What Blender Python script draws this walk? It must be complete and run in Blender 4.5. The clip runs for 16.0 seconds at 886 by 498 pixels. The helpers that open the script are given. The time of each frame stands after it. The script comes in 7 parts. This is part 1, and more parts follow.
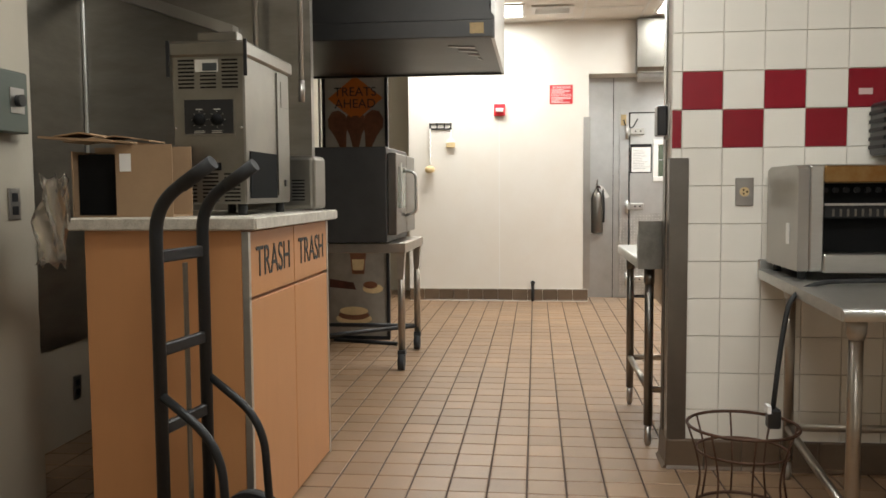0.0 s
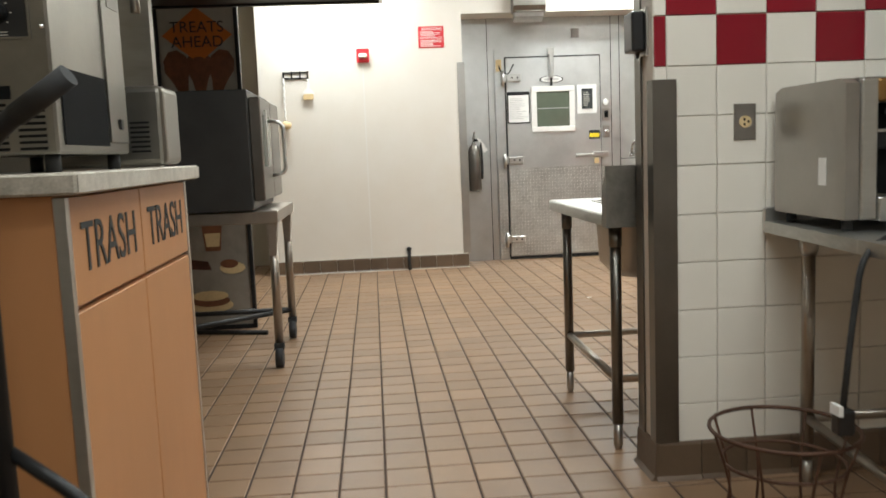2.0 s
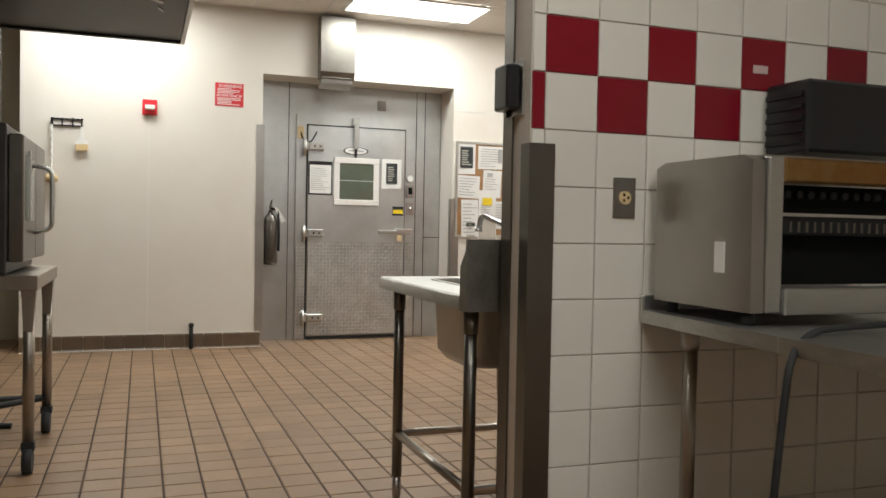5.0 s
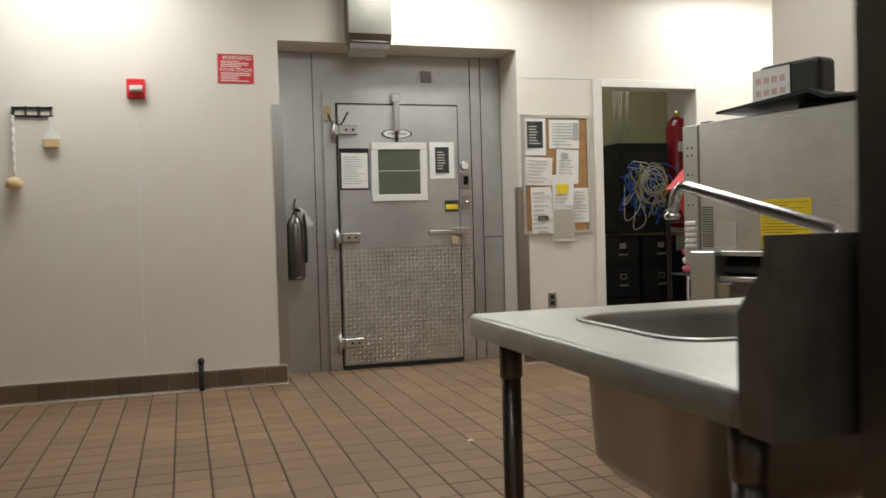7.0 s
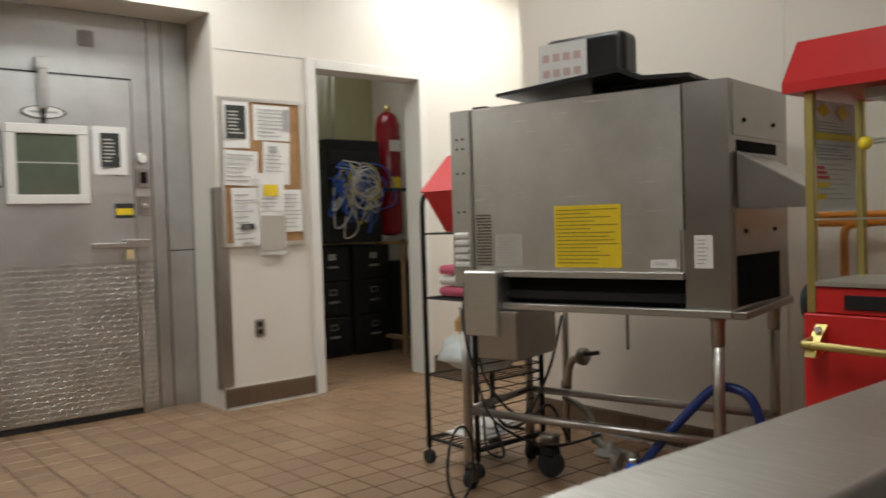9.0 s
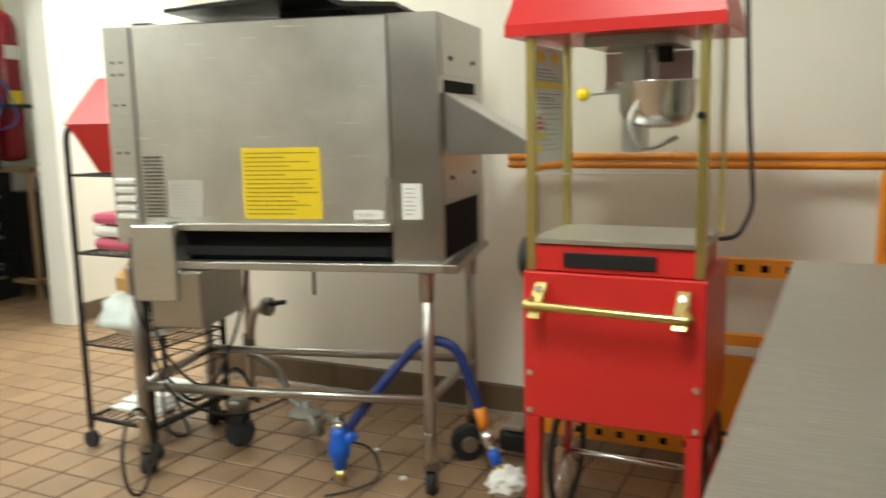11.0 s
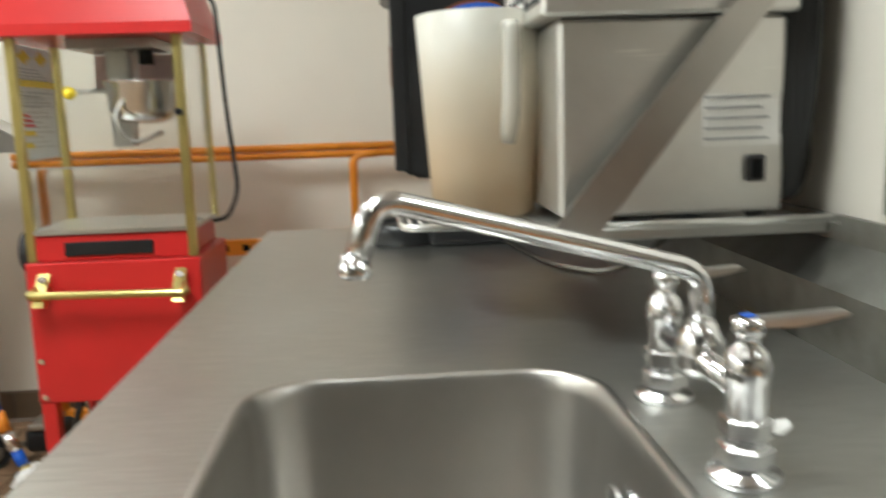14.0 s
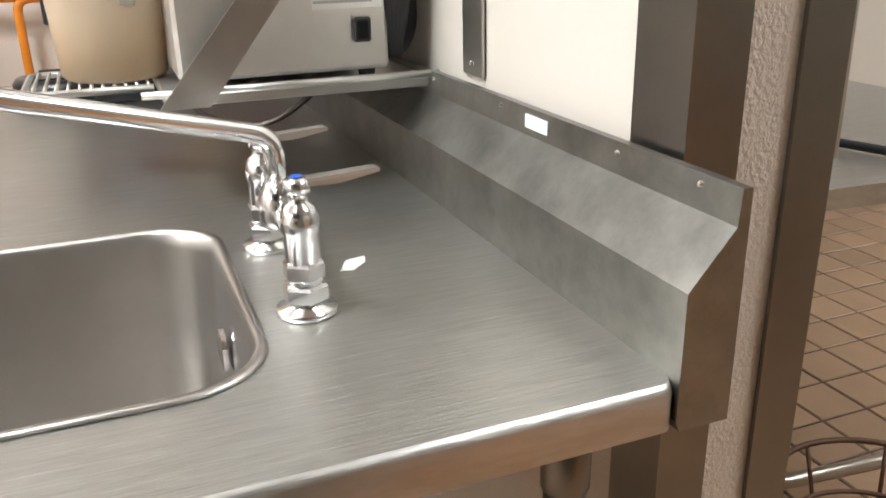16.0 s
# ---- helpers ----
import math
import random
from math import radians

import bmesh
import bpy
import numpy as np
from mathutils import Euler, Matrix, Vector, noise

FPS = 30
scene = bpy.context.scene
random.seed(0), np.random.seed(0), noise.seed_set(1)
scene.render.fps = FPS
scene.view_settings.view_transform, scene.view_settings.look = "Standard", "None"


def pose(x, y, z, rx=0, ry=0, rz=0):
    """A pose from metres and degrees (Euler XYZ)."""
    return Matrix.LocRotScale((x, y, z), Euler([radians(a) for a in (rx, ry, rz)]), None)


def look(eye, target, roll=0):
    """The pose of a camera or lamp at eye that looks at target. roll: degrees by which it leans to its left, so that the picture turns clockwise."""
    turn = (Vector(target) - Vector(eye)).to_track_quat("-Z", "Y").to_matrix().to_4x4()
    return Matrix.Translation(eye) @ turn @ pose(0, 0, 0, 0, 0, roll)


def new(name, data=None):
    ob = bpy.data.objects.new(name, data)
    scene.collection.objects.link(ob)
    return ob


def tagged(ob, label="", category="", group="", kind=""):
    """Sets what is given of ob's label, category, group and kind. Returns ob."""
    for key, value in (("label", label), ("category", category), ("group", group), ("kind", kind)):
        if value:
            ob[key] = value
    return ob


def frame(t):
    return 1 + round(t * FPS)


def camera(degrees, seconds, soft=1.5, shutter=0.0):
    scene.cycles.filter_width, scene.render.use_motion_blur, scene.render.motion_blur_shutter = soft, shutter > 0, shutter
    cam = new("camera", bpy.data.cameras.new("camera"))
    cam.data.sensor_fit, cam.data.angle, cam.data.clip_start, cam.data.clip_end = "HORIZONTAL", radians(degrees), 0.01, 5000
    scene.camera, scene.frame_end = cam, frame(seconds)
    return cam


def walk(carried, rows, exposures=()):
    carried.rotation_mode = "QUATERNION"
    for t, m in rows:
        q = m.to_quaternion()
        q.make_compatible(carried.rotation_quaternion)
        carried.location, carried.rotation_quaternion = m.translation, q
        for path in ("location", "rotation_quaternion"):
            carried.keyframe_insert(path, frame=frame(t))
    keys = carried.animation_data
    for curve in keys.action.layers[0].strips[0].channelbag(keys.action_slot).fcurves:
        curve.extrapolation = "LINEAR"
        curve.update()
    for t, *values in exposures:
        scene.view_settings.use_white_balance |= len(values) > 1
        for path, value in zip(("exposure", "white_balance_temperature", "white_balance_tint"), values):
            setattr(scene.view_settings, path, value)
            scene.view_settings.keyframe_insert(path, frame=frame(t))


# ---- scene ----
cam = camera(56.1, 16.0, soft=1.6, shutter=0.5)
PATH = [
    (0, (0.124, 2.257, 1.21), (-0.097, 4.24, 1.072), -0.4),
    (0.5, (0.068, 2.356, 1.189), (-0.125, 4.343, 1.06), -0.5),
    (1, (-0.003, 2.609, 1.156), (-0.172, 4.596, 1.005), -2.1),
    (1.5, (-0.112, 2.919, 1.131), (-0.152, 4.904, 0.886), -2.3),
    (2, (-0.219, 3.24, 1.14), (-0.061, 5.221, 0.909), -2.3),
    (2.5, (-0.254, 3.471, 1.145), (-0.046, 5.458, 1.049), -1.3),
    (3, (-0.297, 3.612, 1.153), (0.165, 5.557, 1.09), -0.4),
    (3.2, (-0.322, 3.631, 1.157), (0.234, 5.551, 1.094), -0.5),
    (5.3, (-0.323, 3.889, 1.099), (0.36, 5.768, 1.045), 1.1),
    (5.5, (-0.275, 4.049, 1.108), (0.362, 5.943, 1.041), 1.4),
    (6, (-0.205, 4.446, 1.082), (0.309, 6.378, 1.016), 1.6),
    (6.5, (-0.108, 4.92, 1.095), (0.459, 6.837, 1.03), -0.2),
    (7, (0.01, 5.373, 1.087), (0.604, 7.282, 1.036), -1.6),
    (7.5, (0.096, 5.763, 1.093), (0.773, 7.643, 1.028), -3.1),
    (8, (0.213, 6.041, 1.108), (0.955, 7.898, 1.042), -2.9),
    (8.5, (0.289, 6.281, 1.133), (1.245, 8.037, 1.059), -1.3),
    (8.7, (0.28, 6.41, 1.127), (1.39, 8.072, 1.06), -1.4),
    (10.8, (0.493, 6.954, 1.249), (2.199, 7.963, 0.978), -1.7),
    (11, (0.48, 6.957, 1.252), (2.258, 7.822, 0.95), -1.2),
    (11.5, (0.437, 6.971, 1.282), (2.316, 7.583, 0.978), -0.1),
    (12, (0.448, 6.918, 1.294), (2.36, 7.425, 0.996), 0.5),
    (12.5, (0.46, 6.919, 1.298), (2.387, 7.391, 1.044), 0.1),
    (13, (0.449, 6.874, 1.262), (2.439, 7.047, 1.171), 0.2),
    (13.5, (0.314, 6.778, 1.26), (2.306, 6.877, 1.161), -0.6),
    (14, (0.204, 6.711, 1.222), (2.175, 6.582, 0.903), -1.9),
    (14.5, (0.163, 6.659, 1.233), (2.079, 6.234, 0.847), -1.7),
    (15, (0.11, 6.574, 1.235), (1.942, 5.956, 0.72), -1.8),
    (15.5, (0.093, 6.561, 1.25), (1.821, 5.876, 0.512), -1.2),
    (16, (0.078, 6.566, 1.267), (1.819, 5.884, 0.559), -1.2),
]
EXPOSURE = [(0, -0.08, 6500, 10), (2, -0.2, 6250, 7), (2.5, -0.46, 6250, 7), (3, -0.66, 6300, 7), (5.5, -0.72, 6500, 10), (6.1, -0.68, 6500, 10), (7, -1.22, 6500, 10), (8.5, -1.28, 6450, 12), (11, 0.12, 6500, -1), (11.5, 0.22, 6500, -3), (12, 0.33, 6500, -4), (12.5, 0.3, 6400, -3), (13, 0.02, 6450, -3), (13.5, 0.06, 6380, -1), (14, 0.16, 6170, 4), (14.5, 0.28, 6150, 4), (15, 0.45, 6150, 6), (16, 0.64, 6200, 13)]
walk(cam, [(t, look(eye, target, roll)) for t, eye, target, roll in PATH], EXPOSURE)

# ---- world and light ----
world = bpy.data.worlds.new("world")
scene.world = world
world.use_nodes = True
bg = world.node_tree.nodes["Background"]
bg.inputs[0].default_value = (0.9, 0.85, 0.78, 1)
bg.inputs[1].default_value = 0.05


# ---- materials ----
def mat(name, col, rough=0.5, metal=0.0, var=0.12, scale=6.0, bump=0.0, bscale=60.0, col2=None, stretch=None, rand=0.0, spec=0.5, trans=0.0, emit=0.0, rvar=0.0, alpha=1.0, island=False):
    m = bpy.data.materials.new(name)
    m.use_nodes = True
    nt = m.node_tree
    p = nt.nodes["Principled BSDF"]
    p.inputs["Roughness"].default_value = rough
    p.inputs["Metallic"].default_value = metal
    p.inputs["Specular IOR Level"].default_value = spec
    p.inputs["Transmission Weight"].default_value = trans
    p.inputs["Alpha"].default_value = alpha
    tc = nt.nodes.new("ShaderNodeTexCoord")
    mp = nt.nodes.new("ShaderNodeMapping")
    if stretch:
        mp.inputs["Scale"].default_value = stretch
    geo = nt.nodes.new("ShaderNodeNewGeometry")
    nt.links.new(geo.outputs["Position"], mp.inputs["Vector"])
    n1 = nt.nodes.new("ShaderNodeTexNoise")
    n1.inputs["Scale"].default_value = scale
    n1.inputs["Detail"].default_value = 6
    n1.inputs["Roughness"].default_value = 0.65
    nt.links.new(mp.outputs[0], n1.inputs["Vector"])
    n2 = nt.nodes.new("ShaderNodeTexNoise")
    n2.inputs["Scale"].default_value = scale * 0.17
    n2.inputs["Detail"].default_value = 3
    nt.links.new(geo.outputs["Position"], n2.inputs["Vector"])
    add = nt.nodes.new("ShaderNodeMath")
    add.operation = "MULTIPLY_ADD"
    nt.links.new(n1.outputs["Fac"], add.inputs[0])
    add.inputs[1].default_value = 0.5
    half = nt.nodes.new("ShaderNodeMath")
    half.operation = "MULTIPLY"
    half.inputs[1].default_value = 0.5
    nt.links.new(n2.outputs["Fac"], half.inputs[0])
    nt.links.new(half.outputs[0], add.inputs[2])
    ramp = nt.nodes.new("ShaderNodeValToRGB")
    ramp.color_ramp.elements[0].position = 0.3
    ramp.color_ramp.elements[1].position = 0.7
    c2 = col2 or tuple(c * (1 - var) for c in col)
    ramp.color_ramp.elements[0].color = (*c2, 1)
    ramp.color_ramp.elements[1].color = (*(min(1, c * (1 + (0 if col2 else var * 0.6))) for c in col), 1)
    nt.links.new(add.outputs[0], ramp.inputs[0])
    last = ramp.outputs[0]
    if rand:
        hs = nt.nodes.new("ShaderNodeHueSaturation")
        mr = nt.nodes.new("ShaderNodeMapRange")
        mr.inputs[3].default_value = 1 - rand
        mr.inputs[4].default_value = 1 + rand
        if island:
            nt.links.new(geo.outputs["Random Per Island"], mr.inputs[0])
        else:
            oi = nt.nodes.new("ShaderNodeObjectInfo")
            nt.links.new(oi.outputs["Random"], mr.inputs[0])
        nt.links.new(mr.outputs[0], hs.inputs["Value"])
        nt.links.new(last, hs.inputs["Color"])
        last = hs.outputs[0]
    nt.links.new(last, p.inputs["Base Color"])
    if rvar:
        mr2 = nt.nodes.new("ShaderNodeMapRange")
        mr2.inputs[3].default_value = max(0.02, rough - rvar)
        mr2.inputs[4].default_value = min(1, rough + rvar)
        nt.links.new(add.outputs[0], mr2.inputs[0])
        nt.links.new(mr2.outputs[0], p.inputs["Roughness"])
    if bump:
        n3 = nt.nodes.new("ShaderNodeTexNoise")
        n3.inputs["Scale"].default_value = bscale
        n3.inputs["Detail"].default_value = 4
        nt.links.new(mp.outputs[0], n3.inputs["Vector"])
        b = nt.nodes.new("ShaderNodeBump")
        b.inputs["Strength"].default_value = bump
        b.inputs["Distance"].default_value = 0.004
        nt.links.new(n3.outputs["Fac"], b.inputs["Height"])
        nt.links.new(b.outputs[0], p.inputs["Normal"])
    if emit:
        p.inputs["Emission Color"].default_value = (*col, 1)
        p.inputs["Emission Strength"].default_value = emit
    return m


M_wall = mat("wall_paint", (0.75, 0.72, 0.67), 0.42, col2=(0.69, 0.635, 0.55), scale=2.2, bump=0.12, bscale=120)
M_wallr = mat("wall_paint_warm", (0.72, 0.668, 0.585), 0.5, var=0.05, scale=2.0, bump=0.1, bscale=120)
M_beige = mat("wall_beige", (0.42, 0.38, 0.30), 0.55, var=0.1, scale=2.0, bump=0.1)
M_text = mat("textured_paint", (0.62, 0.55, 0.47), 0.6, var=0.08, scale=8, bump=0.8, bscale=160)
M_ceil = mat("ceiling_tile", (0.78, 0.74, 0.68), 0.85, var=0.06, scale=14, bump=0.25, bscale=200)
M_floor = mat("quarry_tile", (0.27, 0.168, 0.096), 0.42, var=0.22, scale=9, bump=0.18, bscale=140, rand=0.13, rvar=0.12)
M_floors = mat("quarry_tile_far", (0.27, 0.168, 0.096), 0.42, var=0.22, scale=9, bump=0.18, bscale=140, rand=0.13, rvar=0.12, island=True)
M_grout = mat("grout", (0.075, 0.05, 0.036), 0.9, var=0.35, scale=7, bump=0.3)
M_base = mat("cove_tile", (0.125, 0.082, 0.05), 0.4, var=0.25, scale=10, bump=0.15, rand=0.15)
M_wt = mat("white_tile", (0.76, 0.72, 0.64), 0.22, var=0.04, scale=5, bump=0.06, bscale=30, rand=0.03)
M_rt = mat("red_tile", (0.23, 0.009, 0.019), 0.2, var=0.12, scale=5, bump=0.06, bscale=30, rand=0.06)
M_wg = mat("white_grout", (0.62, 0.57, 0.49), 0.9, var=0.25, scale=12)
M_ss = mat("stainless", (0.62, 0.615, 0.59), 0.36, 1.0, var=0.12, scale=9, bump=0.05, bscale=60, stretch=(1, 1, 9), rvar=0.1)
M_ssh = mat("stainless_worktop", (0.53, 0.525, 0.495), 0.38, 1.0, var=0.34, scale=5, bump=0.16, bscale=9, stretch=(46, 2.6, 10), rvar=0.2)
M_ssd = mat("stainless_worn", (0.47, 0.45, 0.42), 0.36, 1.0, var=0.2, scale=4, bump=0.08, bscale=50, rvar=0.14)
M_galv = mat("panel_steel", (0.60, 0.605, 0.595), 0.43, 1.0, var=0.32, scale=2.2, bump=0.15, bscale=220, rvar=0.12)
M_pipe = mat("pipe_steel", (0.42, 0.38, 0.33), 0.35, 1.0, var=0.25, scale=12, rvar=0.1)
M_chrome = mat("chrome", (0.76, 0.76, 0.765), 0.19, 1.0, var=0.04, scale=20)
# Hood steel set near black to keep the near lamp's reflection down.
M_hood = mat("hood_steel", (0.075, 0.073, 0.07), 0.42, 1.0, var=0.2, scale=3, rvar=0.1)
M_black = mat("black_metal", (0.013, 0.013, 0.0135), 0.46, var=0.3, scale=12, bump=0.06, spec=0.35)
M_blackp = mat("black_plastic", (0.014, 0.014, 0.015), 0.3, var=0.3, scale=14)
# Near black: shade of openings put into the colour; also small black parts.
M_dark = mat("cavity_shade_and_black", (0.008, 0.008, 0.008), 0.8, var=0.3, spec=0.1)
M_rub = mat("rubber", (0.02, 0.02, 0.02), 0.75, var=0.3, scale=20)
M_lam = mat("orange_laminate", (0.50, 0.235, 0.095), 0.42, var=0.08, scale=5, stretch=(3, 3, 0.6), bump=0.04)
M_top = mat("speckled_top", (0.62, 0.58, 0.5), 0.35, scale=170, col2=(0.3, 0.27, 0.22))
M_card = mat("cardboard", (0.36, 0.235, 0.135), 0.85, var=0.15, scale=8, bump=0.15)
M_paper = mat("paper", (0.8, 0.79, 0.76), 0.8, var=0.05, scale=20)
M_print = mat("print_grey", (0.42, 0.42, 0.42), 0.8, var=0.2, scale=60)
M_pblack = mat("print_black", (0.03, 0.035, 0.035), 0.7, var=0.3, scale=40)
M_yellow = mat("yellow_label", (0.82, 0.6, 0.02), 0.5, var=0.06, scale=10)
M_ydk = mat("label_ink", (0.3, 0.21, 0.02), 0.6, var=0.1)
M_red = mat("red_enamel", (0.56, 0.02, 0.02), 0.32, var=0.12, scale=5, bump=0.03)
M_redp = mat("red_plastic", (0.7, 0.02, 0.03), 0.4, var=0.1, scale=6)
M_redsign = mat("red_sign", (0.62, 0.03, 0.04), 0.45, var=0.05)
M_gold = mat("brass_anodised", (0.62, 0.52, 0.2), 0.33, 1.0, var=0.12, scale=15)
M_orange = mat("orange_paint", (0.8, 0.27, 0.02), 0.45, var=0.15, scale=10)
M_blue = mat("blue_hose", (0.01, 0.03, 0.16), 0.4, var=0.2, scale=30)
M_bluev = mat("blue_valve", (0.01, 0.11, 0.6), 0.35, var=0.15)
M_white = mat("white_plastic", (0.78, 0.77, 0.74), 0.4, var=0.05)
M_frame = mat("white_frame", (0.75, 0.73, 0.69), 0.4, var=0.06, scale=5)
M_cork = mat("cork", (0.45, 0.25, 0.11), 0.85, scale=90, col2=(0.28, 0.15, 0.06), bump=0.2)
M_cream = mat("brush_bristle", (0.66, 0.5, 0.27), 0.8, var=0.2, scale=50)
M_lampE = mat("lamp_panel", (0.98, 1.0, 0.97), 0.5, var=0.0, emit=9.0)
M_yroom = mat("yellow_wall", (0.42, 0.40, 0.22), 0.6, var=0.1)
M_post = mat("poster_dark", (0.3, 0.27, 0.23), 0.25, var=0.3, scale=9)
M_postb = mat("poster_pale", (0.45, 0.42, 0.37), 0.25, var=0.15, scale=9)
M_porange = mat("poster_orange", (0.62, 0.17, 0.03), 0.3, var=0.12)
M_food = mat("poster_brown", (0.2, 0.08, 0.04), 0.3, var=0.45, scale=30)
M_cable = mat("cable_blue", (0.03, 0.12, 0.5), 0.5)
M_cablew = mat("cable_white", (0.6, 0.58, 0.52), 0.5)
M_cabley = mat("cable_yellow", (0.6, 0.45, 0.04), 0.5)
M_pink = mat("pink_cloth", (0.6, 0.12, 0.2), 0.8, var=0.2)
M_bag = mat("pale_bag", (0.66, 0.72, 0.70), 0.3, var=0.2, scale=25, bump=0.4, bscale=40)
# Pink of the reflection in the popcorn cabinet; also print and a sticker.
M_ppink = mat("inner_plate", (0.62, 0.45, 0.42), 0.45, var=0.1)
M_cup = mat("cup_white", (0.75, 0.72, 0.68), 0.4, var=0.05)
M_coffee = mat("coffee_brown", (0.23, 0.07, 0.02), 0.4, var=0.4, scale=40)
M_bean = mat("bean_print", (0.12, 0.035, 0.02), 0.35, scale=70, col2=(0.02, 0.006, 0.004))
M_logob = mat("logo_blue", (0.02, 0.1, 0.5), 0.35, var=0.15)
M_toastburn = mat("heat_tint", (0.5, 0.36, 0.16), 0.35, 1.0, scale=14, col2=(0.3, 0.12, 0.03))
M_glass = bpy.data.materials.new("glass")
M_glass.use_nodes = True
_p = M_glass.node_tree.nodes["Principled BSDF"]
_p.inputs["Transmission Weight"].default_value = 1.0
_p.inputs["Roughness"].default_value = 0.02
_p.inputs["IOR"].default_value = 1.2
_p.inputs["Base Color"].default_value = (0.95, 0.96, 0.94, 1)
M_wglass = mat("window_glass", (0.11, 0.13, 0.095), 0.04, var=0.2, scale=4)
M_guard = mat("guard_steel", (0.215, 0.2, 0.178), 0.33, 1.0, var=0.25, scale=5, rvar=0.1)
# Lugs paler than their plate: their highlights are put into the colour.
M_lug = mat("highlit_plate_lugs", (0.74, 0.74, 0.72), 0.33, 0.85, var=0.3, scale=8)
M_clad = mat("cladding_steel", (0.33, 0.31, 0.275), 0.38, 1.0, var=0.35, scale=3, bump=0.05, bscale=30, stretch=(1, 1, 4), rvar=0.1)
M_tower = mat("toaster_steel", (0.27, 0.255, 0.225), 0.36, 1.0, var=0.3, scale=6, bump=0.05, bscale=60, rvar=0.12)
M_plate = mat("tread_plate", (0.60, 0.60, 0.58), 0.42, 1.0, var=0.4, scale=7, bump=0.1, bscale=90, rvar=0.15)
M_oven = mat("oven_steel", (0.72, 0.71, 0.68), 0.4, 1.0, var=0.22, scale=5, bump=0.05, bscale=40, rvar=0.16)
M_pitch = mat("pitcher_plastic", (0.80, 0.74, 0.62), 0.42, var=0.05, scale=5, trans=0.55)
M_phandle = mat("pitcher_handle_plastic", (0.88, 0.84, 0.75), 0.22, var=0.03, scale=5, trans=0.5)


# the pitcher's tea stain, strongest at the bottom
def stained(m, z0, z1):
    nt = m.node_tree
    p = nt.nodes["Principled BSDF"]
    geo = nt.nodes.new("ShaderNodeNewGeometry")
    sep = nt.nodes.new("ShaderNodeSeparateXYZ")
    nt.links.new(geo.outputs["Position"], sep.inputs[0])
    mr = nt.nodes.new("ShaderNodeMapRange")
    mr.inputs[1].default_value, mr.inputs[2].default_value = z0, z1
    nt.links.new(sep.outputs[2], mr.inputs[0])
    nz = nt.nodes.new("ShaderNodeTexNoise")
    nz.inputs["Scale"].default_value = 9
    sum_ = nt.nodes.new("ShaderNodeMath")
    sum_.operation = "MULTIPLY_ADD"
    sum_.inputs[1].default_value = 0.35
    nt.links.new(geo.outputs["Position"], nz.inputs["Vector"])
    nt.links.new(nz.outputs["Fac"], sum_.inputs[0])
    nt.links.new(mr.outputs[0], sum_.inputs[2])
    rp = nt.nodes.new("ShaderNodeValToRGB")
    rp.color_ramp.elements[0].position, rp.color_ramp.elements[1].position = 0.12, 0.95
    rp.color_ramp.elements[0].color = (0.66, 0.49, 0.30, 1)
    rp.color_ramp.elements[1].color = (0.90, 0.86, 0.76, 1)
    nt.links.new(sum_.outputs[0], rp.inputs[0])
    nt.links.new(rp.outputs[0], p.inputs["Base Color"])


stained(M_pitch, 1.10, 1.40)
# The warm wall paint made darker to offset strong light from the sink lamp.
M_panel = mat("wall_panel_dimmed", (0.60, 0.56, 0.505), 0.45, col2=(0.54, 0.50, 0.43), scale=2.4, bump=0.1, bscale=120)
# Splash steel darker than the worktop's, to hold down reflected lamp and panel light.
M_splash = mat("splash_steel_dimmed", (0.32, 0.312, 0.287), 0.42, 1.0, var=0.5, scale=13, bump=0.08, bscale=30, rvar=0.2)
M_pale = mat("pale_label", (0.5, 0.48, 0.42), 0.5, var=0.08, scale=30)
M_clear = mat("clear_bag_plastic", (0.86, 0.80, 0.70), 0.18, var=0.1, scale=20, bump=0.3, bscale=30, trans=0.92)
M_cast = mat("cast_regulator", (0.3, 0.29, 0.26), 0.5, 0.7, var=0.3, scale=25, bump=0.2)


# fine scratches rubbed along one direction of a steel sheet
def scratched(m, stretch, col, lo=0.66, hi=0.70):
    nt = m.node_tree
    p = nt.nodes["Principled BSDF"]
    src = p.inputs["Base Color"].links[0].from_socket
    geo = nt.nodes.new("ShaderNodeNewGeometry")
    mp = nt.nodes.new("ShaderNodeMapping")
    mp.inputs["Scale"].default_value = stretch
    mp.inputs["Rotation"].default_value = (0, 0, 0.25)
    nz = nt.nodes.new("ShaderNodeTexNoise")
    nz.inputs["Scale"].default_value = 4
    nz.inputs["Detail"].default_value = 2
    rp = nt.nodes.new("ShaderNodeMapRange")
    rp.inputs[1].default_value, rp.inputs[2].default_value = lo, hi
    mx = nt.nodes.new("ShaderNodeMix")
    mx.data_type = "RGBA"
    nt.links.new(geo.outputs["Position"], mp.inputs["Vector"])
    nt.links.new(mp.outputs[0], nz.inputs["Vector"])
    nt.links.new(nz.outputs["Fac"], rp.inputs[0])
    nt.links.new(rp.outputs[0], mx.inputs[0])
    nt.links.new(src, mx.inputs[6])
    mx.inputs[7].default_value = (*col, 1)
    nt.links.new(mx.outputs[2], p.inputs["Base Color"])


scratched(M_ssh, (130, 3.0, 1), (0.66, 0.65, 0.61), 0.64, 0.74)
scratched(M_oven, (1.2, 1.2, 26), (0.84, 0.83, 0.79), 0.68, 0.75)
M_caulk = mat("caulk", (0.66, 0.62, 0.54), 0.7, var=0.2, scale=30)


# ---- mesh helpers ----
def bm_():
    return bmesh.new()


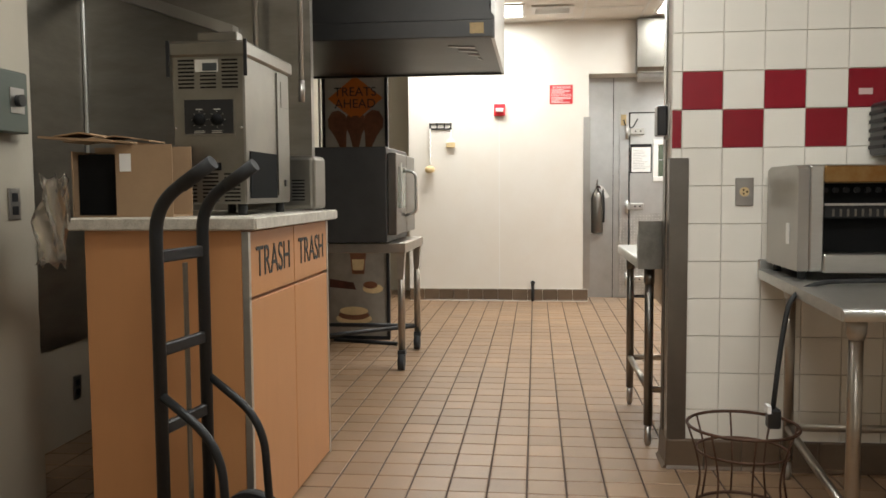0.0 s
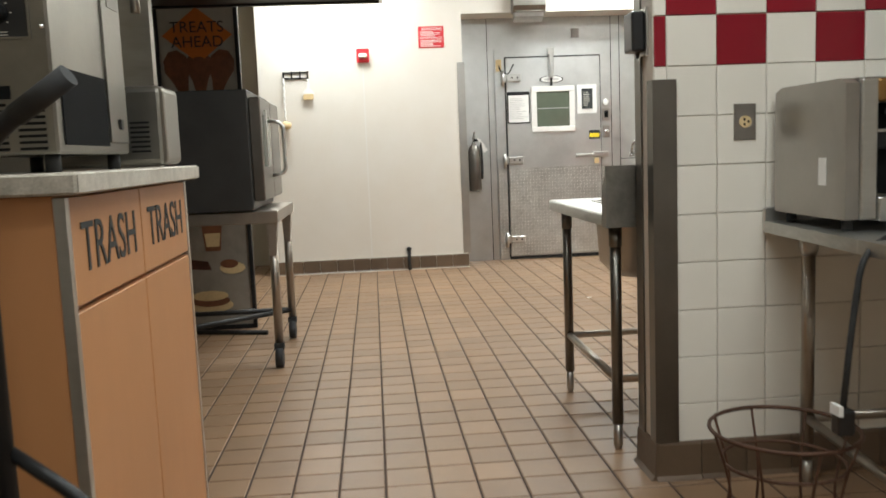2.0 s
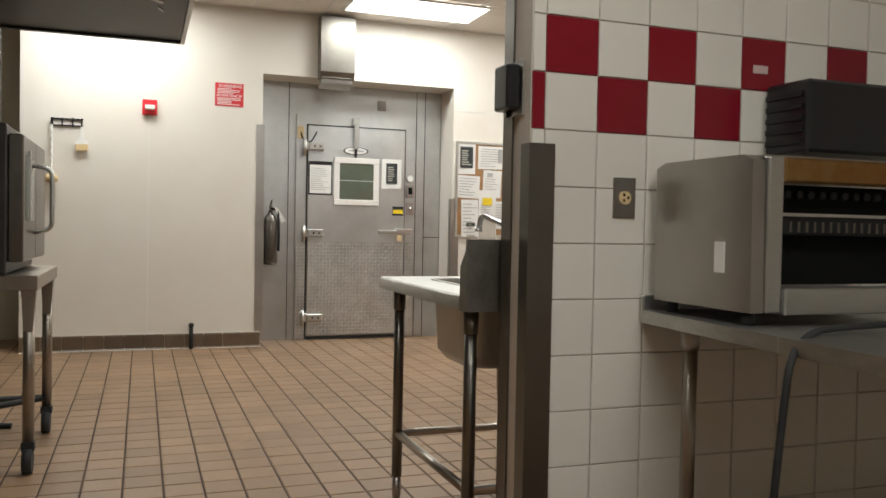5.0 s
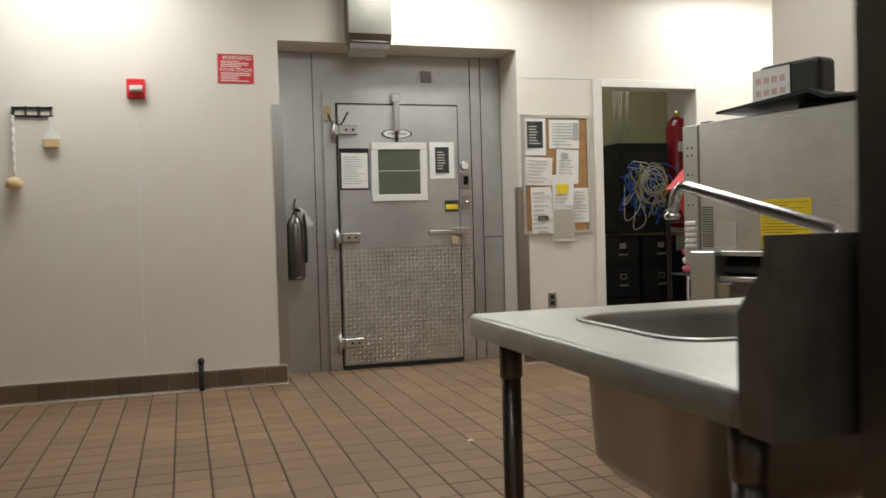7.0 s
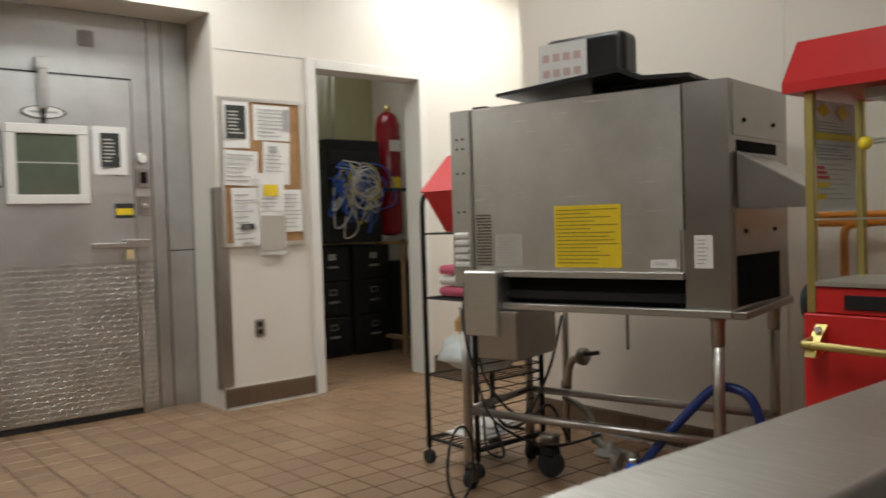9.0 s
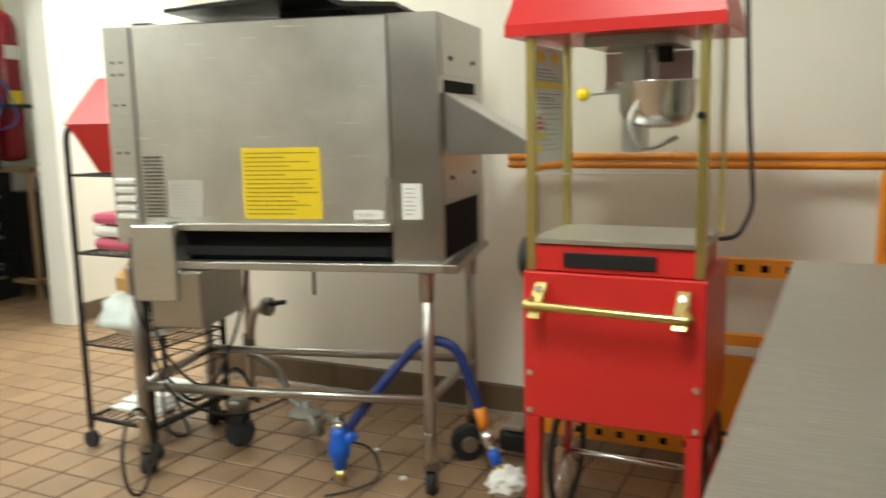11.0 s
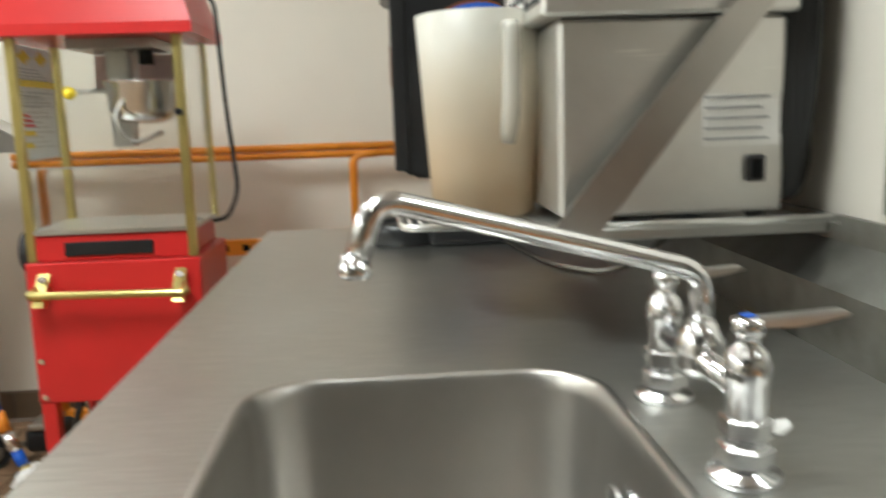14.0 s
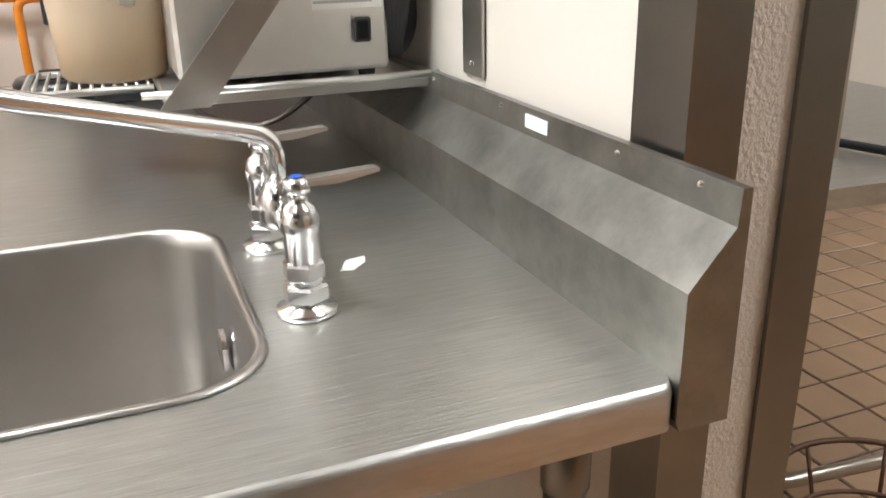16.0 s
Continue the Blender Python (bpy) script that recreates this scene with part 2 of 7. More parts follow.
def box(bm, x0, x1, y0, y1, z0, z1, bev=0.0, seg=1):
    vs = [bm.verts.new((x, y, z)) for x in (x0, x1) for y in (y0, y1) for z in (z0, z1)]
    fs = [bm.faces.new([vs[i] for i in q]) for q in ((0, 1, 3, 2), (4, 6, 7, 5), (0, 4, 5, 1), (2, 3, 7, 6), (0, 2, 6, 4), (1, 5, 7, 3))]
    if bev:
        es = list({e for f_ in fs for e in f_.edges})
        bmesh.ops.bevel(bm, geom=es, offset=bev, segments=seg, affect="EDGES", profile=0.5)
    return bm


def prism(bm, pts, axis, a0, a1):
    """Extrude a 2D outline along an axis; the outline's two coordinates are the other two axes in order."""
    def v3(p, a):
        return {"x": (a, p[0], p[1]), "y": (p[0], a, p[1]), "z": (p[0], p[1], a)}[axis]
    A = [bm.verts.new(v3(p, a0)) for p in pts]
    B = [bm.verts.new(v3(p, a1)) for p in pts]
    n = len(pts)
    bm.faces.new(A)
    bm.faces.new(B[::-1])
    for i in range(n):
        bm.faces.new((A[i], B[i], B[(i + 1) % n], A[(i + 1) % n]))
    bmesh.ops.recalc_face_normals(bm, faces=bm.faces[:])
    return bm


def tube(bm, pts, r, seg=10, caps=True):
    pts = [Vector(p) for p in pts]
    rings = []
    up = Vector((0.3, 0.2, 0.93)).normalized()
    for i, p in enumerate(pts):
        d = (pts[min(i + 1, len(pts) - 1)] - pts[max(i - 1, 0)]).normalized()
        if abs(d.dot(up)) > 0.95:
            up = Vector((0.9, 0.3, 0.1)).normalized()
        s = d.cross(up).normalized()
        up = s.cross(d).normalized()
        rr = r[i] if isinstance(r, (list, tuple)) else r
        rings.append([bm.verts.new(p + rr * (math.cos(a) * s + math.sin(a) * up)) for a in (2 * math.pi * k / seg for k in range(seg))])
    fs = []
    for A, B in zip(rings, rings[1:]):
        for k in range(seg):
            fs.append(bm.faces.new((A[k], A[(k + 1) % seg], B[(k + 1) % seg], B[k])))
    for f_ in fs:
        f_.smooth = True
    if caps:
        bm.faces.new(rings[0][::-1])
        bm.faces.new(rings[-1])
    bmesh.ops.recalc_face_normals(bm, faces=bm.faces[:])
    return bm


def bend(pts, r=0.04, n=6):
    """Rounds the corners of a polyline."""
    pts = [Vector(p) for p in pts]
    out = [pts[0]]
    for a, b, c in zip(pts, pts[1:], pts[2:]):
        u, v = (a - b), (c - b)
        d = min(r, u.length * 0.49, v.length * 0.49)
        p, q = b + u.normalized() * d, b + v.normalized() * d
        for k in range(n + 1):
            t = k / n
            out.append(p * (1 - t) ** 2 + b * 2 * t * (1 - t) + q * t * t)
    return out + [pts[-1]]


def lathe(bm, prof, c, seg=20, close=True):
    rings = []
    soft_ = max(z for _, z in prof) - min(z for _, z in prof) > 0.01
    for r, z in prof:
        rings.append([bm.verts.new((c[0] + r * math.cos(2 * math.pi * k / seg), c[1] + r * math.sin(2 * math.pi * k / seg), c[2] + z)) for k in range(seg)])
    for A, B in zip(rings, rings[1:]):
        for k in range(seg):
            f_ = bm.faces.new((A[k], A[(k + 1) % seg], B[(k + 1) % seg], B[k]))
            f_.smooth = soft_
    if close:
        bm.faces.new(rings[0][::-1])
        bm.faces.new(rings[-1])
    bmesh.ops.recalc_face_normals(bm, faces=bm.faces[:])
    return bm


def ball(bm, c, r, seg=12):
    prof = [(max(0.0008, r * math.sin(math.pi * k / 8)), -r * math.cos(math.pi * k / 8)) for k in range(9)]
    return lathe(bm, prof, c, seg)


def obj(name, bm, m):
    me = bpy.data.meshes.new(name)
    bm.to_mesh(me)
    bm.free()
    me.materials.append(m)
    return new(name, me)


def part(name, bm, material, parent, label=""):
    ob = obj(name, bm, material)
    ob.parent = parent
    if parent is not None:
        ob.matrix_parent_inverse = parent.matrix_basis.inverted() if not isinstance(parent.get("local"), int) else Matrix()
    if label:
        tagged(ob, label)
    return ob


def local_thing(name, m, label, category, group=""):
    """A thing whose parts are given in its own coordinates."""
    e = new(name)
    e["local"] = 1
    e.matrix_basis = m
    e.empty_display_size = 0.1
    return tagged(e, label, category, group)


def thing(name, at, label, category, group=""):
    e = new(name)
    e.matrix_basis = Matrix.Translation(at)
    e.empty_display_size = 0.1
    return tagged(e, label, category, group)


def struct(name, bm, m, label, category=""):
    return tagged(obj(name, bm, m), label, category, kind="structure")


def bars(bm, x0, x1, z0, z1, n, put, seed=0, th=0.4):
    """Rows of plain bars that stand for unreadable writing. put(x0, x1, z0, z1) adds one bar."""
    rnd = random.Random(seed)
    h = (z1 - z0) / n
    for i in range(n):
        w = (x1 - x0) * rnd.uniform(0.55, 1.0)
        zc = z1 - (i + 0.5) * h
        put(x0, x0 + w, zc - h * th / 2, zc + h * th / 2)


def text(name, s, size, m, parent, mat_, ext=0.002, label=""):
    cu = bpy.data.curves.new(name, "FONT")
    cu.body = s
    cu.size = size
    cu.extrude = ext
    cu.align_x, cu.align_y = "CENTER", "CENTER"
    tmp = bpy.data.objects.new(name, cu)
    me = bpy.data.meshes.new_from_object(tmp)
    bpy.data.objects.remove(tmp)
    bpy.data.curves.remove(cu)
    me.transform(m)
    me.materials.clear()
    me.materials.append(mat_)
    ob = new(name, me)
    ob.parent = parent
    if parent is not None and not isinstance(parent.get("local"), int):
        ob.matrix_parent_inverse = parent.matrix_basis.inverted()
    if label:
        tagged(ob, label)
    return ob


FACE_PX = Matrix(((0, 0, 1, 0), (1, 0, 0, 0), (0, 1, 0, 0), (0, 0, 0, 1)))      # text facing +x
FACE_NX = Matrix(((0, 0, -1, 0), (-1, 0, 0, 0), (0, 1, 0, 0), (0, 0, 0, 1)))    # text facing -x
FACE_NY = Matrix(((1, 0, 0, 0), (0, 0, -1, 0), (0, 1, 0, 0), (0, 0, 0, 1)))     # text facing -y
FACE_PY = Matrix(((-1, 0, 0, 0), (0, 0, 1, 0), (0, 1, 0, 0), (0, 0, 0, 1)))     # text facing +y

# ---- plan ----
CEIL = 3.03
YF = 11.42          # far wall face
XR = 3.70           # right wall face
YP0, YP1 = 5.912, 6.075   # partition
XP = 0.70           # partition's free end

# ---- structure ----
struct("floor", box(bm_(), -3.2, 5.6, -0.6, 14.2, -0.12, -0.004), M_grout, "dark grout bed under brown quarry tiles", "floor")
struct("ceiling", box(bm_(), -3.2, 5.6, -0.6, 14.2, CEIL, CEIL + 0.12), M_ceil, "white drop ceiling of acoustic panels", "ceiling")
b = bm_()
for i in range(-5, 10):
    box(b, i * 0.61 - 0.012, i * 0.61 + 0.012, -0.5, 13.9, CEIL - 0.006, CEIL - 0.001)
for j in range(0, 24):
    box(b, -3.0, 5.5, j * 0.61 - 0.212, j * 0.61 - 0.188, CEIL - 0.0075, CEIL - 0.0065)
struct("ceiling_grid", b, M_frame, "white metal ceiling grid bars", "ceiling")

b = bm_()
box(b, -1.27, 0.695, YF, YF + 0.36, 0, CEIL)
struct("wall_north_left", b, M_wall, "off-white painted wall with panel seams", "wall")
struct("wall_north_over", box(bm_(), 0.695, 2.53, YF, YF + 0.36, 2.46, CEIL), M_wall, "off-white wall above the cooler alcove", "wall")
b = bm_()
box(b, 2.53, 3.26, YF, YF + 0.15, 0, CEIL)
box(b, 4.14, 5.2, YF, YF + 0.15, 0, CEIL)
box(b, 3.26, 4.14, YF, YF + 0.15, 2.19, CEIL)
struct("wall_north_right", b, M_wall, "off-white painted wall round a doorway", "wall")
struct("alcove_side", box(bm_(), 2.53, 2.55, YF + 0.15, YF + 0.36, 0, 2.46), M_wall, "off-white reveal of the alcove", "wall")
b = bm_()
for x in (-0.27, 2.0, 3.2):
    box(b, x - 0.004, x + 0.004, YF - 0.003, YF - 0.0005, 0.14 if x < 0 else 2.48, CEIL)
box(b, 2.56, 3.18, YF - 0.004, YF - 0.0005, 2.245, 2.255)
struct("trim_seams", b, M_frame, "thin white seam strips on wall panels", "trim")
struct("trim_wall_joint", box(bm_(), XR - 0.0025, XR - 0.0005, 8.36, 8.366, 0.14, CEIL), M_frame, "thin joint strip between wall panels", "trim")
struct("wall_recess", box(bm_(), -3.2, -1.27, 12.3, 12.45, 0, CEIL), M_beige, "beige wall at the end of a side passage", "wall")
struct("wall_east", box(bm_(), XR, XR + 0.15, 5.0, 9.91, 0, CEIL), M_wallr, "warm off-white painted wall", "wall")
struct("wall_east_return", box(bm_(), XR + 0.15, 5.2, 9.76, 9.91, 0, CEIL), M_wall, "off-white wall end", "wall")
struct("wall_east_far", box(bm_(), 5.2, 5.35, 9.76, 14.2, 0, CEIL), M_wall, "off-white wall beyond the oven", "wall")
struct("partition_wall", box(bm_(), XP, XR, YP0 + 0.012, YP1, 0, CEIL), M_text, "textured cream partition wall", "wall")
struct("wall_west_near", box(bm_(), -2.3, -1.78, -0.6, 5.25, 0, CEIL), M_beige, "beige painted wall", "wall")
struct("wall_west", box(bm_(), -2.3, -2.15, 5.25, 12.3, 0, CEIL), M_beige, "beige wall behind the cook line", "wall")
struct("wall_south", box(bm_(), -3.2, 5.6, -0.6, -0.45, 0, CEIL), M_wall, "off-white wall behind", "wall")
struct("wall_east_near", box(bm_(), 3.9, 4.05, -0.45, YP0, 0, CEIL), M_wallr, "off-white wall of the front kitchen", "wall")
# back room behind the doorway
struct("wall_back_room", box(bm_(), 2.6, 5.2, 13.5, 13.65, 0, CEIL), M_yroom, "dull yellow wall of the back room", "wall")
struct("wall_back_room_side", box(bm_(), 2.6, 2.75, 11.78, 13.5, 0, CEIL), M_yroom, "dull yellow side wall of the back room", "wall")

# troffer lamps set in the ceiling: two in view, the others added
def troffer(x0, x1, y0, y1, power):
    e = thing("ceiling_or_fill_light", ((x0 + x1) / 2, (y0 + y1) / 2, CEIL - 0.03), "lit rectangular fluorescent ceiling panel in a white frame, existing or added", "light", "ceiling lights")
    b = bm_()
    w = 0.03
    for q in ((x0, x1, y0, y0 + w), (x0, x1, y1 - w, y1), (x0, x0 + w, y0 + w, y1 - w), (x1 - w, x1, y0 + w, y1 - w)):
        box(b, *q, CEIL - 0.024, CEIL - 0.008)
    part("frame", b, M_frame, e)
    d = part("diffuser", box(bm_(), x0 + w, x1 - w, y0 + w, y1 - w, CEIL - 0.018, CEIL - 0.009), M_lampE, e, "glowing white diffuser")
    la = bpy.data.lights.new("panel_lamp", "AREA")
    la.shape = "RECTANGLE"
    la.size, la.size_y = x1 - x0 - 0.1, y1 - y0 - 0.1
    la.energy = power
    la.color = (0.98, 1.0, 0.97)
    lo = new("panel_lamp", la)
    lo.location = ((x0 + x1) / 2, (y0 + y1) / 2, CEIL - 0.03)
    return e


troffer(1.32, 2.54, 10.48, 11.09, 44)
troffer(-1.2, 0.02, 10.48, 11.09, 44)
# Panels out of view, added to light the sink and oven side.
troffer(0.3, 1.52, 7.3, 7.9, 55)
troffer(2.3, 3.52, 8.7, 9.3, 8)
# Out of view, added where the far row would continue.
troffer(3.84, 5.06, 10.48, 11.09, 44)
# Fill panels out of view, added for the back room and front kitchen.
troffer(3.3, 4.5, 12.2, 12.8, 3)
troffer(0.2, 1.4, 3.4, 4.0, 24)
troffer(0.3, 1.5, 0.4, 1.0, 24)
troffer(-0.75, 0.45, 4.6, 5.2, 17)

# ================= far wall and cooler alcove =================
b = bm_()
box(b, 0.695, 2.53, 11.79, 11.85, 0, 2.46)
struct("cooler_wall", b, M_galv, "dull galvanised steel cooler wall panels", "wall")
b = bm_()
for x in (0.99, 2.27, 2.36):
    box(b, x - 0.003, x + 0.003, 11.787, 11.7885, 0, 2.46)
box(b, 2.36, 2.53, 11.786, 11.788, 1.0, 1.006)
struct("trim_cooler_seams", b, M_dark, "dark seams between cooler panels", "trim")
b = bm_()
box(b, 0.697, 0.712, YF - 0.002, 11.78, 0.13, 2.0)
box(b, 0.64, 0.712, YF - 0.005, YF - 0.002, 0.13, 2.0)
box(b, 2.53, 2.60, YF - 0.005, YF - 0.002, 0.13, 1.39)
box(b, 2.516, 2.53, YF - 0.004, YF + 0.06, 0.13, 1.39)
struct("trim_corner_guards", b, M_ssd, "stainless corner guards at the alcove", "trim")

# cooler door
dr = thing("door_1", (1.65, 11.77, 0), "closed grey steel walk-in cooler door with a small window and diamond plate kick panel", "door")
dr["kind"] = "structure"
part("door_frame", box(box(box(bm_(), 1.06, 1.162, 11.765, 11.79, 0, 2.16), 2.146, 2.255, 11.765, 11.79, 0, 2.16), 1.162, 2.146, 11.765, 11.79, 2.068, 2.16), M_galv, dr)
part("slab", box(bm_(), 1.168, 2.14, 11.735, 11.79, 0.035, 2.06, 0.006), M_galv, dr, "dull steel door slab")
part("gasket", box(box(box(bm_(), 1.158, 1.172, 11.755, 11.764, 0.03, 2.07), 2.137, 2.15, 11.755, 11.764, 0.03, 2.07), 1.158, 2.15, 11.755, 11.764, 2.055, 2.073), M_rub, dr, "black rubber gasket")
part("sweep", box(bm_(), 1.165, 2.145, 11.74, 11.775, 0.004, 0.034), M_rub, dr, "black rubber sweep")
kp = part("kick_panel", box(box(box(bm_(), 1.176, 2.13, 11.729, 11.734, 0.05, 0.95), 1.066, 1.155, 11.759, 11.764, 0.02, 0.93), 2.155, 2.25, 11.759, 11.764, 0.02, 0.95), M_plate, dr, "shiny aluminium diamond plate")
vs, fs = [], []
def lug(x, y, z, s):
    n = len(vs)
    L, W, D = 0.016, 0.005, 0.003
    u, v = (0.707 * L, 0.707 * L * s), (-0.707 * W * s, 0.707 * W)
    vs.extend([(x - u[0], y, z - u[1]), (x + v[0], y, z + v[1]), (x + u[0], y, z + u[1]), (x - v[0], y, z - v[1]), (x - u[0] * .4, y - D, z - u[1] * .4), (x + u[0] * .4, y - D, z + u[1] * .4)])
    fs.extend([(n, n + 4, n + 5, n + 2, n + 1), (n, n + 3, n + 2, n + 5, n + 4)])
for x0, x1, y, z1 in ((1.19, 2.12, 11.729, 0.94), (1.078, 1.15, 11.759, 0.92), (2.165, 2.245, 11.759, 0.94)):
    i = 0
    z = 0.065
    while z < z1:
        j = 0
        x = x0
        while x < x1:
            lug(x, y, z, 1 if (i + j) % 2 else -1)
            x += 0.033
            j += 1
        z += 0.033
        i += 1
me = bpy.data.meshes.new("tread")
me.from_pydata(vs, [], fs)
me.materials.append(M_lug)
tr = new("tread", me)
tr.parent = kp
tr["kind"] = "stuff"
# window in the door
wf = part("window_frame", box(box(box(box(bm_(), 1.42, 1.87, 11.715, 11.734, 1.305, 1.36, 0.004), 1.42, 1.87, 11.715, 11.734, 1.71, 1.765, 0.004), 1.42, 1.475, 11.717, 11.734, 1.36, 1.71), 1.815, 1.87, 11.717, 11.734, 1.36, 1.71), M_frame, dr, "white window frame")
part("pane", box(bm_(), 1.475, 1.815, 11.726, 11.732, 1.36, 1.71), M_wglass, wf, "greenish dark glass pane")
# thin grey strip across the pane at mid height
part("pane_strip", box(bm_(), 1.475, 1.815, 11.7245, 11.7255, 1.54, 1.548), M_print, wf)
for z in (1.86, 1.03, 0.215):
    h = part("hinge", box(bm_(), 1.17, 1.32, 11.70, 11.734, z - 0.035, z + 0.035, 0.006), M_ss, dr, "cast metal hinge strap")
    part("hinge_post", box(tube(bm_(), [(1.135, 11.725, z - 0.08), (1.135, 11.725, z + 0.07)], 0.017, 10), 1.118, 1.172, 11.715, 11.763, z - 0.04, z + 0.04, 0.004), M_ss, h)
    part("bolt", tube(tube(bm_(), [(1.225, 11.70, z), (1.225, 11.694, z)], 0.009, 8), [(1.28, 11.70, z), (1.28, 11.694, z)], 0.009, 8), M_dark, h)
lt = part("latch", box(box(bm_(), 1.865, 2.07, 11.688, 11.705, 1.035, 1.068, 0.005), 2.05, 2.21, 11.69, 11.734, 1.03, 1.085, 0.006), M_ss, dr, "cast metal latch handle")
part("latch_post", box(bm_(), 2.05, 2.08, 11.705, 11.734, 1.04, 1.075), M_ss, lt)
part("lock_tag", box(bm_(), 2.055, 2.10, 11.682, 11.688, 0.965, 1.02), M_cream, lt, "small tan tag")
dc = part("door_closer", box(box(bm_(), 1.61, 1.655, 11.69, 11.734, 1.85, 2.08, 0.006), 1.60, 1.665, 11.70, 11.763, 2.08, 2.15, 0.005), M_ss, dr, "upright metal door closer")
part("closer_bar", box(bm_(), 1.622, 1.642, 11.715, 11.733, 1.77, 1.85), M_black, dc)
b = bm_()
lathe(b, [(0.001, 0), (0.12, 0), (0.12, 0.006), (0.001, 0.006)], (0, 0, 0), 28)
b.transform(Matrix.Translation((1.635, 11.734, 1.835)) @ Matrix.Rotation(radians(90), 4, "X") @ Matrix.Diagonal((1, 0.3, 1, 1)))
ov = part("maker_plate", b, M_white, dr, "oval white plate with a dark rim")
b = bm_()
prism(b, [(1.56, 1.829), (1.71, 1.829), (1.71, 1.841), (1.56, 1.841)], "y", 11.7265, 11.7278)
part("plate_bar", b, M_print, ov)
lathe(b := bm_(), [(0.11, 0), (0.124, 0), (0.124, 0.007), (0.11, 0.007), (0.11, 0)], (0, 0, 0), 28, False)
b.transform(Matrix.Translation((1.635, 11.7345, 1.835)) @ Matrix.Rotation(radians(90), 4, "X") @ Matrix.Diagonal((1, 0.3, 1, 1)))
part("plate_rim", b, M_pblack, ov)
part("wire", tube(bm_(), bend([(1.10, 11.76, 1.99), (1.12, 11.74, 1.92), (1.19, 11.735, 1.89), (1.25, 11.73, 2.0)], 0.05), 0.007, 8), M_black, dr, "black heater wire")
part("wire_box", box(bm_(), 1.07, 1.13, 11.755, 11.768, 1.93, 2.05, 0.003), M_cream, dr, "beige outlet cover")
b = bm_()
lathe(b, [(0.001, 0), (0.036, 0), (0.036, 0.014), (0.03, 0.018), (0.001, 0.018)], (0, 0, 0), 20)
b.transform(Matrix.Translation((2.20, 11.765, 1.585)) @ Matrix.Rotation(radians(90), 4, "X"))
th = part("thermometer", b, M_ss, dr, "round dial thermometer")
b = bm_()
lathe(b, [(0.001, 0), (0.028, 0), (0.028, 0.002), (0.001, 0.002)], (0, 0, 0), 20)
b.transform(Matrix.Translation((2.20, 11.7465, 1.585)) @ Matrix.Rotation(radians(90), 4, "X"))
part("dial", b, M_white, th)
part("switch_plate", box(bm_(), 2.165, 2.245, 11.753, 11.765, 1.40, 1.525, 0.004), M_ssd, dr)
part("display", box(bm_(), 2.185, 2.225, 11.749, 11.753, 1.43, 1.50), M_dark, dr)
sw = part("light_switch", box(bm_(), 2.17, 2.24, 11.755, 11.765, 1.23, 1.35, 0.004), M_ssd, dr)
part("knob", ball(bm_(), (2.205, 11.745, 1.29), 0.02), M_chrome, sw)
struct("trim_alcove_vent", box(bm_(), 1.86, 1.945, 11.775, 11.788, 2.25, 2.345, 0.004), M_print, "small dark square cover", "cover")

# papers on the door
def paper(name, x0, x1, z0, z1, y, label, rows=0, seed=0, group="", block=None, rot=0.0, mt=None):
    cx, cz = (x0 + x1) / 2, (z0 + z1) / 2
    e = local_thing(name, Matrix.Translation((cx, y, cz)) @ Matrix.Rotation(radians(rot), 4, "Y"), label, "paper", group)
    w, h = (x1 - x0) / 2, (z1 - z0) / 2
    b = bm_()
    n = 6
    grid = [[b.verts.new((-w + 2 * w * i / n, -0.001 - 0.004 * math.sin(i * 0.9 + seed) * (1 - j / n), -h + 2 * h * j / n)) for i in range(n + 1)] for j in range(n + 1)]
    back = [[b.verts.new((v.co.x, v.co.y + 0.0012, v.co.z)) for v in r] for r in grid]
    for j in range(n):
        for i in range(n):
            b.faces.new((grid[j][i], grid[j][i + 1], grid[j + 1][i + 1], grid[j + 1][i]))
            b.faces.new((back[j][i], back[j + 1][i], back[j + 1][i + 1], back[j][i + 1]))
    part("sheet", b, mt or M_paper, e)
    if block:
        bx0, bx1, bz0, bz1, bm2 = block
        part("printed_block", box(bm_(), -w + 2 * w * bx0, -w + 2 * w * bx1, -0.0075, -0.006, -h + 2 * h * bz0, -h + 2 * h * bz1), bm2, e)
        if bm2 is M_pblack:
            b = bm_()
            bars(b, -w + 2 * w * (bx0 + .08), -w + 2 * w * (bx1 - .08), -h + 2 * h * (bz0 + .08), -h + 2 * h * (bz1 - .1), 7, lambda a, c, d, f_: box(b, a, c, -0.0085, -0.0076, d, f_), seed)
            part("writing", b, M_pale, e)
    if rows:
        b = bm_()
        top = h * 0.85 if not block else (-h + 2 * h * min(block[2], 0.98)) - h * 0.06 if block[2] > 0.3 else h * 0.85
        bars(b, -w * 0.82, w * 0.82, -h * 0.85, top, rows, lambda a, c, d, f_: box(b, a, c, -0.0072, -0.006, d, f_), seed, 0.24)
        part("writing", b, M_print, e)
    return e


cl = thing("clipboard", (1.29, 11.733, 1.41), "black clipboard holding a printed log sheet on the cooler door", "clipboard")
part("board", box(bm_(), 1.172, 1.405, 11.727, 11.733, 1.40, 1.72, 0.003), M_black, cl)
part("sheet", box(bm_(), 1.186, 1.393, 11.7245, 11.7265, 1.412, 1.685), M_paper, cl)
b = bm_()
bars(b, 1.20, 1.38, 1.44, 1.66, 12, lambda a, c, d, f_: box(b, a, c, 11.7228, 11.7243, d, f_), 3, 0.25)
part("writing", b, M_print, cl)
part("clip", box(bm_(), 1.23, 1.35, 11.716, 11.727, 1.69, 1.72, 0.003), M_black, cl)
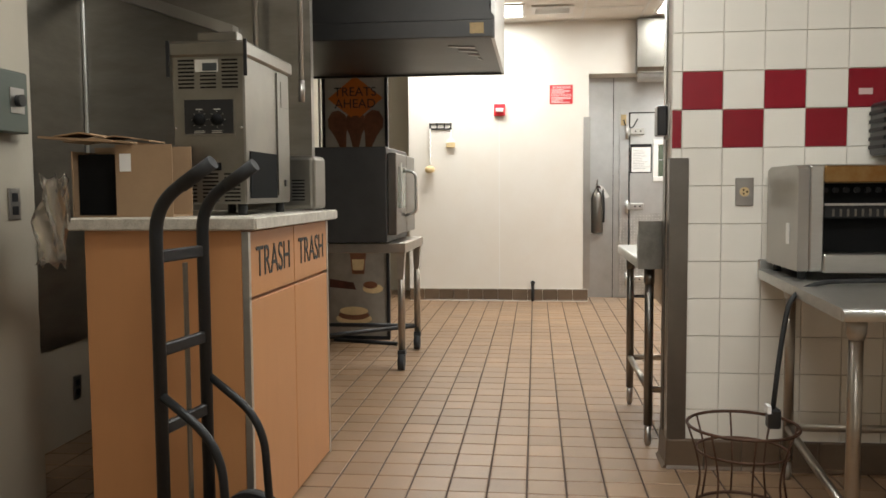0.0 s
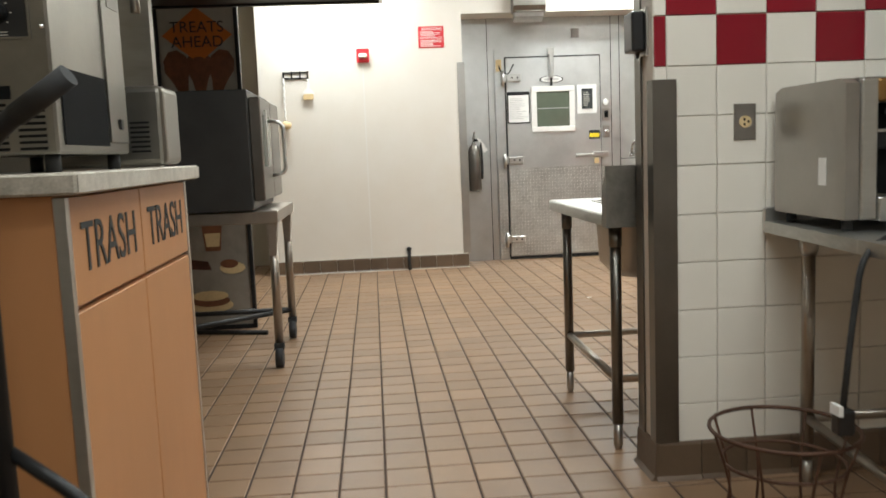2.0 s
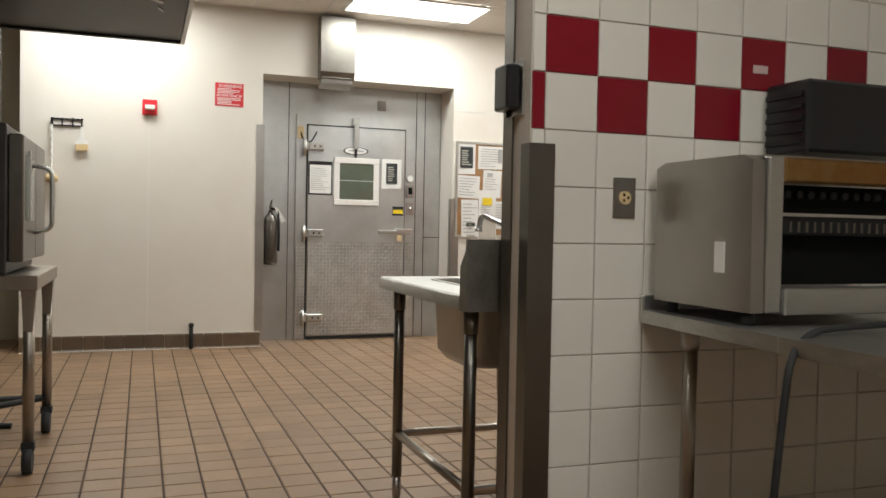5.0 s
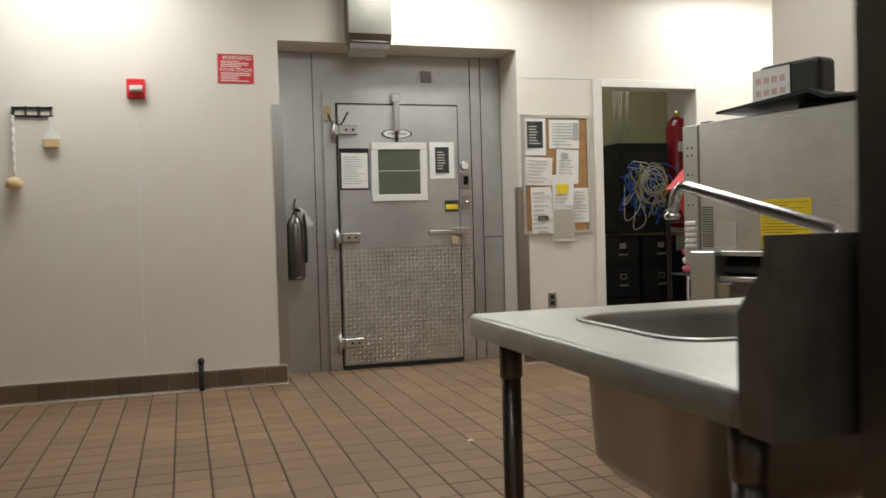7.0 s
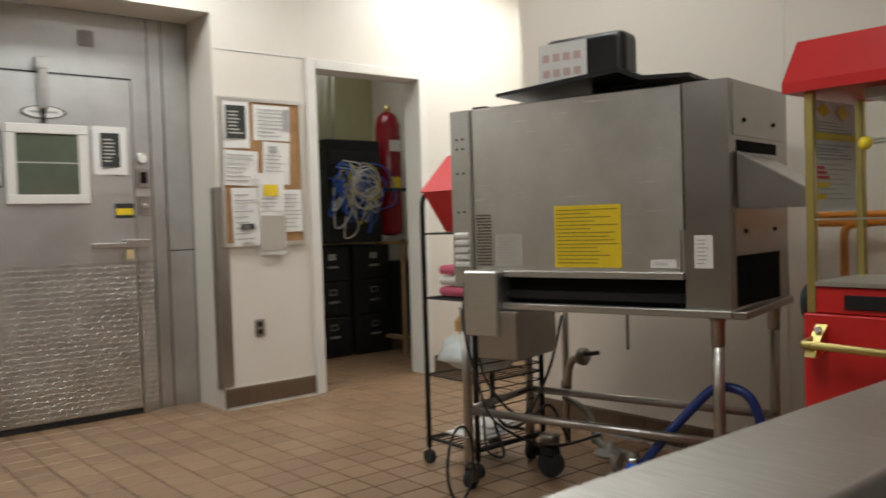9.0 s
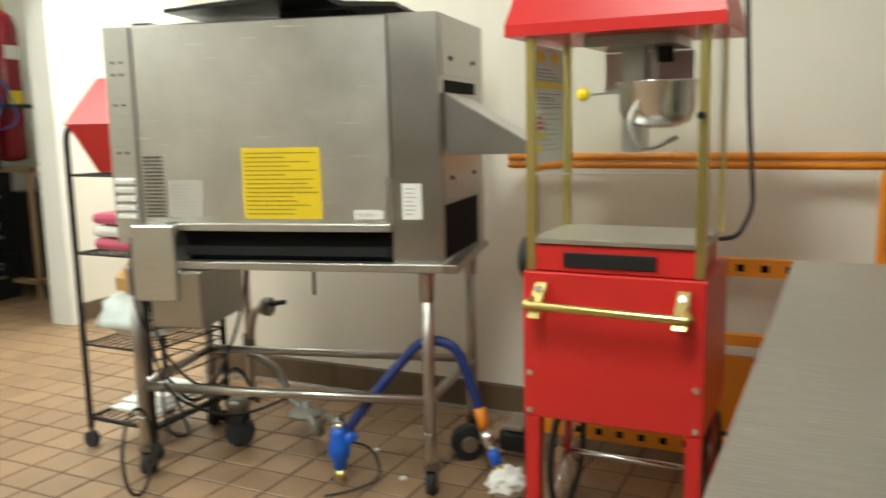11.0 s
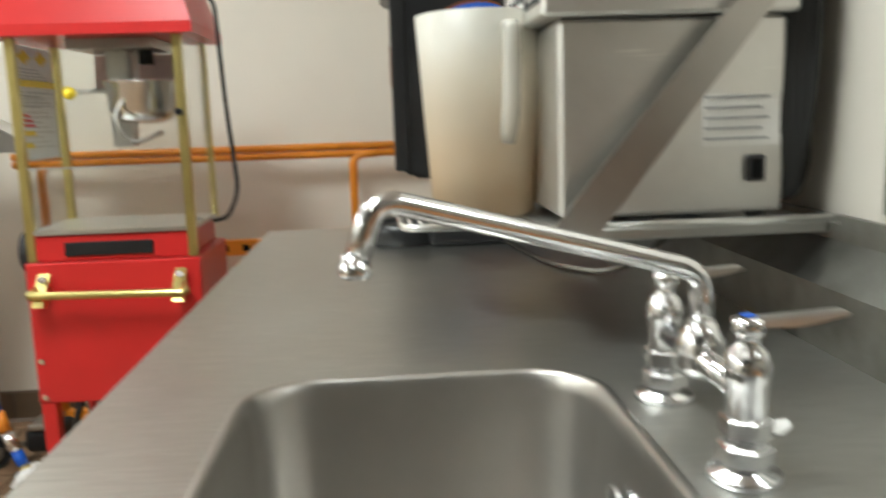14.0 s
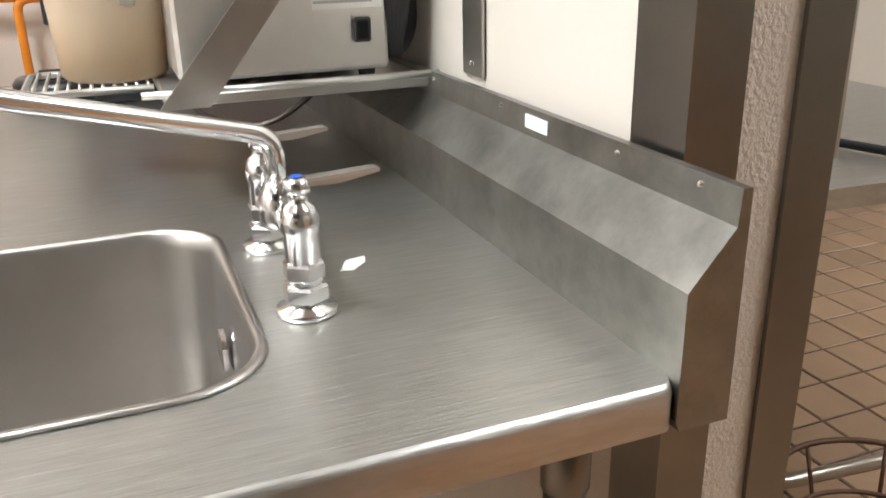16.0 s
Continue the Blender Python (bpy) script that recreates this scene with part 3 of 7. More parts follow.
paper("flyer", 1.898, 2.10, 1.48, 1.77, 11.728, "white flyer with a black printed block taped to the cooler door", 0, 3, block=(0.22, 0.78, 0.16, 0.86, M_pblack))
yl = thing("warning_label", (2.07, 11.734, 1.255), "small yellow and black warning label on the cooler door", "label")
part("sheet", box(bm_(), 2.015, 2.13, 11.7325, 11.7345, 1.215, 1.305), M_pblack, yl)
part("band", box(bm_(), 2.022, 2.123, 11.7315, 11.7323, 1.235, 1.275), M_yellow, yl)

# fire extinguisher on the alcove's side
ex = thing("fire_extinguisher", (0.80, 11.60, 0.72), "silver fire extinguisher with a white tag on the alcove side", "extinguisher")
part("cylinder", lathe(bm_(), [(0.02, 0.0), (0.062, 0.01), (0.066, 0.04), (0.066, 0.40), (0.05, 0.45), (0.022, 0.475), (0.02, 0.50)], (0.80, 11.58, 0.73), 20), M_guard, ex)
part("valve", box(tube(bm_(), [(0.80, 11.58, 1.23), (0.80, 11.58, 1.28)], 0.016, 10), 0.785, 0.815, 11.52, 11.62, 1.27, 1.285, 0.003), M_ssd, ex)
part("lever", tube(bm_(), [(0.80, 11.60, 1.285), (0.80, 11.54, 1.32), (0.80, 11.49, 1.33)], 0.008, 8), M_ssd, ex)
part("hose", tube(bm_(), bend([(0.80, 11.56, 1.25), (0.86, 11.53, 1.24), (0.87, 11.52, 1.0), (0.865, 11.52, 0.86)], 0.05), 0.012, 8), M_rub, ex)
part("tag", prism(bm_(), [(0.82, 1.27), (0.86, 1.25), (0.93, 1.14), (0.89, 1.12)], "y", 11.52, 11.523), M_paper, ex, "white inspection tag")
part("bracket", box(box(bm_(), 0.714, 0.735, 11.55, 11.61, 0.72, 1.2), 0.714, 0.86, 11.51, 11.65, 0.722, 0.732), M_ssd, ex)

# cooler evaporator box / air curtain on the wall above
al = thing("air_curtain", (1.36, 11.4, 2.42), "tall stainless steel air diffuser box hanging over the cooler door", "vent")
prism(b := bm_(), [(11.415, 2.44), (11.30, 2.44), (11.27, 2.50), (11.27, 3.0), (11.415, 3.0)], "x", 1.185, 1.50)
part("housing", b, M_tower, al)
part("lip", prism(bm_(), [(11.415, 2.436), (11.30, 2.436), (11.31, 2.40), (11.415, 2.36)], "x", 1.20, 1.485), M_plate, al)
part("air_slot", box(bm_(), 1.21, 1.475, 11.292, 11.2985, 2.445, 2.462), M_tower, al)

# signs and fittings on the far wall
sg = thing("warning_sign", (0.4, YF, 2.15), "red rectangular warning sign with white writing on the wall", "sign")
part("plate", box(bm_(), 0.276, 0.522, YF - 0.004, YF - 0.0005, 2.145, 2.349), M_redsign, sg)
text("heading", "WARNING", 0.042, Matrix.Translation((0.408, YF - 0.0055, 2.322)) @ FACE_NY, sg, M_white, 0.0006)
text("heading", "ADVERTENCIA", 0.034, Matrix.Translation((0.399, YF - 0.0055, 2.238)) @ FACE_NY, sg, M_white, 0.0006)
b = bm_()
bars(b, 0.295, 0.505, 2.256, 2.304, 4, lambda a, c, d, f_: box(b, a, c, YF - 0.006, YF - 0.0042, d, f_), 1)
bars(b, 0.295, 0.505, 2.155, 2.222, 5, lambda a, c, d, f_: box(b, a, c, YF - 0.006, YF - 0.0042, d, f_), 2)
part("writing", b, M_white, sg)
fa = thing("fire_alarm", (-0.26, YF, 2.03), "red fire alarm strobe with a white lens on the wall", "alarm")
part("housing", box(bm_(), -0.325, -0.205, YF - 0.035, YF - 0.0005, 2.025, 2.155, 0.006), M_redp, fa)
part("lens", prism(bm_(), [(YF - 0.035, 2.065), (YF - 0.075, 2.075), (YF - 0.075, 2.10), (YF - 0.035, 2.11)], "x", -0.305, -0.225), M_white, fa)
rk = thing("brush_rack", (-0.91, YF, 1.9), "black wall rack with clips for brushes", "rack")
part("rail", box(box(box(bm_(), -1.035, -0.79, YF - 0.012, YF - 0.0005, 1.945, 1.957), -1.035, -0.79, YF - 0.012, YF - 0.0005, 1.89, 1.902), -1.035, -1.02, YF - 0.03, YF - 0.0005, 1.89, 1.957), M_black, rk)
for x in (-0.95, -0.87, -0.80):
    part("clip", box(bm_(), x - 0.006, x + 0.006, YF - 0.03, YF - 0.012, 1.885, 1.96, 0.002), M_black, rk)
lb = thing("long_brush", (-1.03, YF - 0.03, 1.44), "white twisted handle round brush hanging from the rack", "brush")
tw = [(-1.03 + 0.003 * math.cos(k), YF - 0.03 + 0.003 * math.sin(k), 1.90 - k * 0.01) for k in range(0, 41)]
part("handle", tube(bm_(), tw, [0.011 if k % 2 else 0.008 for k in range(41)], 8), M_white, lb)
part("head", lathe(bm_(), [(0.008, 0.06), (0.05, 0.04), (0.055, 0.015), (0.05, -0.01), (0.012, -0.02)], (-1.03, YF - 0.058, 1.435), 16), M_cream, lb)
sb = thing("scraper_brush", (-0.80, YF - 0.03, 1.69), "short white handled flat brush hanging from the rack", "brush")
part("handle", prism(bm_(), [(-0.808, 1.89), (-0.792, 1.89), (-0.788, 1.80), (-0.75, 1.765), (-0.75, 1.745), (-0.85, 1.745), (-0.85, 1.765), (-0.812, 1.80)], "y", YF - 0.04, YF - 0.02), M_white, sb)
part("bristles", box(bm_(), -0.848, -0.752, YF - 0.042, YF - 0.018, 1.69, 1.745, 0.004), M_cream, sb)
dp = thing("drain_pipe", (0.095, YF - 0.03, 0), "short dark capped pipe stub at the foot of the wall", "pipe")
part("stub", tube(bm_(), [(0.095, YF - 0.035, 0), (0.095, YF - 0.035, 0.16), (0.095, YF - 0.004, 0.19)], 0.017, 10), M_rub, dp)
part("cap", ball(bm_(), (0.095, YF - 0.03, 0.205), 0.024), M_black, dp)
# ceiling vent
cv = thing("ceiling_vent", (0.29, 10.79, CEIL - 0.02), "white louvred square air vent in the ceiling", "vent")
part("backing", box(bm_(), 0.12, 0.46, 10.66, 10.92, CEIL - 0.013, CEIL - 0.009), M_print, cv)
b = bm_()
for q in ((0.08, 0.50, 10.62, 10.66), (0.08, 0.50, 10.92, 10.96), (0.08, 0.12, 10.66, 10.92), (0.46, 0.50, 10.66, 10.92)):
    box(b, *q, CEIL - 0.022, CEIL - 0.009)
part("frame", b, M_frame, cv)
for k in range(5):
    part("slat", box(bm_(), 0.12, 0.46, 10.68 + k * 0.05, 10.70 + k * 0.05, CEIL - 0.02, CEIL - 0.0135), M_frame, cv)

# corkboard
cb = thing("bulletin_board", (2.85, YF, 1.0), "cork bulletin board with an aluminium frame and many papers", "board")
part("cork", box(bm_(), 2.58, 3.12, YF - 0.012, YF - 0.0005, 1.04, 1.93), M_cork, cb)
part("frame", box(box(box(box(bm_(), 2.555, 2.58, YF - 0.02, YF - 0.0005, 1.015, 1.955), 3.12, 3.145, YF - 0.02, YF - 0.0005, 1.015, 1.955), 2.58, 3.12, YF - 0.02, YF - 0.0005, 1.93, 1.955), 2.58, 3.12, YF - 0.02, YF - 0.0005, 1.015, 1.04), M_ss, cb)
G = "papers on the board"
yp = YF - 0.016
paper("notice", 2.57, 2.76, 1.635, 1.93, yp, "white notice with a black printed block", 0, 4, G, (0.15, 0.85, 0.2, 0.9, M_pblack))
paper("notice", 2.79, 3.05, 1.69, 1.915, yp, "landscape printed notice with small pictures", 8, 5, G, (0.8, 0.97, 0.3, 0.9, M_print))
paper("notice", 2.57, 2.81, 1.40, 1.62, yp, "landscape printed form pinned to cork", 7, 6, G, rot=2)
paper("notice", 2.845, 3.04, 1.41, 1.68, yp, "printed notice with a small picture", 7, 7, G, (0.2, 0.5, 0.75, 0.9, M_print), 2)
paper("notice", 2.62, 2.80, 1.02, 1.385, yp - 0.004, "printed notice with a dark band", 9, 8, G, (0.3, 0.8, 0.28, 0.38, M_pblack), -1)
paper("notice", 2.80, 2.985, 1.235, 1.48, yp - 0.01, "white notice with a yellow sticky note on it", 3, 9, G, (0.2, 0.75, 0.4, 0.7, M_yellow))
paper("notice", 2.96, 3.13, 1.10, 1.375, yp, "plain printed notice pinned to cork", 9, 10, G)
paper("notice", 2.80, 2.995, 0.955, 1.235, yp - 0.006, "grey printed photocopy hanging off the board", 2, 11, G, (0.05, 0.95, 0.1, 0.9, M_postb), 1)
def outlet(name, x, z, y, face, w=0.07, h=0.115, label="", m=None, dup=True):
    e = local_thing(name, Matrix.Translation((x, y, z)) @ Matrix.Rotation(radians(face), 4, "Z"), label, "outlet")
    part("plate", box(bm_(), -w / 2, w / 2, -0.006, -0.0005, -h / 2, h / 2, 0.002), m or M_ssd, e)
    if dup is None:
        for dz in (-0.05, 0.05):
            part("screw", ball(bm_(), (0, -0.006, dz), 0.004, 8), M_chrome, e)
    elif dup:
        for dz in (-0.024, 0.024):
            part("socket", box(bm_(), -0.017, 0.017, -0.008, -0.006, dz - 0.016, dz + 0.016, 0.0015), M_blackp, e)
    else:
        lathe(b := bm_(), [(0.001, 0), (0.02, 0), (0.02, 0.004), (0.001, 0.004)], (0, 0, 0), 18)
        b.transform(Matrix.Translation((0, -0.006, 0)) @ Matrix.Rotation(radians(90), 4, "X"))
        s_ = part("socket", b, M_cream, e, "cream twist-lock socket")
        for a in range(3):
            part("slot", box(bm_(), 0.009 * math.cos(a * 2.1) - 0.003, 0.009 * math.cos(a * 2.1) + 0.003, -0.0115, -0.0102, 0.009 * math.sin(a * 2.1) - 0.004, 0.009 * math.sin(a * 2.1) + 0.004), M_dark, s_)
    return e
outlet("wall_outlet", 2.79, 0.49, YF, 0, label="steel duplex outlet plate low on the wall")

# doorway frame
b = bm_()
box(b, 3.19, 3.262, YF - 0.02, YF + 0.17, 0, 2.25, 0.004)
box(b, 4.138, 4.21, YF - 0.02, YF + 0.17, 0, 2.25, 0.004)
box(b, 3.262, 4.138, YF - 0.02, YF + 0.17, 2.185, 2.25, 0.004)
struct("door_frame_2", b, M_frame, "white painted metal door frame, doorway open", "door frame")

# back room contents
BRX = 0.62
rc = thing("network_rack", (3.75, 12.6, 0), "black open server rack hung with tangled network cables", "rack")
part("cabinet", box(bm_(), 3.42, 3.98, 12.55, 13.2, 0.98, 1.86, 0.01), M_black, rc)
for i in range(5):
    part("panel", box(bm_(), 3.46, 3.94, 12.53, 12.549, 1.1 + i * 0.14, 1.2 + i * 0.14, 0.003), M_blackp, rc)
rnd = random.Random(4)
for i in range(26):
    m_ = [M_cable, M_cable, M_cablew, M_cabley][i % 4]
    x = 3.5 + rnd.random() * 0.3
    z0 = 1.68 - rnd.random() * 0.2
    pts = [(x, 12.53, z0), (x + rnd.uniform(-.1, .2), 12.45, z0 - 0.03), (x + rnd.uniform(-.15, .3), 12.42, z0 - rnd.uniform(.2, .45)), (x + rnd.uniform(-.2, .1), 12.45, z0 - rnd.uniform(.1, .5)), (x + rnd.uniform(-.1, .2), 12.53, z0 - 0.1)]
    part("cable", tube(bm_(), bend(pts, 0.12, 5), 0.006, 5), m_, rc)
for k in range(7):
    cx_, cz_, r_ = 3.68 + rnd.uniform(-0.06, 0.12), 1.42 + rnd.uniform(-0.07, 0.08), rnd.uniform(0.07, 0.15)
    part("cable_coil", tube(bm_(), [(cx_ + r_ * math.cos(a), 12.41 - 0.01 * k, cz_ + r_ * 1.1 * math.sin(a)) for a in (2 * math.pi * q / 20 for q in range(19))], 0.006, 5), M_cablew, rc)
for k in range(9):
    part("cable", tube(bm_(), bend([(3.58 + k * 0.035, 12.53, 1.60), (3.57 + k * 0.034, 12.47, 1.58), (3.60 + k * 0.02, 12.46, 1.50 - 0.03 * (k % 3))], 0.03), 0.006, 5), M_cabley if k < 4 else M_cable, rc)
for i in range(7):
    x = 3.55 + 0.03 * i
    part("cable", tube(bm_(), [(x, 12.9, 1.86), (x - 0.02 + rnd.random() * .1, 12.9, 2.4), (x + 0.1, 12.9, 3.0)], 0.006, 5), M_cablew, rc)
def cabinet(x, y):
    e = thing("filing_cabinet", (x, y, 0), "black four-drawer metal filing cabinet in the dim back room", "cabinet", "filing cabinets")
    part("body", box(bm_(), x - 0.19, x + 0.19, y, y + 0.6, 0, 0.95, 0.006), M_black, e)
    for k in range(3):
        d = part("drawer", box(bm_(), x - 0.175, x + 0.175, y - 0.016, y - 0.001, 0.06 + k * 0.3, 0.34 + k * 0.3, 0.004), M_black, e)
        part("handle", box(bm_(), x - 0.05, x + 0.05, y - 0.034, y - 0.016, 0.165 + k * 0.3, 0.185 + k * 0.3, 0.004), M_ss, d)
        hl = part("label_holder", box(bm_(), x - 0.034, x + 0.034, y - 0.020, y - 0.0165, 0.235 + k * 0.3, 0.285 + k * 0.3), M_ss, d)
        part("label_card", box(bm_(), x - 0.026, x + 0.026, y - 0.0215, y - 0.0202, 0.242 + k * 0.3, 0.278 + k * 0.3), M_black if k < 2 else M_print, hl)
    return e
cabinet(3.48, 12.62)
cabinet(3.89, 12.6)
ta = thing("suppression_tank", (4.12, 12.5, 0.9), "tall red fire suppression tank on a wall", "tank")
part("cylinder", lathe(bm_(), [(0.02, 0), (0.11, 0.02), (0.115, 0.06), (0.115, 1.0), (0.09, 1.08), (0.04, 1.12)], (4.18, 12.7, 1.02), 20), M_rt, ta)
for k in range(2):
    part("label", box(bm_(), 4.11, 4.22, 12.575, 12.583, 1.45 + k * 0.33, 1.55 + k * 0.33), M_paper if k else M_yellow, ta)
part("valve", tube(bm_(), [(4.18, 12.7, 2.14), (4.18, 12.7, 2.2)], 0.03, 10), M_gold, ta)
part("strap", box(bm_(), 4.05, 4.31, 12.56, 12.84, 1.42, 1.45), M_black, ta)
sh = thing("low_shelf", (4.15, 12.4, 0), "wooden shelf unit with dark boxes in the back room", "shelf")
for k in (0.12, 0.95):
    part("board", box(bm_(), 4.0, 4.42, 12.3, 12.7, k, k + 0.03), M_card, sh)
for x, y in ((4.0, 12.3), (4.39, 12.3), (4.0, 12.67), (4.39, 12.67)):
    part("post", box(bm_(), x, x + 0.03, y, y + 0.03, 0, 1.0), M_card, sh)
part("dark_box", box(bm_(), 4.06, 4.36, 12.36, 12.66, 0.15, 0.8, 0.01), M_black, sh)

for nm in ("network_rack", "filing_cabinet", "filing_cabinet.001", "suppression_tank", "low_shelf"):
    bpy.data.objects[nm].matrix_basis = Matrix.Translation((BRX, 0, 0)) @ bpy.data.objects[nm].matrix_basis

# ================= partition, sink table =================
b = bm_()
box(b, XP - 0.008, XP + 0.072, YP0 - 0.012, YP0 - 0.004, 0.1, 1.345)
box(b, XP - 0.008, XP - 0.002, YP0 - 0.004, YP0 + 0.045, 0.1, 1.345)
struct("trim_post_front", b, M_guard, "stainless corner guard on the partition end", "trim")
b = bm_()
box(b, XP - 0.008, XP + 0.08, YP1 + 0.002, YP1 + 0.009, 0.0, CEIL)
box(b, XP - 0.008, XP - 0.002, YP1 - 0.054, YP1 + 0.002, 0.0, CEIL)
struct("trim_post_back", b, M_guard, "stainless corner guard on the partition's sink side", "trim")
sd = thing("soap_dispenser", (0.69, 5.98, 1.45), "small black box mounted on the partition end", "dispenser")
part("body", box(bm_(), 0.648, 0.691, 5.965, 6.06, 1.445, 1.575, 0.008, 2), M_blackp, sd)
part("plate", box(bm_(), 0.692, 0.699, 5.955, 6.065, 1.43, 1.585), M_ssd, sd)
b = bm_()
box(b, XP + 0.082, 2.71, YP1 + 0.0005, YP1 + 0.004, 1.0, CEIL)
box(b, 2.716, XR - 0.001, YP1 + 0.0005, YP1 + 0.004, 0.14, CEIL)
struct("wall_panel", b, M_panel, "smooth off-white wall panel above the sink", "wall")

TX0, TX1, TY0, TY1, TZ = 0.654, 2.72, 6.15, 7.06, 0.9
SX0, SX1, SY0, SY1 = 0.80, 1.255, 6.474, 6.885
st = thing("sink_table", (1.6, 6.6, 0), "brushed stainless steel worktop with a built-in sink and backsplash", "sink table")
def rrect(x0, x1, y0, y1, r, n=6):
    out = []
    for cx, cy, a0 in ((x1 - r, y1 - r, 0), (x0 + r, y1 - r, 90), (x0 + r, y0 + r, 180), (x1 - r, y0 + r, 270)):
        for k in range(n + 1):
            a = radians(a0 + 90 * k / n)
            out.append((cx + r * math.cos(a), cy + r * math.sin(a)))
    return out
b = bm_()
inner = rrect(SX0, SX1, SY0, SY1, 0.085)
outer = rrect(TX0, TX1, TY0, TY1, 0.014)
iv = [b.verts.new((x, y, TZ)) for x, y in inner]
oo = [b.verts.new((x, y, TZ)) for x, y in outer]
edges = [b.edges.new((l[i], l[(i + 1) % len(l)])) for l in (iv, oo) for i in range(len(l))]
bmesh.ops.triangle_fill(b, use_beauty=True, use_dissolve=False, edges=edges)
e2 = [b.verts.new((x + (0.006 if x > 1.6 else -0.006), y + (0.006 if y > 6.6 else 0), TZ - 0.008)) for x, y in outer]
e3 = [b.verts.new((v.co.x, v.co.y, TZ - 0.045)) for v in e2]
n = len(outer)
for A, B in ((oo, e2), (e2, e3)):
    for i in range(n):
        b.faces.new((A[i], B[i], B[(i + 1) % n], A[(i + 1) % n])).smooth = True
bmesh.ops.recalc_face_normals(b, faces=b.faces[:])
part("worktop", b, M_ssh, st, "brushed scratched steel top")
# bowl
b = bm_()
rings = []
for off, z in ((-0.012, 0.0035), (-0.004, 0.005), (0.0, 0.0), (0.003, -0.02), (0.016, -0.26), (0.045, -0.295), (0.12, -0.30)):
    rings.append([b.verts.new((x, y, TZ + z)) for x, y in rrect(SX0 + off, SX1 - off, SY0 + off, SY1 - off, max(0.02, 0.085 - off * 0.3))])
for A, B in zip(rings, rings[1:]):
    for i in range(len(A)):
        b.faces.new((A[i], A[(i + 1) % len(A)], B[(i + 1) % len(A)], B[i])).smooth = True
b.faces.new(rings[-1])
bw = part("bowl", b, M_ssd, st, "deep rounded sink bowl")
sol = bw.modifiers.new("thick", "SOLIDIFY")
sol.thickness, sol.offset = 0.003, -1
part("drain", lathe(bm_(), [(0.02, 0), (0.045, 0.001), (0.05, 0.004), (0.03, 0.005)], (1.03, 6.67, TZ - 0.299), 18), M_chrome, bw)
part("overflow", lathe(bm_(), [(0.001, 0), (0.026, 0.0), (0.026, 0.006), (0.012, 0.008), (0.001, 0.002)], (0, 0, 0), 16), M_chrome, bw).data.transform(Matrix.Translation((1.06, SY0 + 0.012, TZ - 0.09)) @ Matrix.Rotation(radians(-90), 4, "X"))
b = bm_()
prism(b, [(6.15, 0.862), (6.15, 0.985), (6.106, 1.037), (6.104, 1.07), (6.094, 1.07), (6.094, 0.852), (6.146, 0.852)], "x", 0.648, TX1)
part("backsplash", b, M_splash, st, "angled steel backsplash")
for x_, z_ in ((0.70, 1.06), (0.83, 1.058), (1.10, 1.06), (1.34, 1.06)):
    part("screw", ball(bm_(), (x_, 6.1045, z_), 0.0035, 6), M_chrome, st)
part("tape", prism(bm_(), [(6.1045, 1.046), (6.1045, 1.062), (6.106, 1.062), (6.106, 1.046)], "x", 0.975, 1.03), M_paper, st, "scrap of white tape")
part("apron", box(bm_(), TX0 + 0.75, TX1 - 0.02, TY1 - 0.05, TY1 - 0.02, 0.80, 0.853), M_ssd, st)
for x, y in ((0.715, 6.99), (0.715, 6.22), (2.62, 6.99), (2.62, 6.22)):
    lg = part("leg", tube(bm_(), [(x, y, 0.1), (x, y, 0.86)], 0.021, 14), M_guard, st)
    part("foot", lathe(bm_(), [(0.012, 0), (0.018, 0.02), (0.017, 0.1)], (x, y, 0), 12), M_ssd, lg)
    part("socket", lathe(bm_(), [(0.0225, 0), (0.024, 0.004), (0.025, 0.08)], (x, y, 0.77), 14), M_guard, lg)
for y in (6.99, 6.22):
    part("rail", tube(bm_(), [(0.715, y, 0.27), (2.62, y, 0.27)], 0.016, 10), M_pipe, st)
part("rail", tube(bm_(), [(0.715, 6.99, 0.27), (0.715, 6.22, 0.27)], 0.016, 10), M_pipe, st)
part("waste_pipe", tube(bm_(), bend([(1.03, 6.67, 0.595), (1.03, 6.67, 0.45), (1.03, 6.3, 0.42), (1.03, 6.1, 0.42)], 0.06), 0.022, 10), M_white, st)
ch = thing("paper_scrap", (1.035, 6.33, TZ), "small torn white paper scrap on the worktop", "scrap")
part("scrap", prism(bm_(), [(1.02, 6.35), (1.05, 6.335), (1.055, 6.31), (1.035, 6.315), (1.015, 6.335)], "z", TZ + 0.001, TZ + 0.002), M_paper, ch)

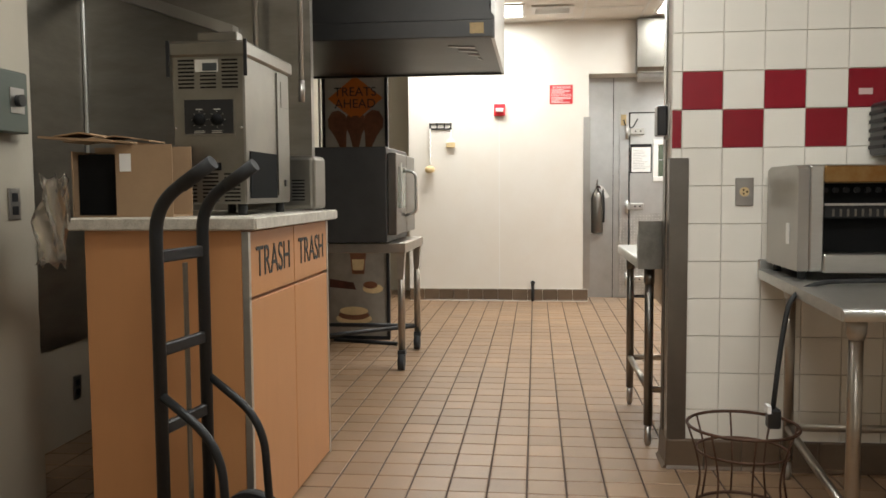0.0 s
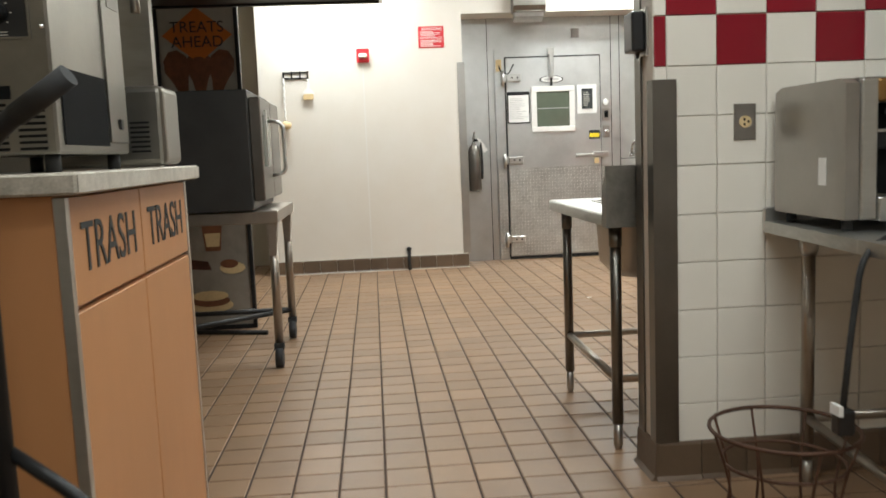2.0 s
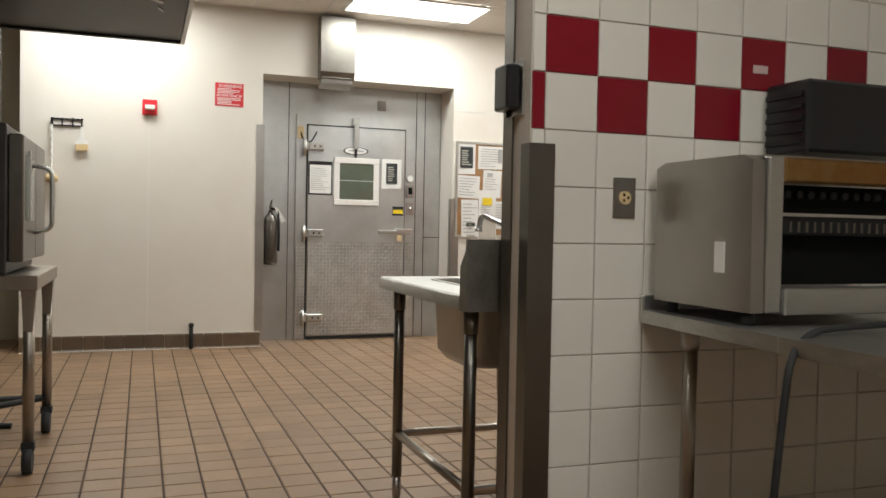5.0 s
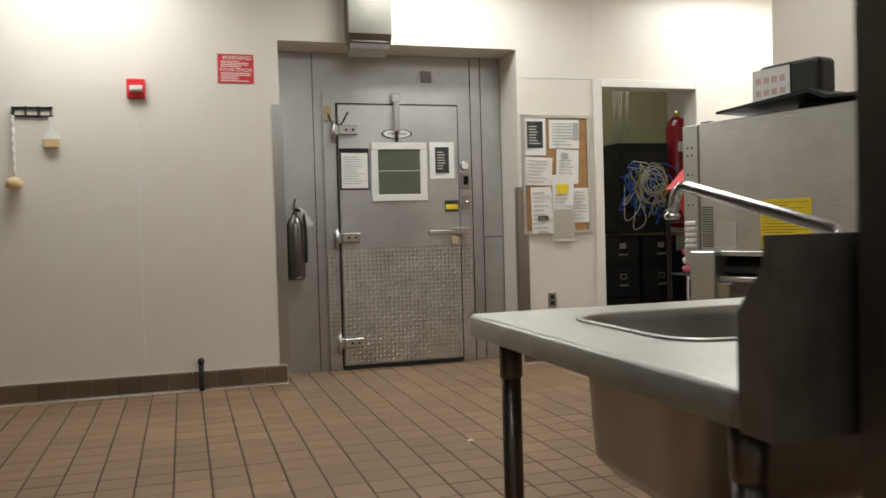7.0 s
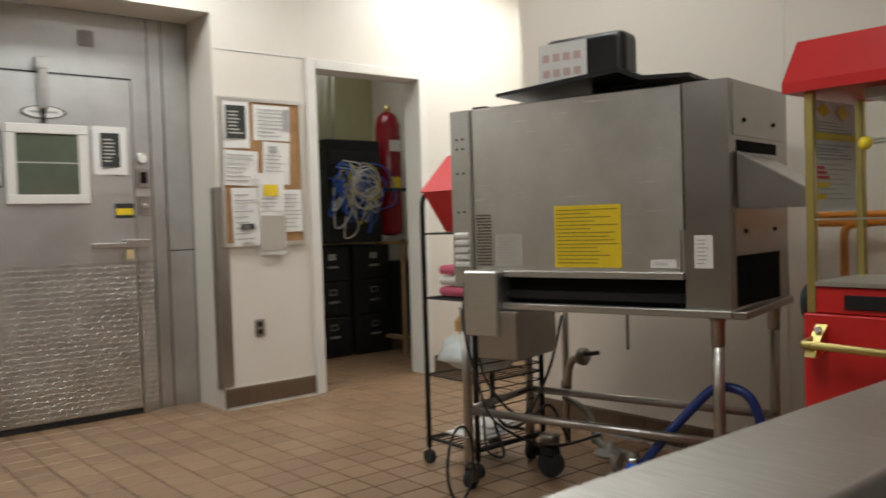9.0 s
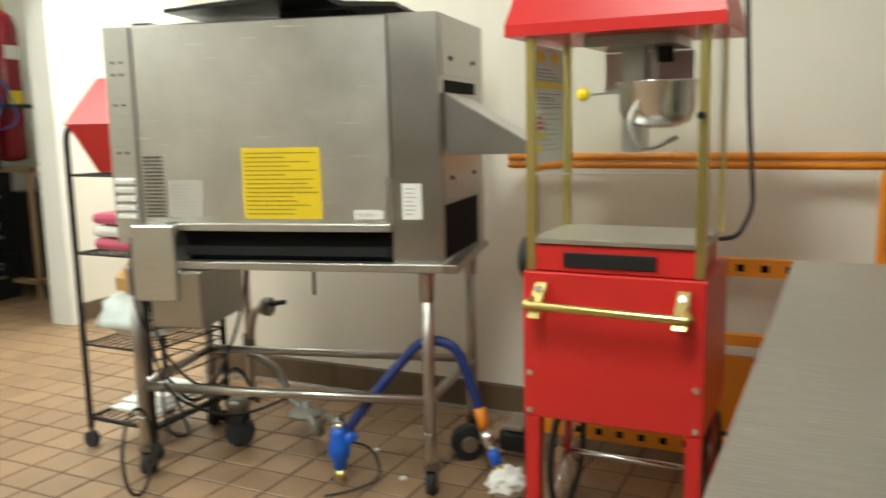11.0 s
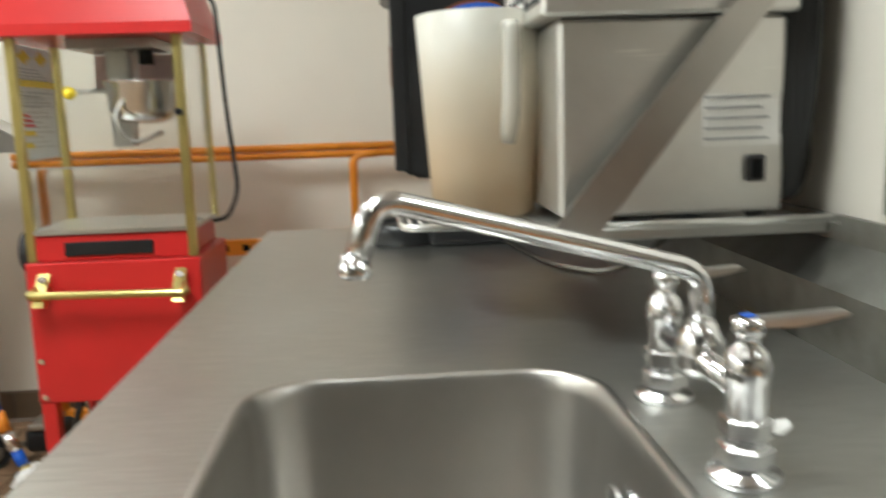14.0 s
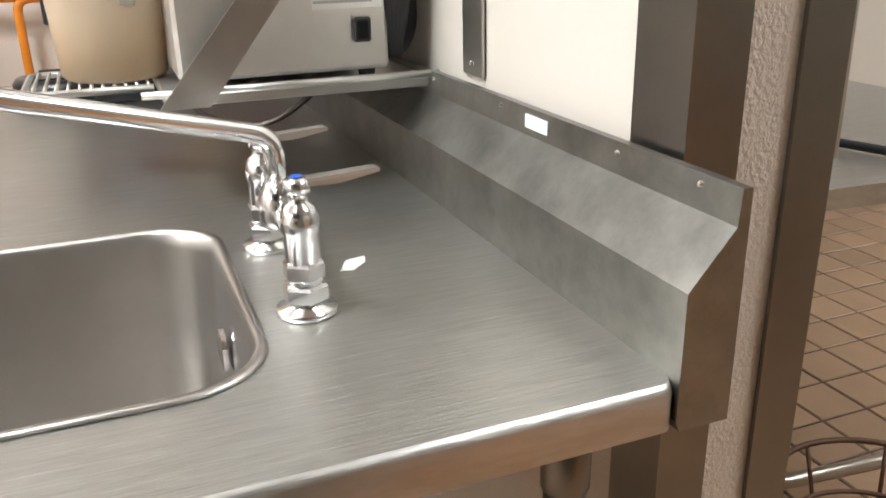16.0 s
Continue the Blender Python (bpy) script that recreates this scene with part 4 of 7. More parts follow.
# faucet
fc = thing("faucet", (1.035, 6.41, TZ), "chrome two-handle deck faucet with a long swing spout", "faucet")
for x in (0.93, 1.14):
    bp = part("body", lathe(bm_(), [(0.033, 0), (0.032, 0.006), (0.017, 0.009), (0.017, 0.014), (0.0185, 0.036), (0.0185, 0.088), (0.0205, 0.09), (0.0205, 0.102), (0.016, 0.115), (0.010, 0.12), (0.010, 0.128), (0.014, 0.13), (0.014, 0.142), (0.004, 0.145)], (x, 6.41, TZ + 0.001), 18), M_chrome, fc)
    for z_, r_ in ((0.013, 0.0245), (0.038, 0.0225)):
        nut = lathe(bm_(), [(r_ * 0.9, 0), (r_, 0.003), (r_, 0.017), (r_ * 0.9, 0.02)], (x, 6.41, TZ + z_), 6)
        for f_ in nut.faces:
            f_.smooth = False
        part("hex_nut", nut, M_chrome, bp)
    prism(b := bm_(), [(6.405, TZ + 0.137), (6.405, TZ + 0.144), (6.326, TZ + 0.148), (6.324, TZ + 0.144), (6.37, TZ + 0.136)], "x", x - 0.011, x + 0.009)
    bmesh.ops.bevel(b, geom=b.edges[:], offset=0.002, segments=2, affect="EDGES")
    part("lever", b, M_ss, bp, "flat tapered chrome lever")
    part("cap", lathe(bm_(), [(0.0065, 0), (0.006, 0.001), (0.001, 0.0015)], (x, 6.41, TZ + 0.146), 12), M_logob if x < 1 else M_redp, bp, "blue index cap" if x < 1 else "red index cap")
part("bridge", tube(bm_(), [(0.93, 6.41, TZ + 0.078), (1.14, 6.41, TZ + 0.078)], 0.013, 10), M_chrome, fc)
part("collar", lathe(bm_(), [(0.02, 0), (0.024, 0.01), (0.024, 0.035), (0.017, 0.045), (0.013, 0.055)], (1.035, 6.41, TZ + 0.062), 14), M_chrome, fc)
sp = part("spout", tube(bm_(), bend([(1.035, 6.41, TZ + 0.11), (1.035, 6.41, TZ + 0.165), (0.952, 6.723, TZ + 0.256), (0.949, 6.739, TZ + 0.20)], 0.03, 8), 0.0108, 12), M_chrome, fc)
part("aerator", lathe(bm_(), [(0.0112, 0.02), (0.0118, 0.012), (0.0142, 0.01), (0.0142, 0.003), (0.012, 0)], (0.949, 6.740, TZ + 0.190), 14), M_chrome, sp)

# steel plate on the wall behind the sink
outlet("blank_plate", 1.235, 1.145, YP1 + 0.005, 180, 0.07, 0.135, "blank steel cover plate screwed to the wall", M_ssd, None)

# wall shelf with brewer and pitcher
ws = thing("wall_shelf", (1.7, 6.3, 1.05), "stainless wire wall shelf hung on diagonal straps above the worktop", "shelf")
b = bm_()
tube(b, bend([(1.50, 6.505, 1.055), (1.50, 6.69, 1.055), (1.72, 6.69, 1.055), (1.72, 6.505, 1.055)], 0.03), 0.006, 8)
part("rim", b, M_ss, ws)
for k in range(11):
    part("wire", tube(bm_(), [(1.50, 6.512 + k * 0.0165, 1.058), (1.72, 6.512 + k * 0.0165, 1.058)], 0.003, 6), M_ss, ws)
part("plate", box(bm_(), 1.362, 1.87, 6.085, 6.50, 1.045, 1.061, 0.003), M_ss, ws)
part("front_rod", tube(bm_(), [(1.355, 6.09, 1.066), (1.355, 6.53, 1.066)], 0.006, 8), M_ss, ws)
for x in (1.345, 1.87):
    part("strap", prism(bm_(), [(6.44, 1.045), (6.51, 1.045), (6.095, 1.545), (6.03 + 0.06, 1.49)], "x", x, x + 0.006), M_ssd, ws, "diagonal steel strap")
br = thing("coffee_brewer", (1.7, 6.3, 1.06), "stainless steel beverage brewer standing on the wall shelf", "brewer")
part("body", box(bm_(), 1.385, 1.70, 6.16, 6.475, 1.075, 1.342, 0.006), M_oven, br)
for x in (1.41, 1.67):
    for y in (6.19, 6.44):
        part("foot", lathe(bm_(), [(0.012, 0), (0.014, 0.012)], (x, y, 1.062), 10), M_rub, br)
part("head", box(bm_(), 1.368, 1.70, 6.15, 6.50, 1.344, 1.425, 0.005), M_oven, br, "brushed steel band with badges")
part("tank", box(bm_(), 1.385, 1.70, 6.16, 6.43, 1.427, 1.95, 0.006), M_oven, br, "upright steel tank housing")
part("funnel", lathe(bm_(), [(0.016, 0), (0.028, 0.02), (0.042, 0.08), (0.048, 0.3), (0.044, 0.34)], (1.535, 6.485, 1.426), 20), M_blackp, br, "black plastic funnel")
bdg = part("badge", box(bm_(), 1.385, 1.49, 6.5005, 6.503, 1.365, 1.408), M_pblack, br, "black badge with pale and amber bars")
for z, x1_, m_ in ((1.396, 1.44, M_orange), (1.384, 1.475, M_pale), (1.372, 1.46, M_pale)):
    part("badge_bar", box(bm_(), 1.40, x1_, 6.5032, 6.504, z, z + 0.007), m_, bdg)
bdg = part("badge", box(bm_(), 1.52, 1.64, 6.5005, 6.503, 1.382, 1.415), M_pblack, br, "black maker badge with pale bars")
for k in range(4):
    part("badge_bar", box(bm_(), 1.532 + k * 0.026, 1.55 + k * 0.026, 6.5032, 6.504, 1.39, 1.408), M_paper, bdg)
ht_ = part("badge", box(bm_(), 1.52, 1.64, 6.5005, 6.503, 1.347, 1.38), M_paper, br, "white badge lettered HOT")
text("lettering", "HOT", 0.038, Matrix.Translation((1.58, 6.504, 1.364)) @ FACE_PY, ht_, M_redsign, 0.0005)
lbp = part("rating_label", box(bm_(), 1.3825, 1.3845, 6.169, 6.276, 1.167, 1.238), M_paper, br, "white printed rating label")
b = bm_()
for k in range(5):
    box(b, 1.3815, 1.3823, 6.185 + 0.01 * (k % 2), 6.275, 1.175 + k * 0.014, 1.179 + k * 0.014)
part("writing", b, M_print, lbp)
swt = part("switch", box(bm_(), 1.3765, 1.3845, 6.189, 6.217, 1.117, 1.154, 0.003), M_blackp, br)
part("rocker", box(bm_(), 1.373, 1.3764, 6.195, 6.211, 1.122, 1.149, 0.002), M_dark, swt)
tb = thing("black_tubing", (1.45, 6.12, 1.06), "coiled black power cord and hose hanging behind the brewer", "cord")
for k in range(5):
    part("loop", tube(bm_(), bend([(1.40 + k * 0.015, 6.10 + k * 0.012, 1.75), (1.39, 6.125 + k * 0.012, 1.2), (1.41, 6.145, 1.085), (1.45, 6.10 + k * 0.01, 1.12), (1.46, 6.1, 1.7)], 0.07), 0.011, 8), M_rub, tb)
pt = thing("pitcher", (1.60, 6.555, 1.06), "frosted plastic pitcher stained brown with a moulded handle", "pitcher")
part("body", lathe(bm_(), [(0.002, 0.0), (0.074, 0.0), (0.0815, 0.006), (0.0865, 0.08), (0.0945, 0.2), (0.101, 0.31), (0.098, 0.312), (0.091, 0.2), (0.083, 0.08), (0.078, 0.01), (0.002, 0.008)], (1.60, 6.555, 1.062), 36, False), M_pitch, pt)
part("handle", tube(bm_(), bend([(1.508, 6.521, 1.352), (1.503, 6.519, 1.335), (1.508, 6.521, 1.22), (1.523, 6.527, 1.18)], 0.02), 0.014, 10), M_phandle, pt, "pale moulded handle")

# beverage dispenser
bd = local_thing("cappuccino_dispenser", Matrix.Translation((2.29, 6.59, TZ)), "black hot drink dispenser with printed coffee cup panels on the worktop", "dispenser")
part("base", box(bm_(), 0.0, 0.32, -0.5, 0.02, 0.0, 0.045, 0.01, 2), M_blackp, bd)
lathe(b := bm_(), [(0.001, 0.0), (0.115, 0.0), (0.12, 0.01), (0.12, 0.045), (0.11, 0.058), (0.09, 0.06), (0.001, 0.052)], (0.13, 0.08, 0), 28)
tray = part("drip_tray", b, M_blackp, bd, "rounded glossy black drip tray")
for k in range(7):
    part("slot_bar", box(bm_(), 0.05 + k * 0.023, 0.062 + k * 0.023, 0.02, 0.14, 0.0605, 0.066), M_black, tray)
part("column", box(bm_(), 0.02, 0.32, -0.5, -0.06, 0.046, 0.168, 0.012), M_blackp, bd)
part("bean_panel", box(bm_(), 0.014, 0.0195, -0.48, -0.07, 0.05, 0.165), M_bean, bd, "printed coffee bean panel")
part("bracket", box(bm_(), 0.05, 0.09, -0.06, -0.03, 0.08, 0.168, 0.004), M_ss, bd)
prism(b := bm_(), [(-0.5, 0.17), (0.055, 0.17), (0.085, 0.20), (0.085, 0.645), (0.07, 0.667), (-0.5, 0.675)], "x", 0.0, 0.34)
bmesh.ops.bevel(b, geom=b.edges[:], offset=0.012, segments=2, affect="EDGES")
part("hopper_housing", b, M_blackp, bd)
prism(b := bm_(), [(-0.012, -0.5), (-0.012, 0.075), (0.02, 0.118), (0.32, 0.118), (0.352, 0.075), (0.352, -0.5)], "z", 0.612, 0.672)
bmesh.ops.bevel(b, geom=b.edges[:], offset=0.008, segments=2, affect="EDGES")
part("lid", b, M_blackp, bd, "rounded black plastic lid")
part("front_edge", box(bm_(), -0.008, 0.012, 0.06, 0.098, 0.19, 0.61, 0.006, 2), M_blackp, bd)
part("side_print", prism(bm_(), [(-0.50, 0.175), (-0.02, 0.175), (-0.04, 0.235), (-0.14, 0.20), (-0.26, 0.27), (-0.50, 0.25)], "x", -0.0012, 0.001), M_bean, bd, "printed coffee beans")
part("tan_print", prism(bm_(), [(-0.30, 0.178), (-0.18, 0.178), (-0.13, 0.225), (-0.20, 0.26), (-0.33, 0.24)], "x", -0.0026, -0.0014), M_cream, bd)
fp = part("front_panel", box(bm_(), 0.02, 0.32, 0.086, 0.091, 0.25, 0.60), M_bean, bd, "front panel printed with cup and beans")
lathe(b := bm_(), [(0.001, 0), (0.07, 0), (0.07, 0.002), (0.001, 0.002)], (0, 0, 0), 24)
b.transform(Matrix.Translation((0.15, 0.094, 0.44)) @ Matrix.Rotation(radians(-90), 4, "X") @ Matrix.Diagonal((1, 1, 1, 1)))
cpf = part("cup_print", b, M_cup, fp)
lathe(b := bm_(), [(0.001, 0), (0.052, 0), (0.052, 0.002), (0.001, 0.002)], (0, 0, 0), 24)
b.transform(Matrix.Translation((0.155, 0.0965, 0.447)) @ Matrix.Rotation(radians(-90), 4, "X"))
part("coffee_print", b, M_coffee, cpf)
for z0_, z1_, m_ in ((0.50, 0.575, M_logob), (0.325, 0.34, M_logob)):
    part("band", box(bm_(), 0.05, 0.27, 0.0915, 0.0935, z0_, z1_), m_, fp)
for k in range(5):
    part("band_bar", box(bm_(), 0.06 + k * 0.041, 0.09 + k * 0.041, 0.0937, 0.0948, 0.515, 0.56), M_paper, fp)
part("tan_print", prism(bm_(), [(0.03, 0.26), (0.12, 0.26), (0.10, 0.37), (0.03, 0.39)], "y", 0.0915, 0.0932), M_cream, fp)
def disc(cx, cz, rx, rz, m_, x, nm, par, tilt=0):
    lathe(b := bm_(), [(0.001, 0), (1, 0), (1, 0.002), (0.001, 0.002)], (0, 0, 0), 32)
    b.transform(Matrix.Translation((x, cx, cz)) @ Matrix.Rotation(radians(tilt), 4, "X") @ Matrix(((0, 0, -1, 0), (-rx, 0, 0, 0), (0, rz, 0, 0), (0, 0, 0, 1))))
    return part(nm, b, m_, par)
lg = disc(-0.112, 0.498, 0.122, 0.09, M_coffee, -0.0012, "logo_ring", bd)
disc(-0.113, 0.498, 0.116, 0.084, M_logob, -0.0036, "logo_field", lg)
out_ = [(-0.112 + 0.100 * math.cos(a), 0.498 + 0.072 * math.sin(a)) for a in (0.9 + 0.25 * k for k in range(19))]
inn_ = [(-0.100 + 0.072 * math.cos(a), 0.500 + 0.056 * math.sin(a)) for a in (0.9 + 0.25 * k for k in range(18, -1, -1))]
prism(b := bm_(), [(-0.224 - y_, z_) for y_, z_ in out_ + inn_], "x", -0.0078, -0.0062)
part("logo_stroke", b, M_cup, lg, "white crescent stroke")
for k in range(3):
    part("logo_bar", box(bm_(), -0.003, -0.0012, -0.30 - k * 0.045, -0.268 - k * 0.045, 0.515, 0.575, 0.0005), M_cup, bd)
cp = disc(-0.155, 0.335, 0.125, 0.082, M_cup, -0.0035, "cup_print", bd, -14)
disc(-0.165, 0.335, 0.092, 0.056, M_coffee, -0.006, "coffee_print", cp, -14)
part("cord", tube(bm_(), bend([(0.12, 0.0, 0.67), (0.08, -0.02, 0.70), (0.0, -0.12, 0.71), (-0.03, -0.16, 0.66), (-0.03, -0.175, 0.52)], 0.06), 0.007, 8), M_rub, bd)
sc = thing("loose_cord", (1.8, 6.4, TZ), "grey power cord lying on the worktop", "cord")
part("cord", tube(bm_(), bend([(2.3, 6.42, TZ + 0.008), (1.95, 6.38, TZ + 0.008), (1.8, 6.28, TZ + 0.008), (1.78, 6.16, TZ + 0.10)], 0.1), 0.006, 8), M_guard, sc)

# ================= popcorn machine =================
px0, px1, py0, py1 = 2.68, 3.04, 7.26, 7.755
pc = thing("popcorn_cart", (2.86, 7.5, 0), "red popcorn machine with glass cabinet on a wheeled cart", "popcorn machine")
part("cart_body", box(bm_(), px0, px1 + 0.04, py0, py1, 0.42, 0.838, 0.004), M_red, pc, "red enamelled cart box")
part("drawer_front", box(bm_(), px0 + 0.012, px1, py0 + 0.025, py1 - 0.025, 0.84, 0.915, 0.003), M_red, pc)
part("latch_plate", box(bm_(), px0 + 0.004, px0 + 0.0115, 7.39, 7.64, 0.855, 0.895, 0.002), M_black, pc)
hd = part("push_bar", tube(bm_(), bend([(px0 - 0.005, py1 - 0.055, 0.775), (px0 - 0.07, py1 - 0.03, 0.758), (px0 - 0.07, py0 + 0.03, 0.75), (px0 - 0.005, py0 + 0.055, 0.78)], 0.012, 3), 0.012, 10), M_gold, pc, "brass push bar")
for y in (py1 - 0.055, py0 + 0.055):
    part("bracket", prism(bm_(), [(px0 - 0.078, 0.725), (px0 - 0.058, 0.76), (px0 - 0.001, 0.81), (px0 - 0.001, 0.745), (px0 - 0.06, 0.72)], "y", y - 0.016, y + 0.016), M_gold, hd)
    part("bolt", tube(bm_(), [(px0 - 0.02, y, 0.79), (px0 - 0.028, y, 0.797)], 0.011, 8), M_chrome, hd)
for y in (py0 + 0.02, py1 - 0.02):
    for z in (0.55, 0.44):
        part("rivet", tube(bm_(), [(px0, y, z), (px0 - 0.006, y, z)], 0.009, 8), M_chrome, pc)
for y in (py0 + 0.025, py1 - 0.025):
    part("leg", prism(bm_(), [(px0 + 0.0, 0.42), (px0 + 0.045, 0.42), (px0 + 0.03, 0.0), (px0 + 0.002, 0.0)], "y", y - 0.02, y + 0.02), M_red, pc)
    wh = part("wheel", tube(bm_(), [(px1 - 0.02 + 0.18 * math.cos(a), y, 0.19 + 0.18 * math.sin(a)) for a in (2 * math.pi * k / 32 for k in range(33))], 0.011, 8, False), M_rub, pc, "spoked cart wheel")
    b = bm_()
    for k in range(10):
        a = math.pi * k / 5
        tube(b, [(px1 - 0.02, y, 0.19), (px1 - 0.02 + 0.175 * math.cos(a), y, 0.19 + 0.175 * math.sin(a))], 0.004, 5)
    part("spokes", b, M_chrome, wh)
    part("rear_leg", tube(bm_(), [(px1 - 0.02, y, 0.42), (px1 - 0.02, y, 0.19)], 0.014, 8), M_red, pc)
part("axle", tube(bm_(), [(px1 - 0.02, py0 + 0.02, 0.19), (px1 - 0.02, py1 - 0.02, 0.19)], 0.01, 8), M_chrome, pc)
gz0, gz1 = 0.918, 1.47
part("cabinet_floor", box(bm_(), px0 + 0.012, px1, py0 + 0.012, py1 - 0.012, 0.917, 0.929), M_ss, pc, "stainless cabinet floor")
for x, y in ((px0 + 0.008, py0 + 0.008), (px0 + 0.008, py1 - 0.033), (px1 - 0.03, py0 + 0.008), (px1 - 0.03, py1 - 0.033)):
    part("corner_post", box(bm_(), x, x + 0.025, y, y + 0.025, 0.84 if x < 2.8 else 0.917, gz1, 0.002), M_gold, pc, "brass corner post")
for nm, q in (("glass_side", (px0 + 0.034, px1 - 0.032, py0 + 0.012, py0 + 0.016)), ("glass_side", (px0 + 0.034, px1 - 0.032, py1 - 0.016, py1 - 0.012)), ("glass_back", (px1 - 0.012, px1 - 0.008, py0 + 0.034, py1 - 0.034)), ("glass_front", (px0 + 0.012, px0 + 0.016, py0 + 0.034, py1 - 0.034))):
    g = part(nm, box(bm_(), *q, 0.93, gz1), M_glass, pc, "clear glass pane")
    g.visible_shadow = False
part("glass_edge", box(bm_(), px0 + 0.008, px0 + 0.018, py0 + 0.034, py1 - 0.034, 1.105, 1.110), M_ss, pc)
part("front_sill", box(bm_(), px0 + 0.003, px0 + 0.012, py0 + 0.034, py1 - 0.034, 0.918, 0.93), M_ss, pc)
b = bm_()
A = [b.verts.new(p) for p in ((px0 - 0.035, py0 - 0.035, gz1), (px1 + 0.035, py0 - 0.035, gz1), (px1 + 0.035, py1 + 0.035, gz1), (px0 - 0.035, py1 + 0.035, gz1))]
A2 = [b.verts.new((v.co.x, v.co.y, gz1 + 0.03)) for v in A]
C = [b.verts.new(p) for p in ((px0 - 0.01, py0 + 0.0, gz1 + 0.145), (px1 - 0.0, py0 + 0.0, gz1 + 0.145), (px1 - 0.0, py1 - 0.0, gz1 + 0.145), (px0 - 0.01, py1 - 0.0, gz1 + 0.145))]
for P, Q in ((A, A2), (A2, C)):
    for i in range(4):
        b.faces.new((P[i], P[(i + 1) % 4], Q[(i + 1) % 4], Q[i]))
b.faces.new(A[::-1])
b.faces.new(C)
bmesh.ops.recalc_face_normals(b, faces=b.faces[:])
part("canopy", b, M_red, pc, "sloped red roof")
kx, ky = 2.86, 7.46
part("kettle", lathe(bm_(), [(0.002, 0), (0.05, 0.0), (0.088, 0.015), (0.102, 0.045), (0.106, 0.115), (0.112, 0.12), (0.112, 0.125), (0.002, 0.123)], (kx, ky - 0.03, 1.225), 28), M_chrome, pc, "steel popping kettle")
part("hanger", box(box(bm_(), kx - 0.03, kx + 0.03, ky + 0.0, ky + 0.06, 1.16, 1.46), kx - 0.12, kx + 0.12, ky - 0.1, ky + 0.14, 1.44, 1.468), M_ssd, pc)
part("conduit", tube(bm_(), bend([(kx - 0.04, ky - 0.03, 1.46), (kx - 0.06, ky - 0.04, 1.35), (kx - 0.125, ky + 0.03, 1.25), (kx - 0.125, ky - 0.02, 1.16), (kx - 0.08, ky - 0.1, 1.2)], 0.05), 0.0062, 10), M_ssd, pc, "flexible steel conduit")
lv = part("lever", tube(bm_(), [(kx - 0.05, ky + 0.05, 1.325), (kx - 0.09, ky + 0.13, 1.32)], 0.007, 8), M_ss, pc)
part("lever_knob", ball(bm_(), (kx - 0.095, ky + 0.15, 1.318), 0.019), M_yellow, lv, "round yellow knob")
part("warming_lamp", tube(bm_(), [(kx, ky - 0.05, 1.46), (kx, ky - 0.05, 1.40)], 0.022, 10), M_dark, pc)
# Pink colour stands for the reflection on the glossy back panel.
part("inner_plate", box(bm_(), px1 - 0.025, px1 - 0.02, py0 + 0.1, py1 - 0.14, 1.33, 1.44), M_ppink, pc)
part("side_knob", tube(bm_(), [(px0 + 0.005, py0 + 0.025, 1.255), (px0 - 0.01, py0 + 0.025, 1.255)], 0.01, 10), M_blackp, pc)
lb2 = part("instruction_label", box(bm_(), px0 + 0.04, px0 + 0.31, py1 - 0.0195, py1 - 0.0175, 1.13, 1.455), M_paper, pc, "long white instruction label with yellow and red marks")
b = bm_()
for k in range(11):
    box(b, px0 + 0.07, px0 + 0.27 - 0.04 * (k % 3), py1 - 0.0208, py1 - 0.0197, 1.165 + k * 0.0145, 1.168 + k * 0.0145)
part("writing", b, M_pale, lb2)
part("marks", box(box(box(bm_(), px0 + 0.045, px0 + 0.305, py1 - 0.022, py1 - 0.021, 1.34, 1.36), px0 + 0.05, px0 + 0.13, py1 - 0.022, py1 - 0.021, 1.20, 1.215), px0 + 0.05, px0 + 0.11, py1 - 0.022, py1 - 0.021, 1.165, 1.18), M_yellow, lb2)
for dx_ in (0.10, 0.22):
    part("warning_mark", prism(bm_(), [(px0 + dx_ - 0.045, 1.425), (px0 + dx_, 1.403), (px0 + dx_ + 0.045, 1.425), (px0 + dx_, 1.447)], "y", py1 - 0.022, py1 - 0.021), M_yellow, lb2)
for k in range(3):
    part("red_mark", box(bm_(), px0 + 0.05, px0 + 0.13 - 0.015 * k, py1 - 0.0225, py1 - 0.0212, 1.226 + k * 0.014, 1.234 + k * 0.014), M_redsign, lb2)
b = bm_()
for k in range(12):
    if k not in (5, 6):
        box(b, px0 + 0.06, px0 + 0.28 - 0.03 * (k % 4), py1 - 0.0208, py1 - 0.0197, 1.285 + k * 0.0095, 1.288 + k * 0.0095)
part("writing", b, M_print, lb2)
part("cord", tube(bm_(), bend([(px1 - 0.06, py0 - 0.0, gz1 + 0.148), (px1 - 0.1, py0 - 0.045, gz1 + 0.12), (px1 - 0.1, py0 - 0.06, 1.25), (px1 - 0.1, py0 - 0.08, 1.0), (px1 - 0.1, py0 - 0.04, 0.92), (px1 - 0.08, py0 + 0.01, 0.91)], 0.08), 0.0065, 8), M_rub, pc, "black power cord")
fn = part("side_wheel", tube(bm_(), [(px0 + 0.1, py1 + 0.001, 0.86), (px0 + 0.1, py1 + 0.03, 0.86)], 0.06, 20), M_rub, pc)

# ================= conveyor oven on stand =================
OL, OD = 1.145, 0.56
ov = local_thing("conveyor_oven", Matrix.Translation((2.618, 9.225, 0)) @ Matrix.Rotation(math.atan2(8.114 - 9.225, 2.895 - 2.618), 4, "Z"), "stainless steel conveyor oven on an open stand with casters", "oven")
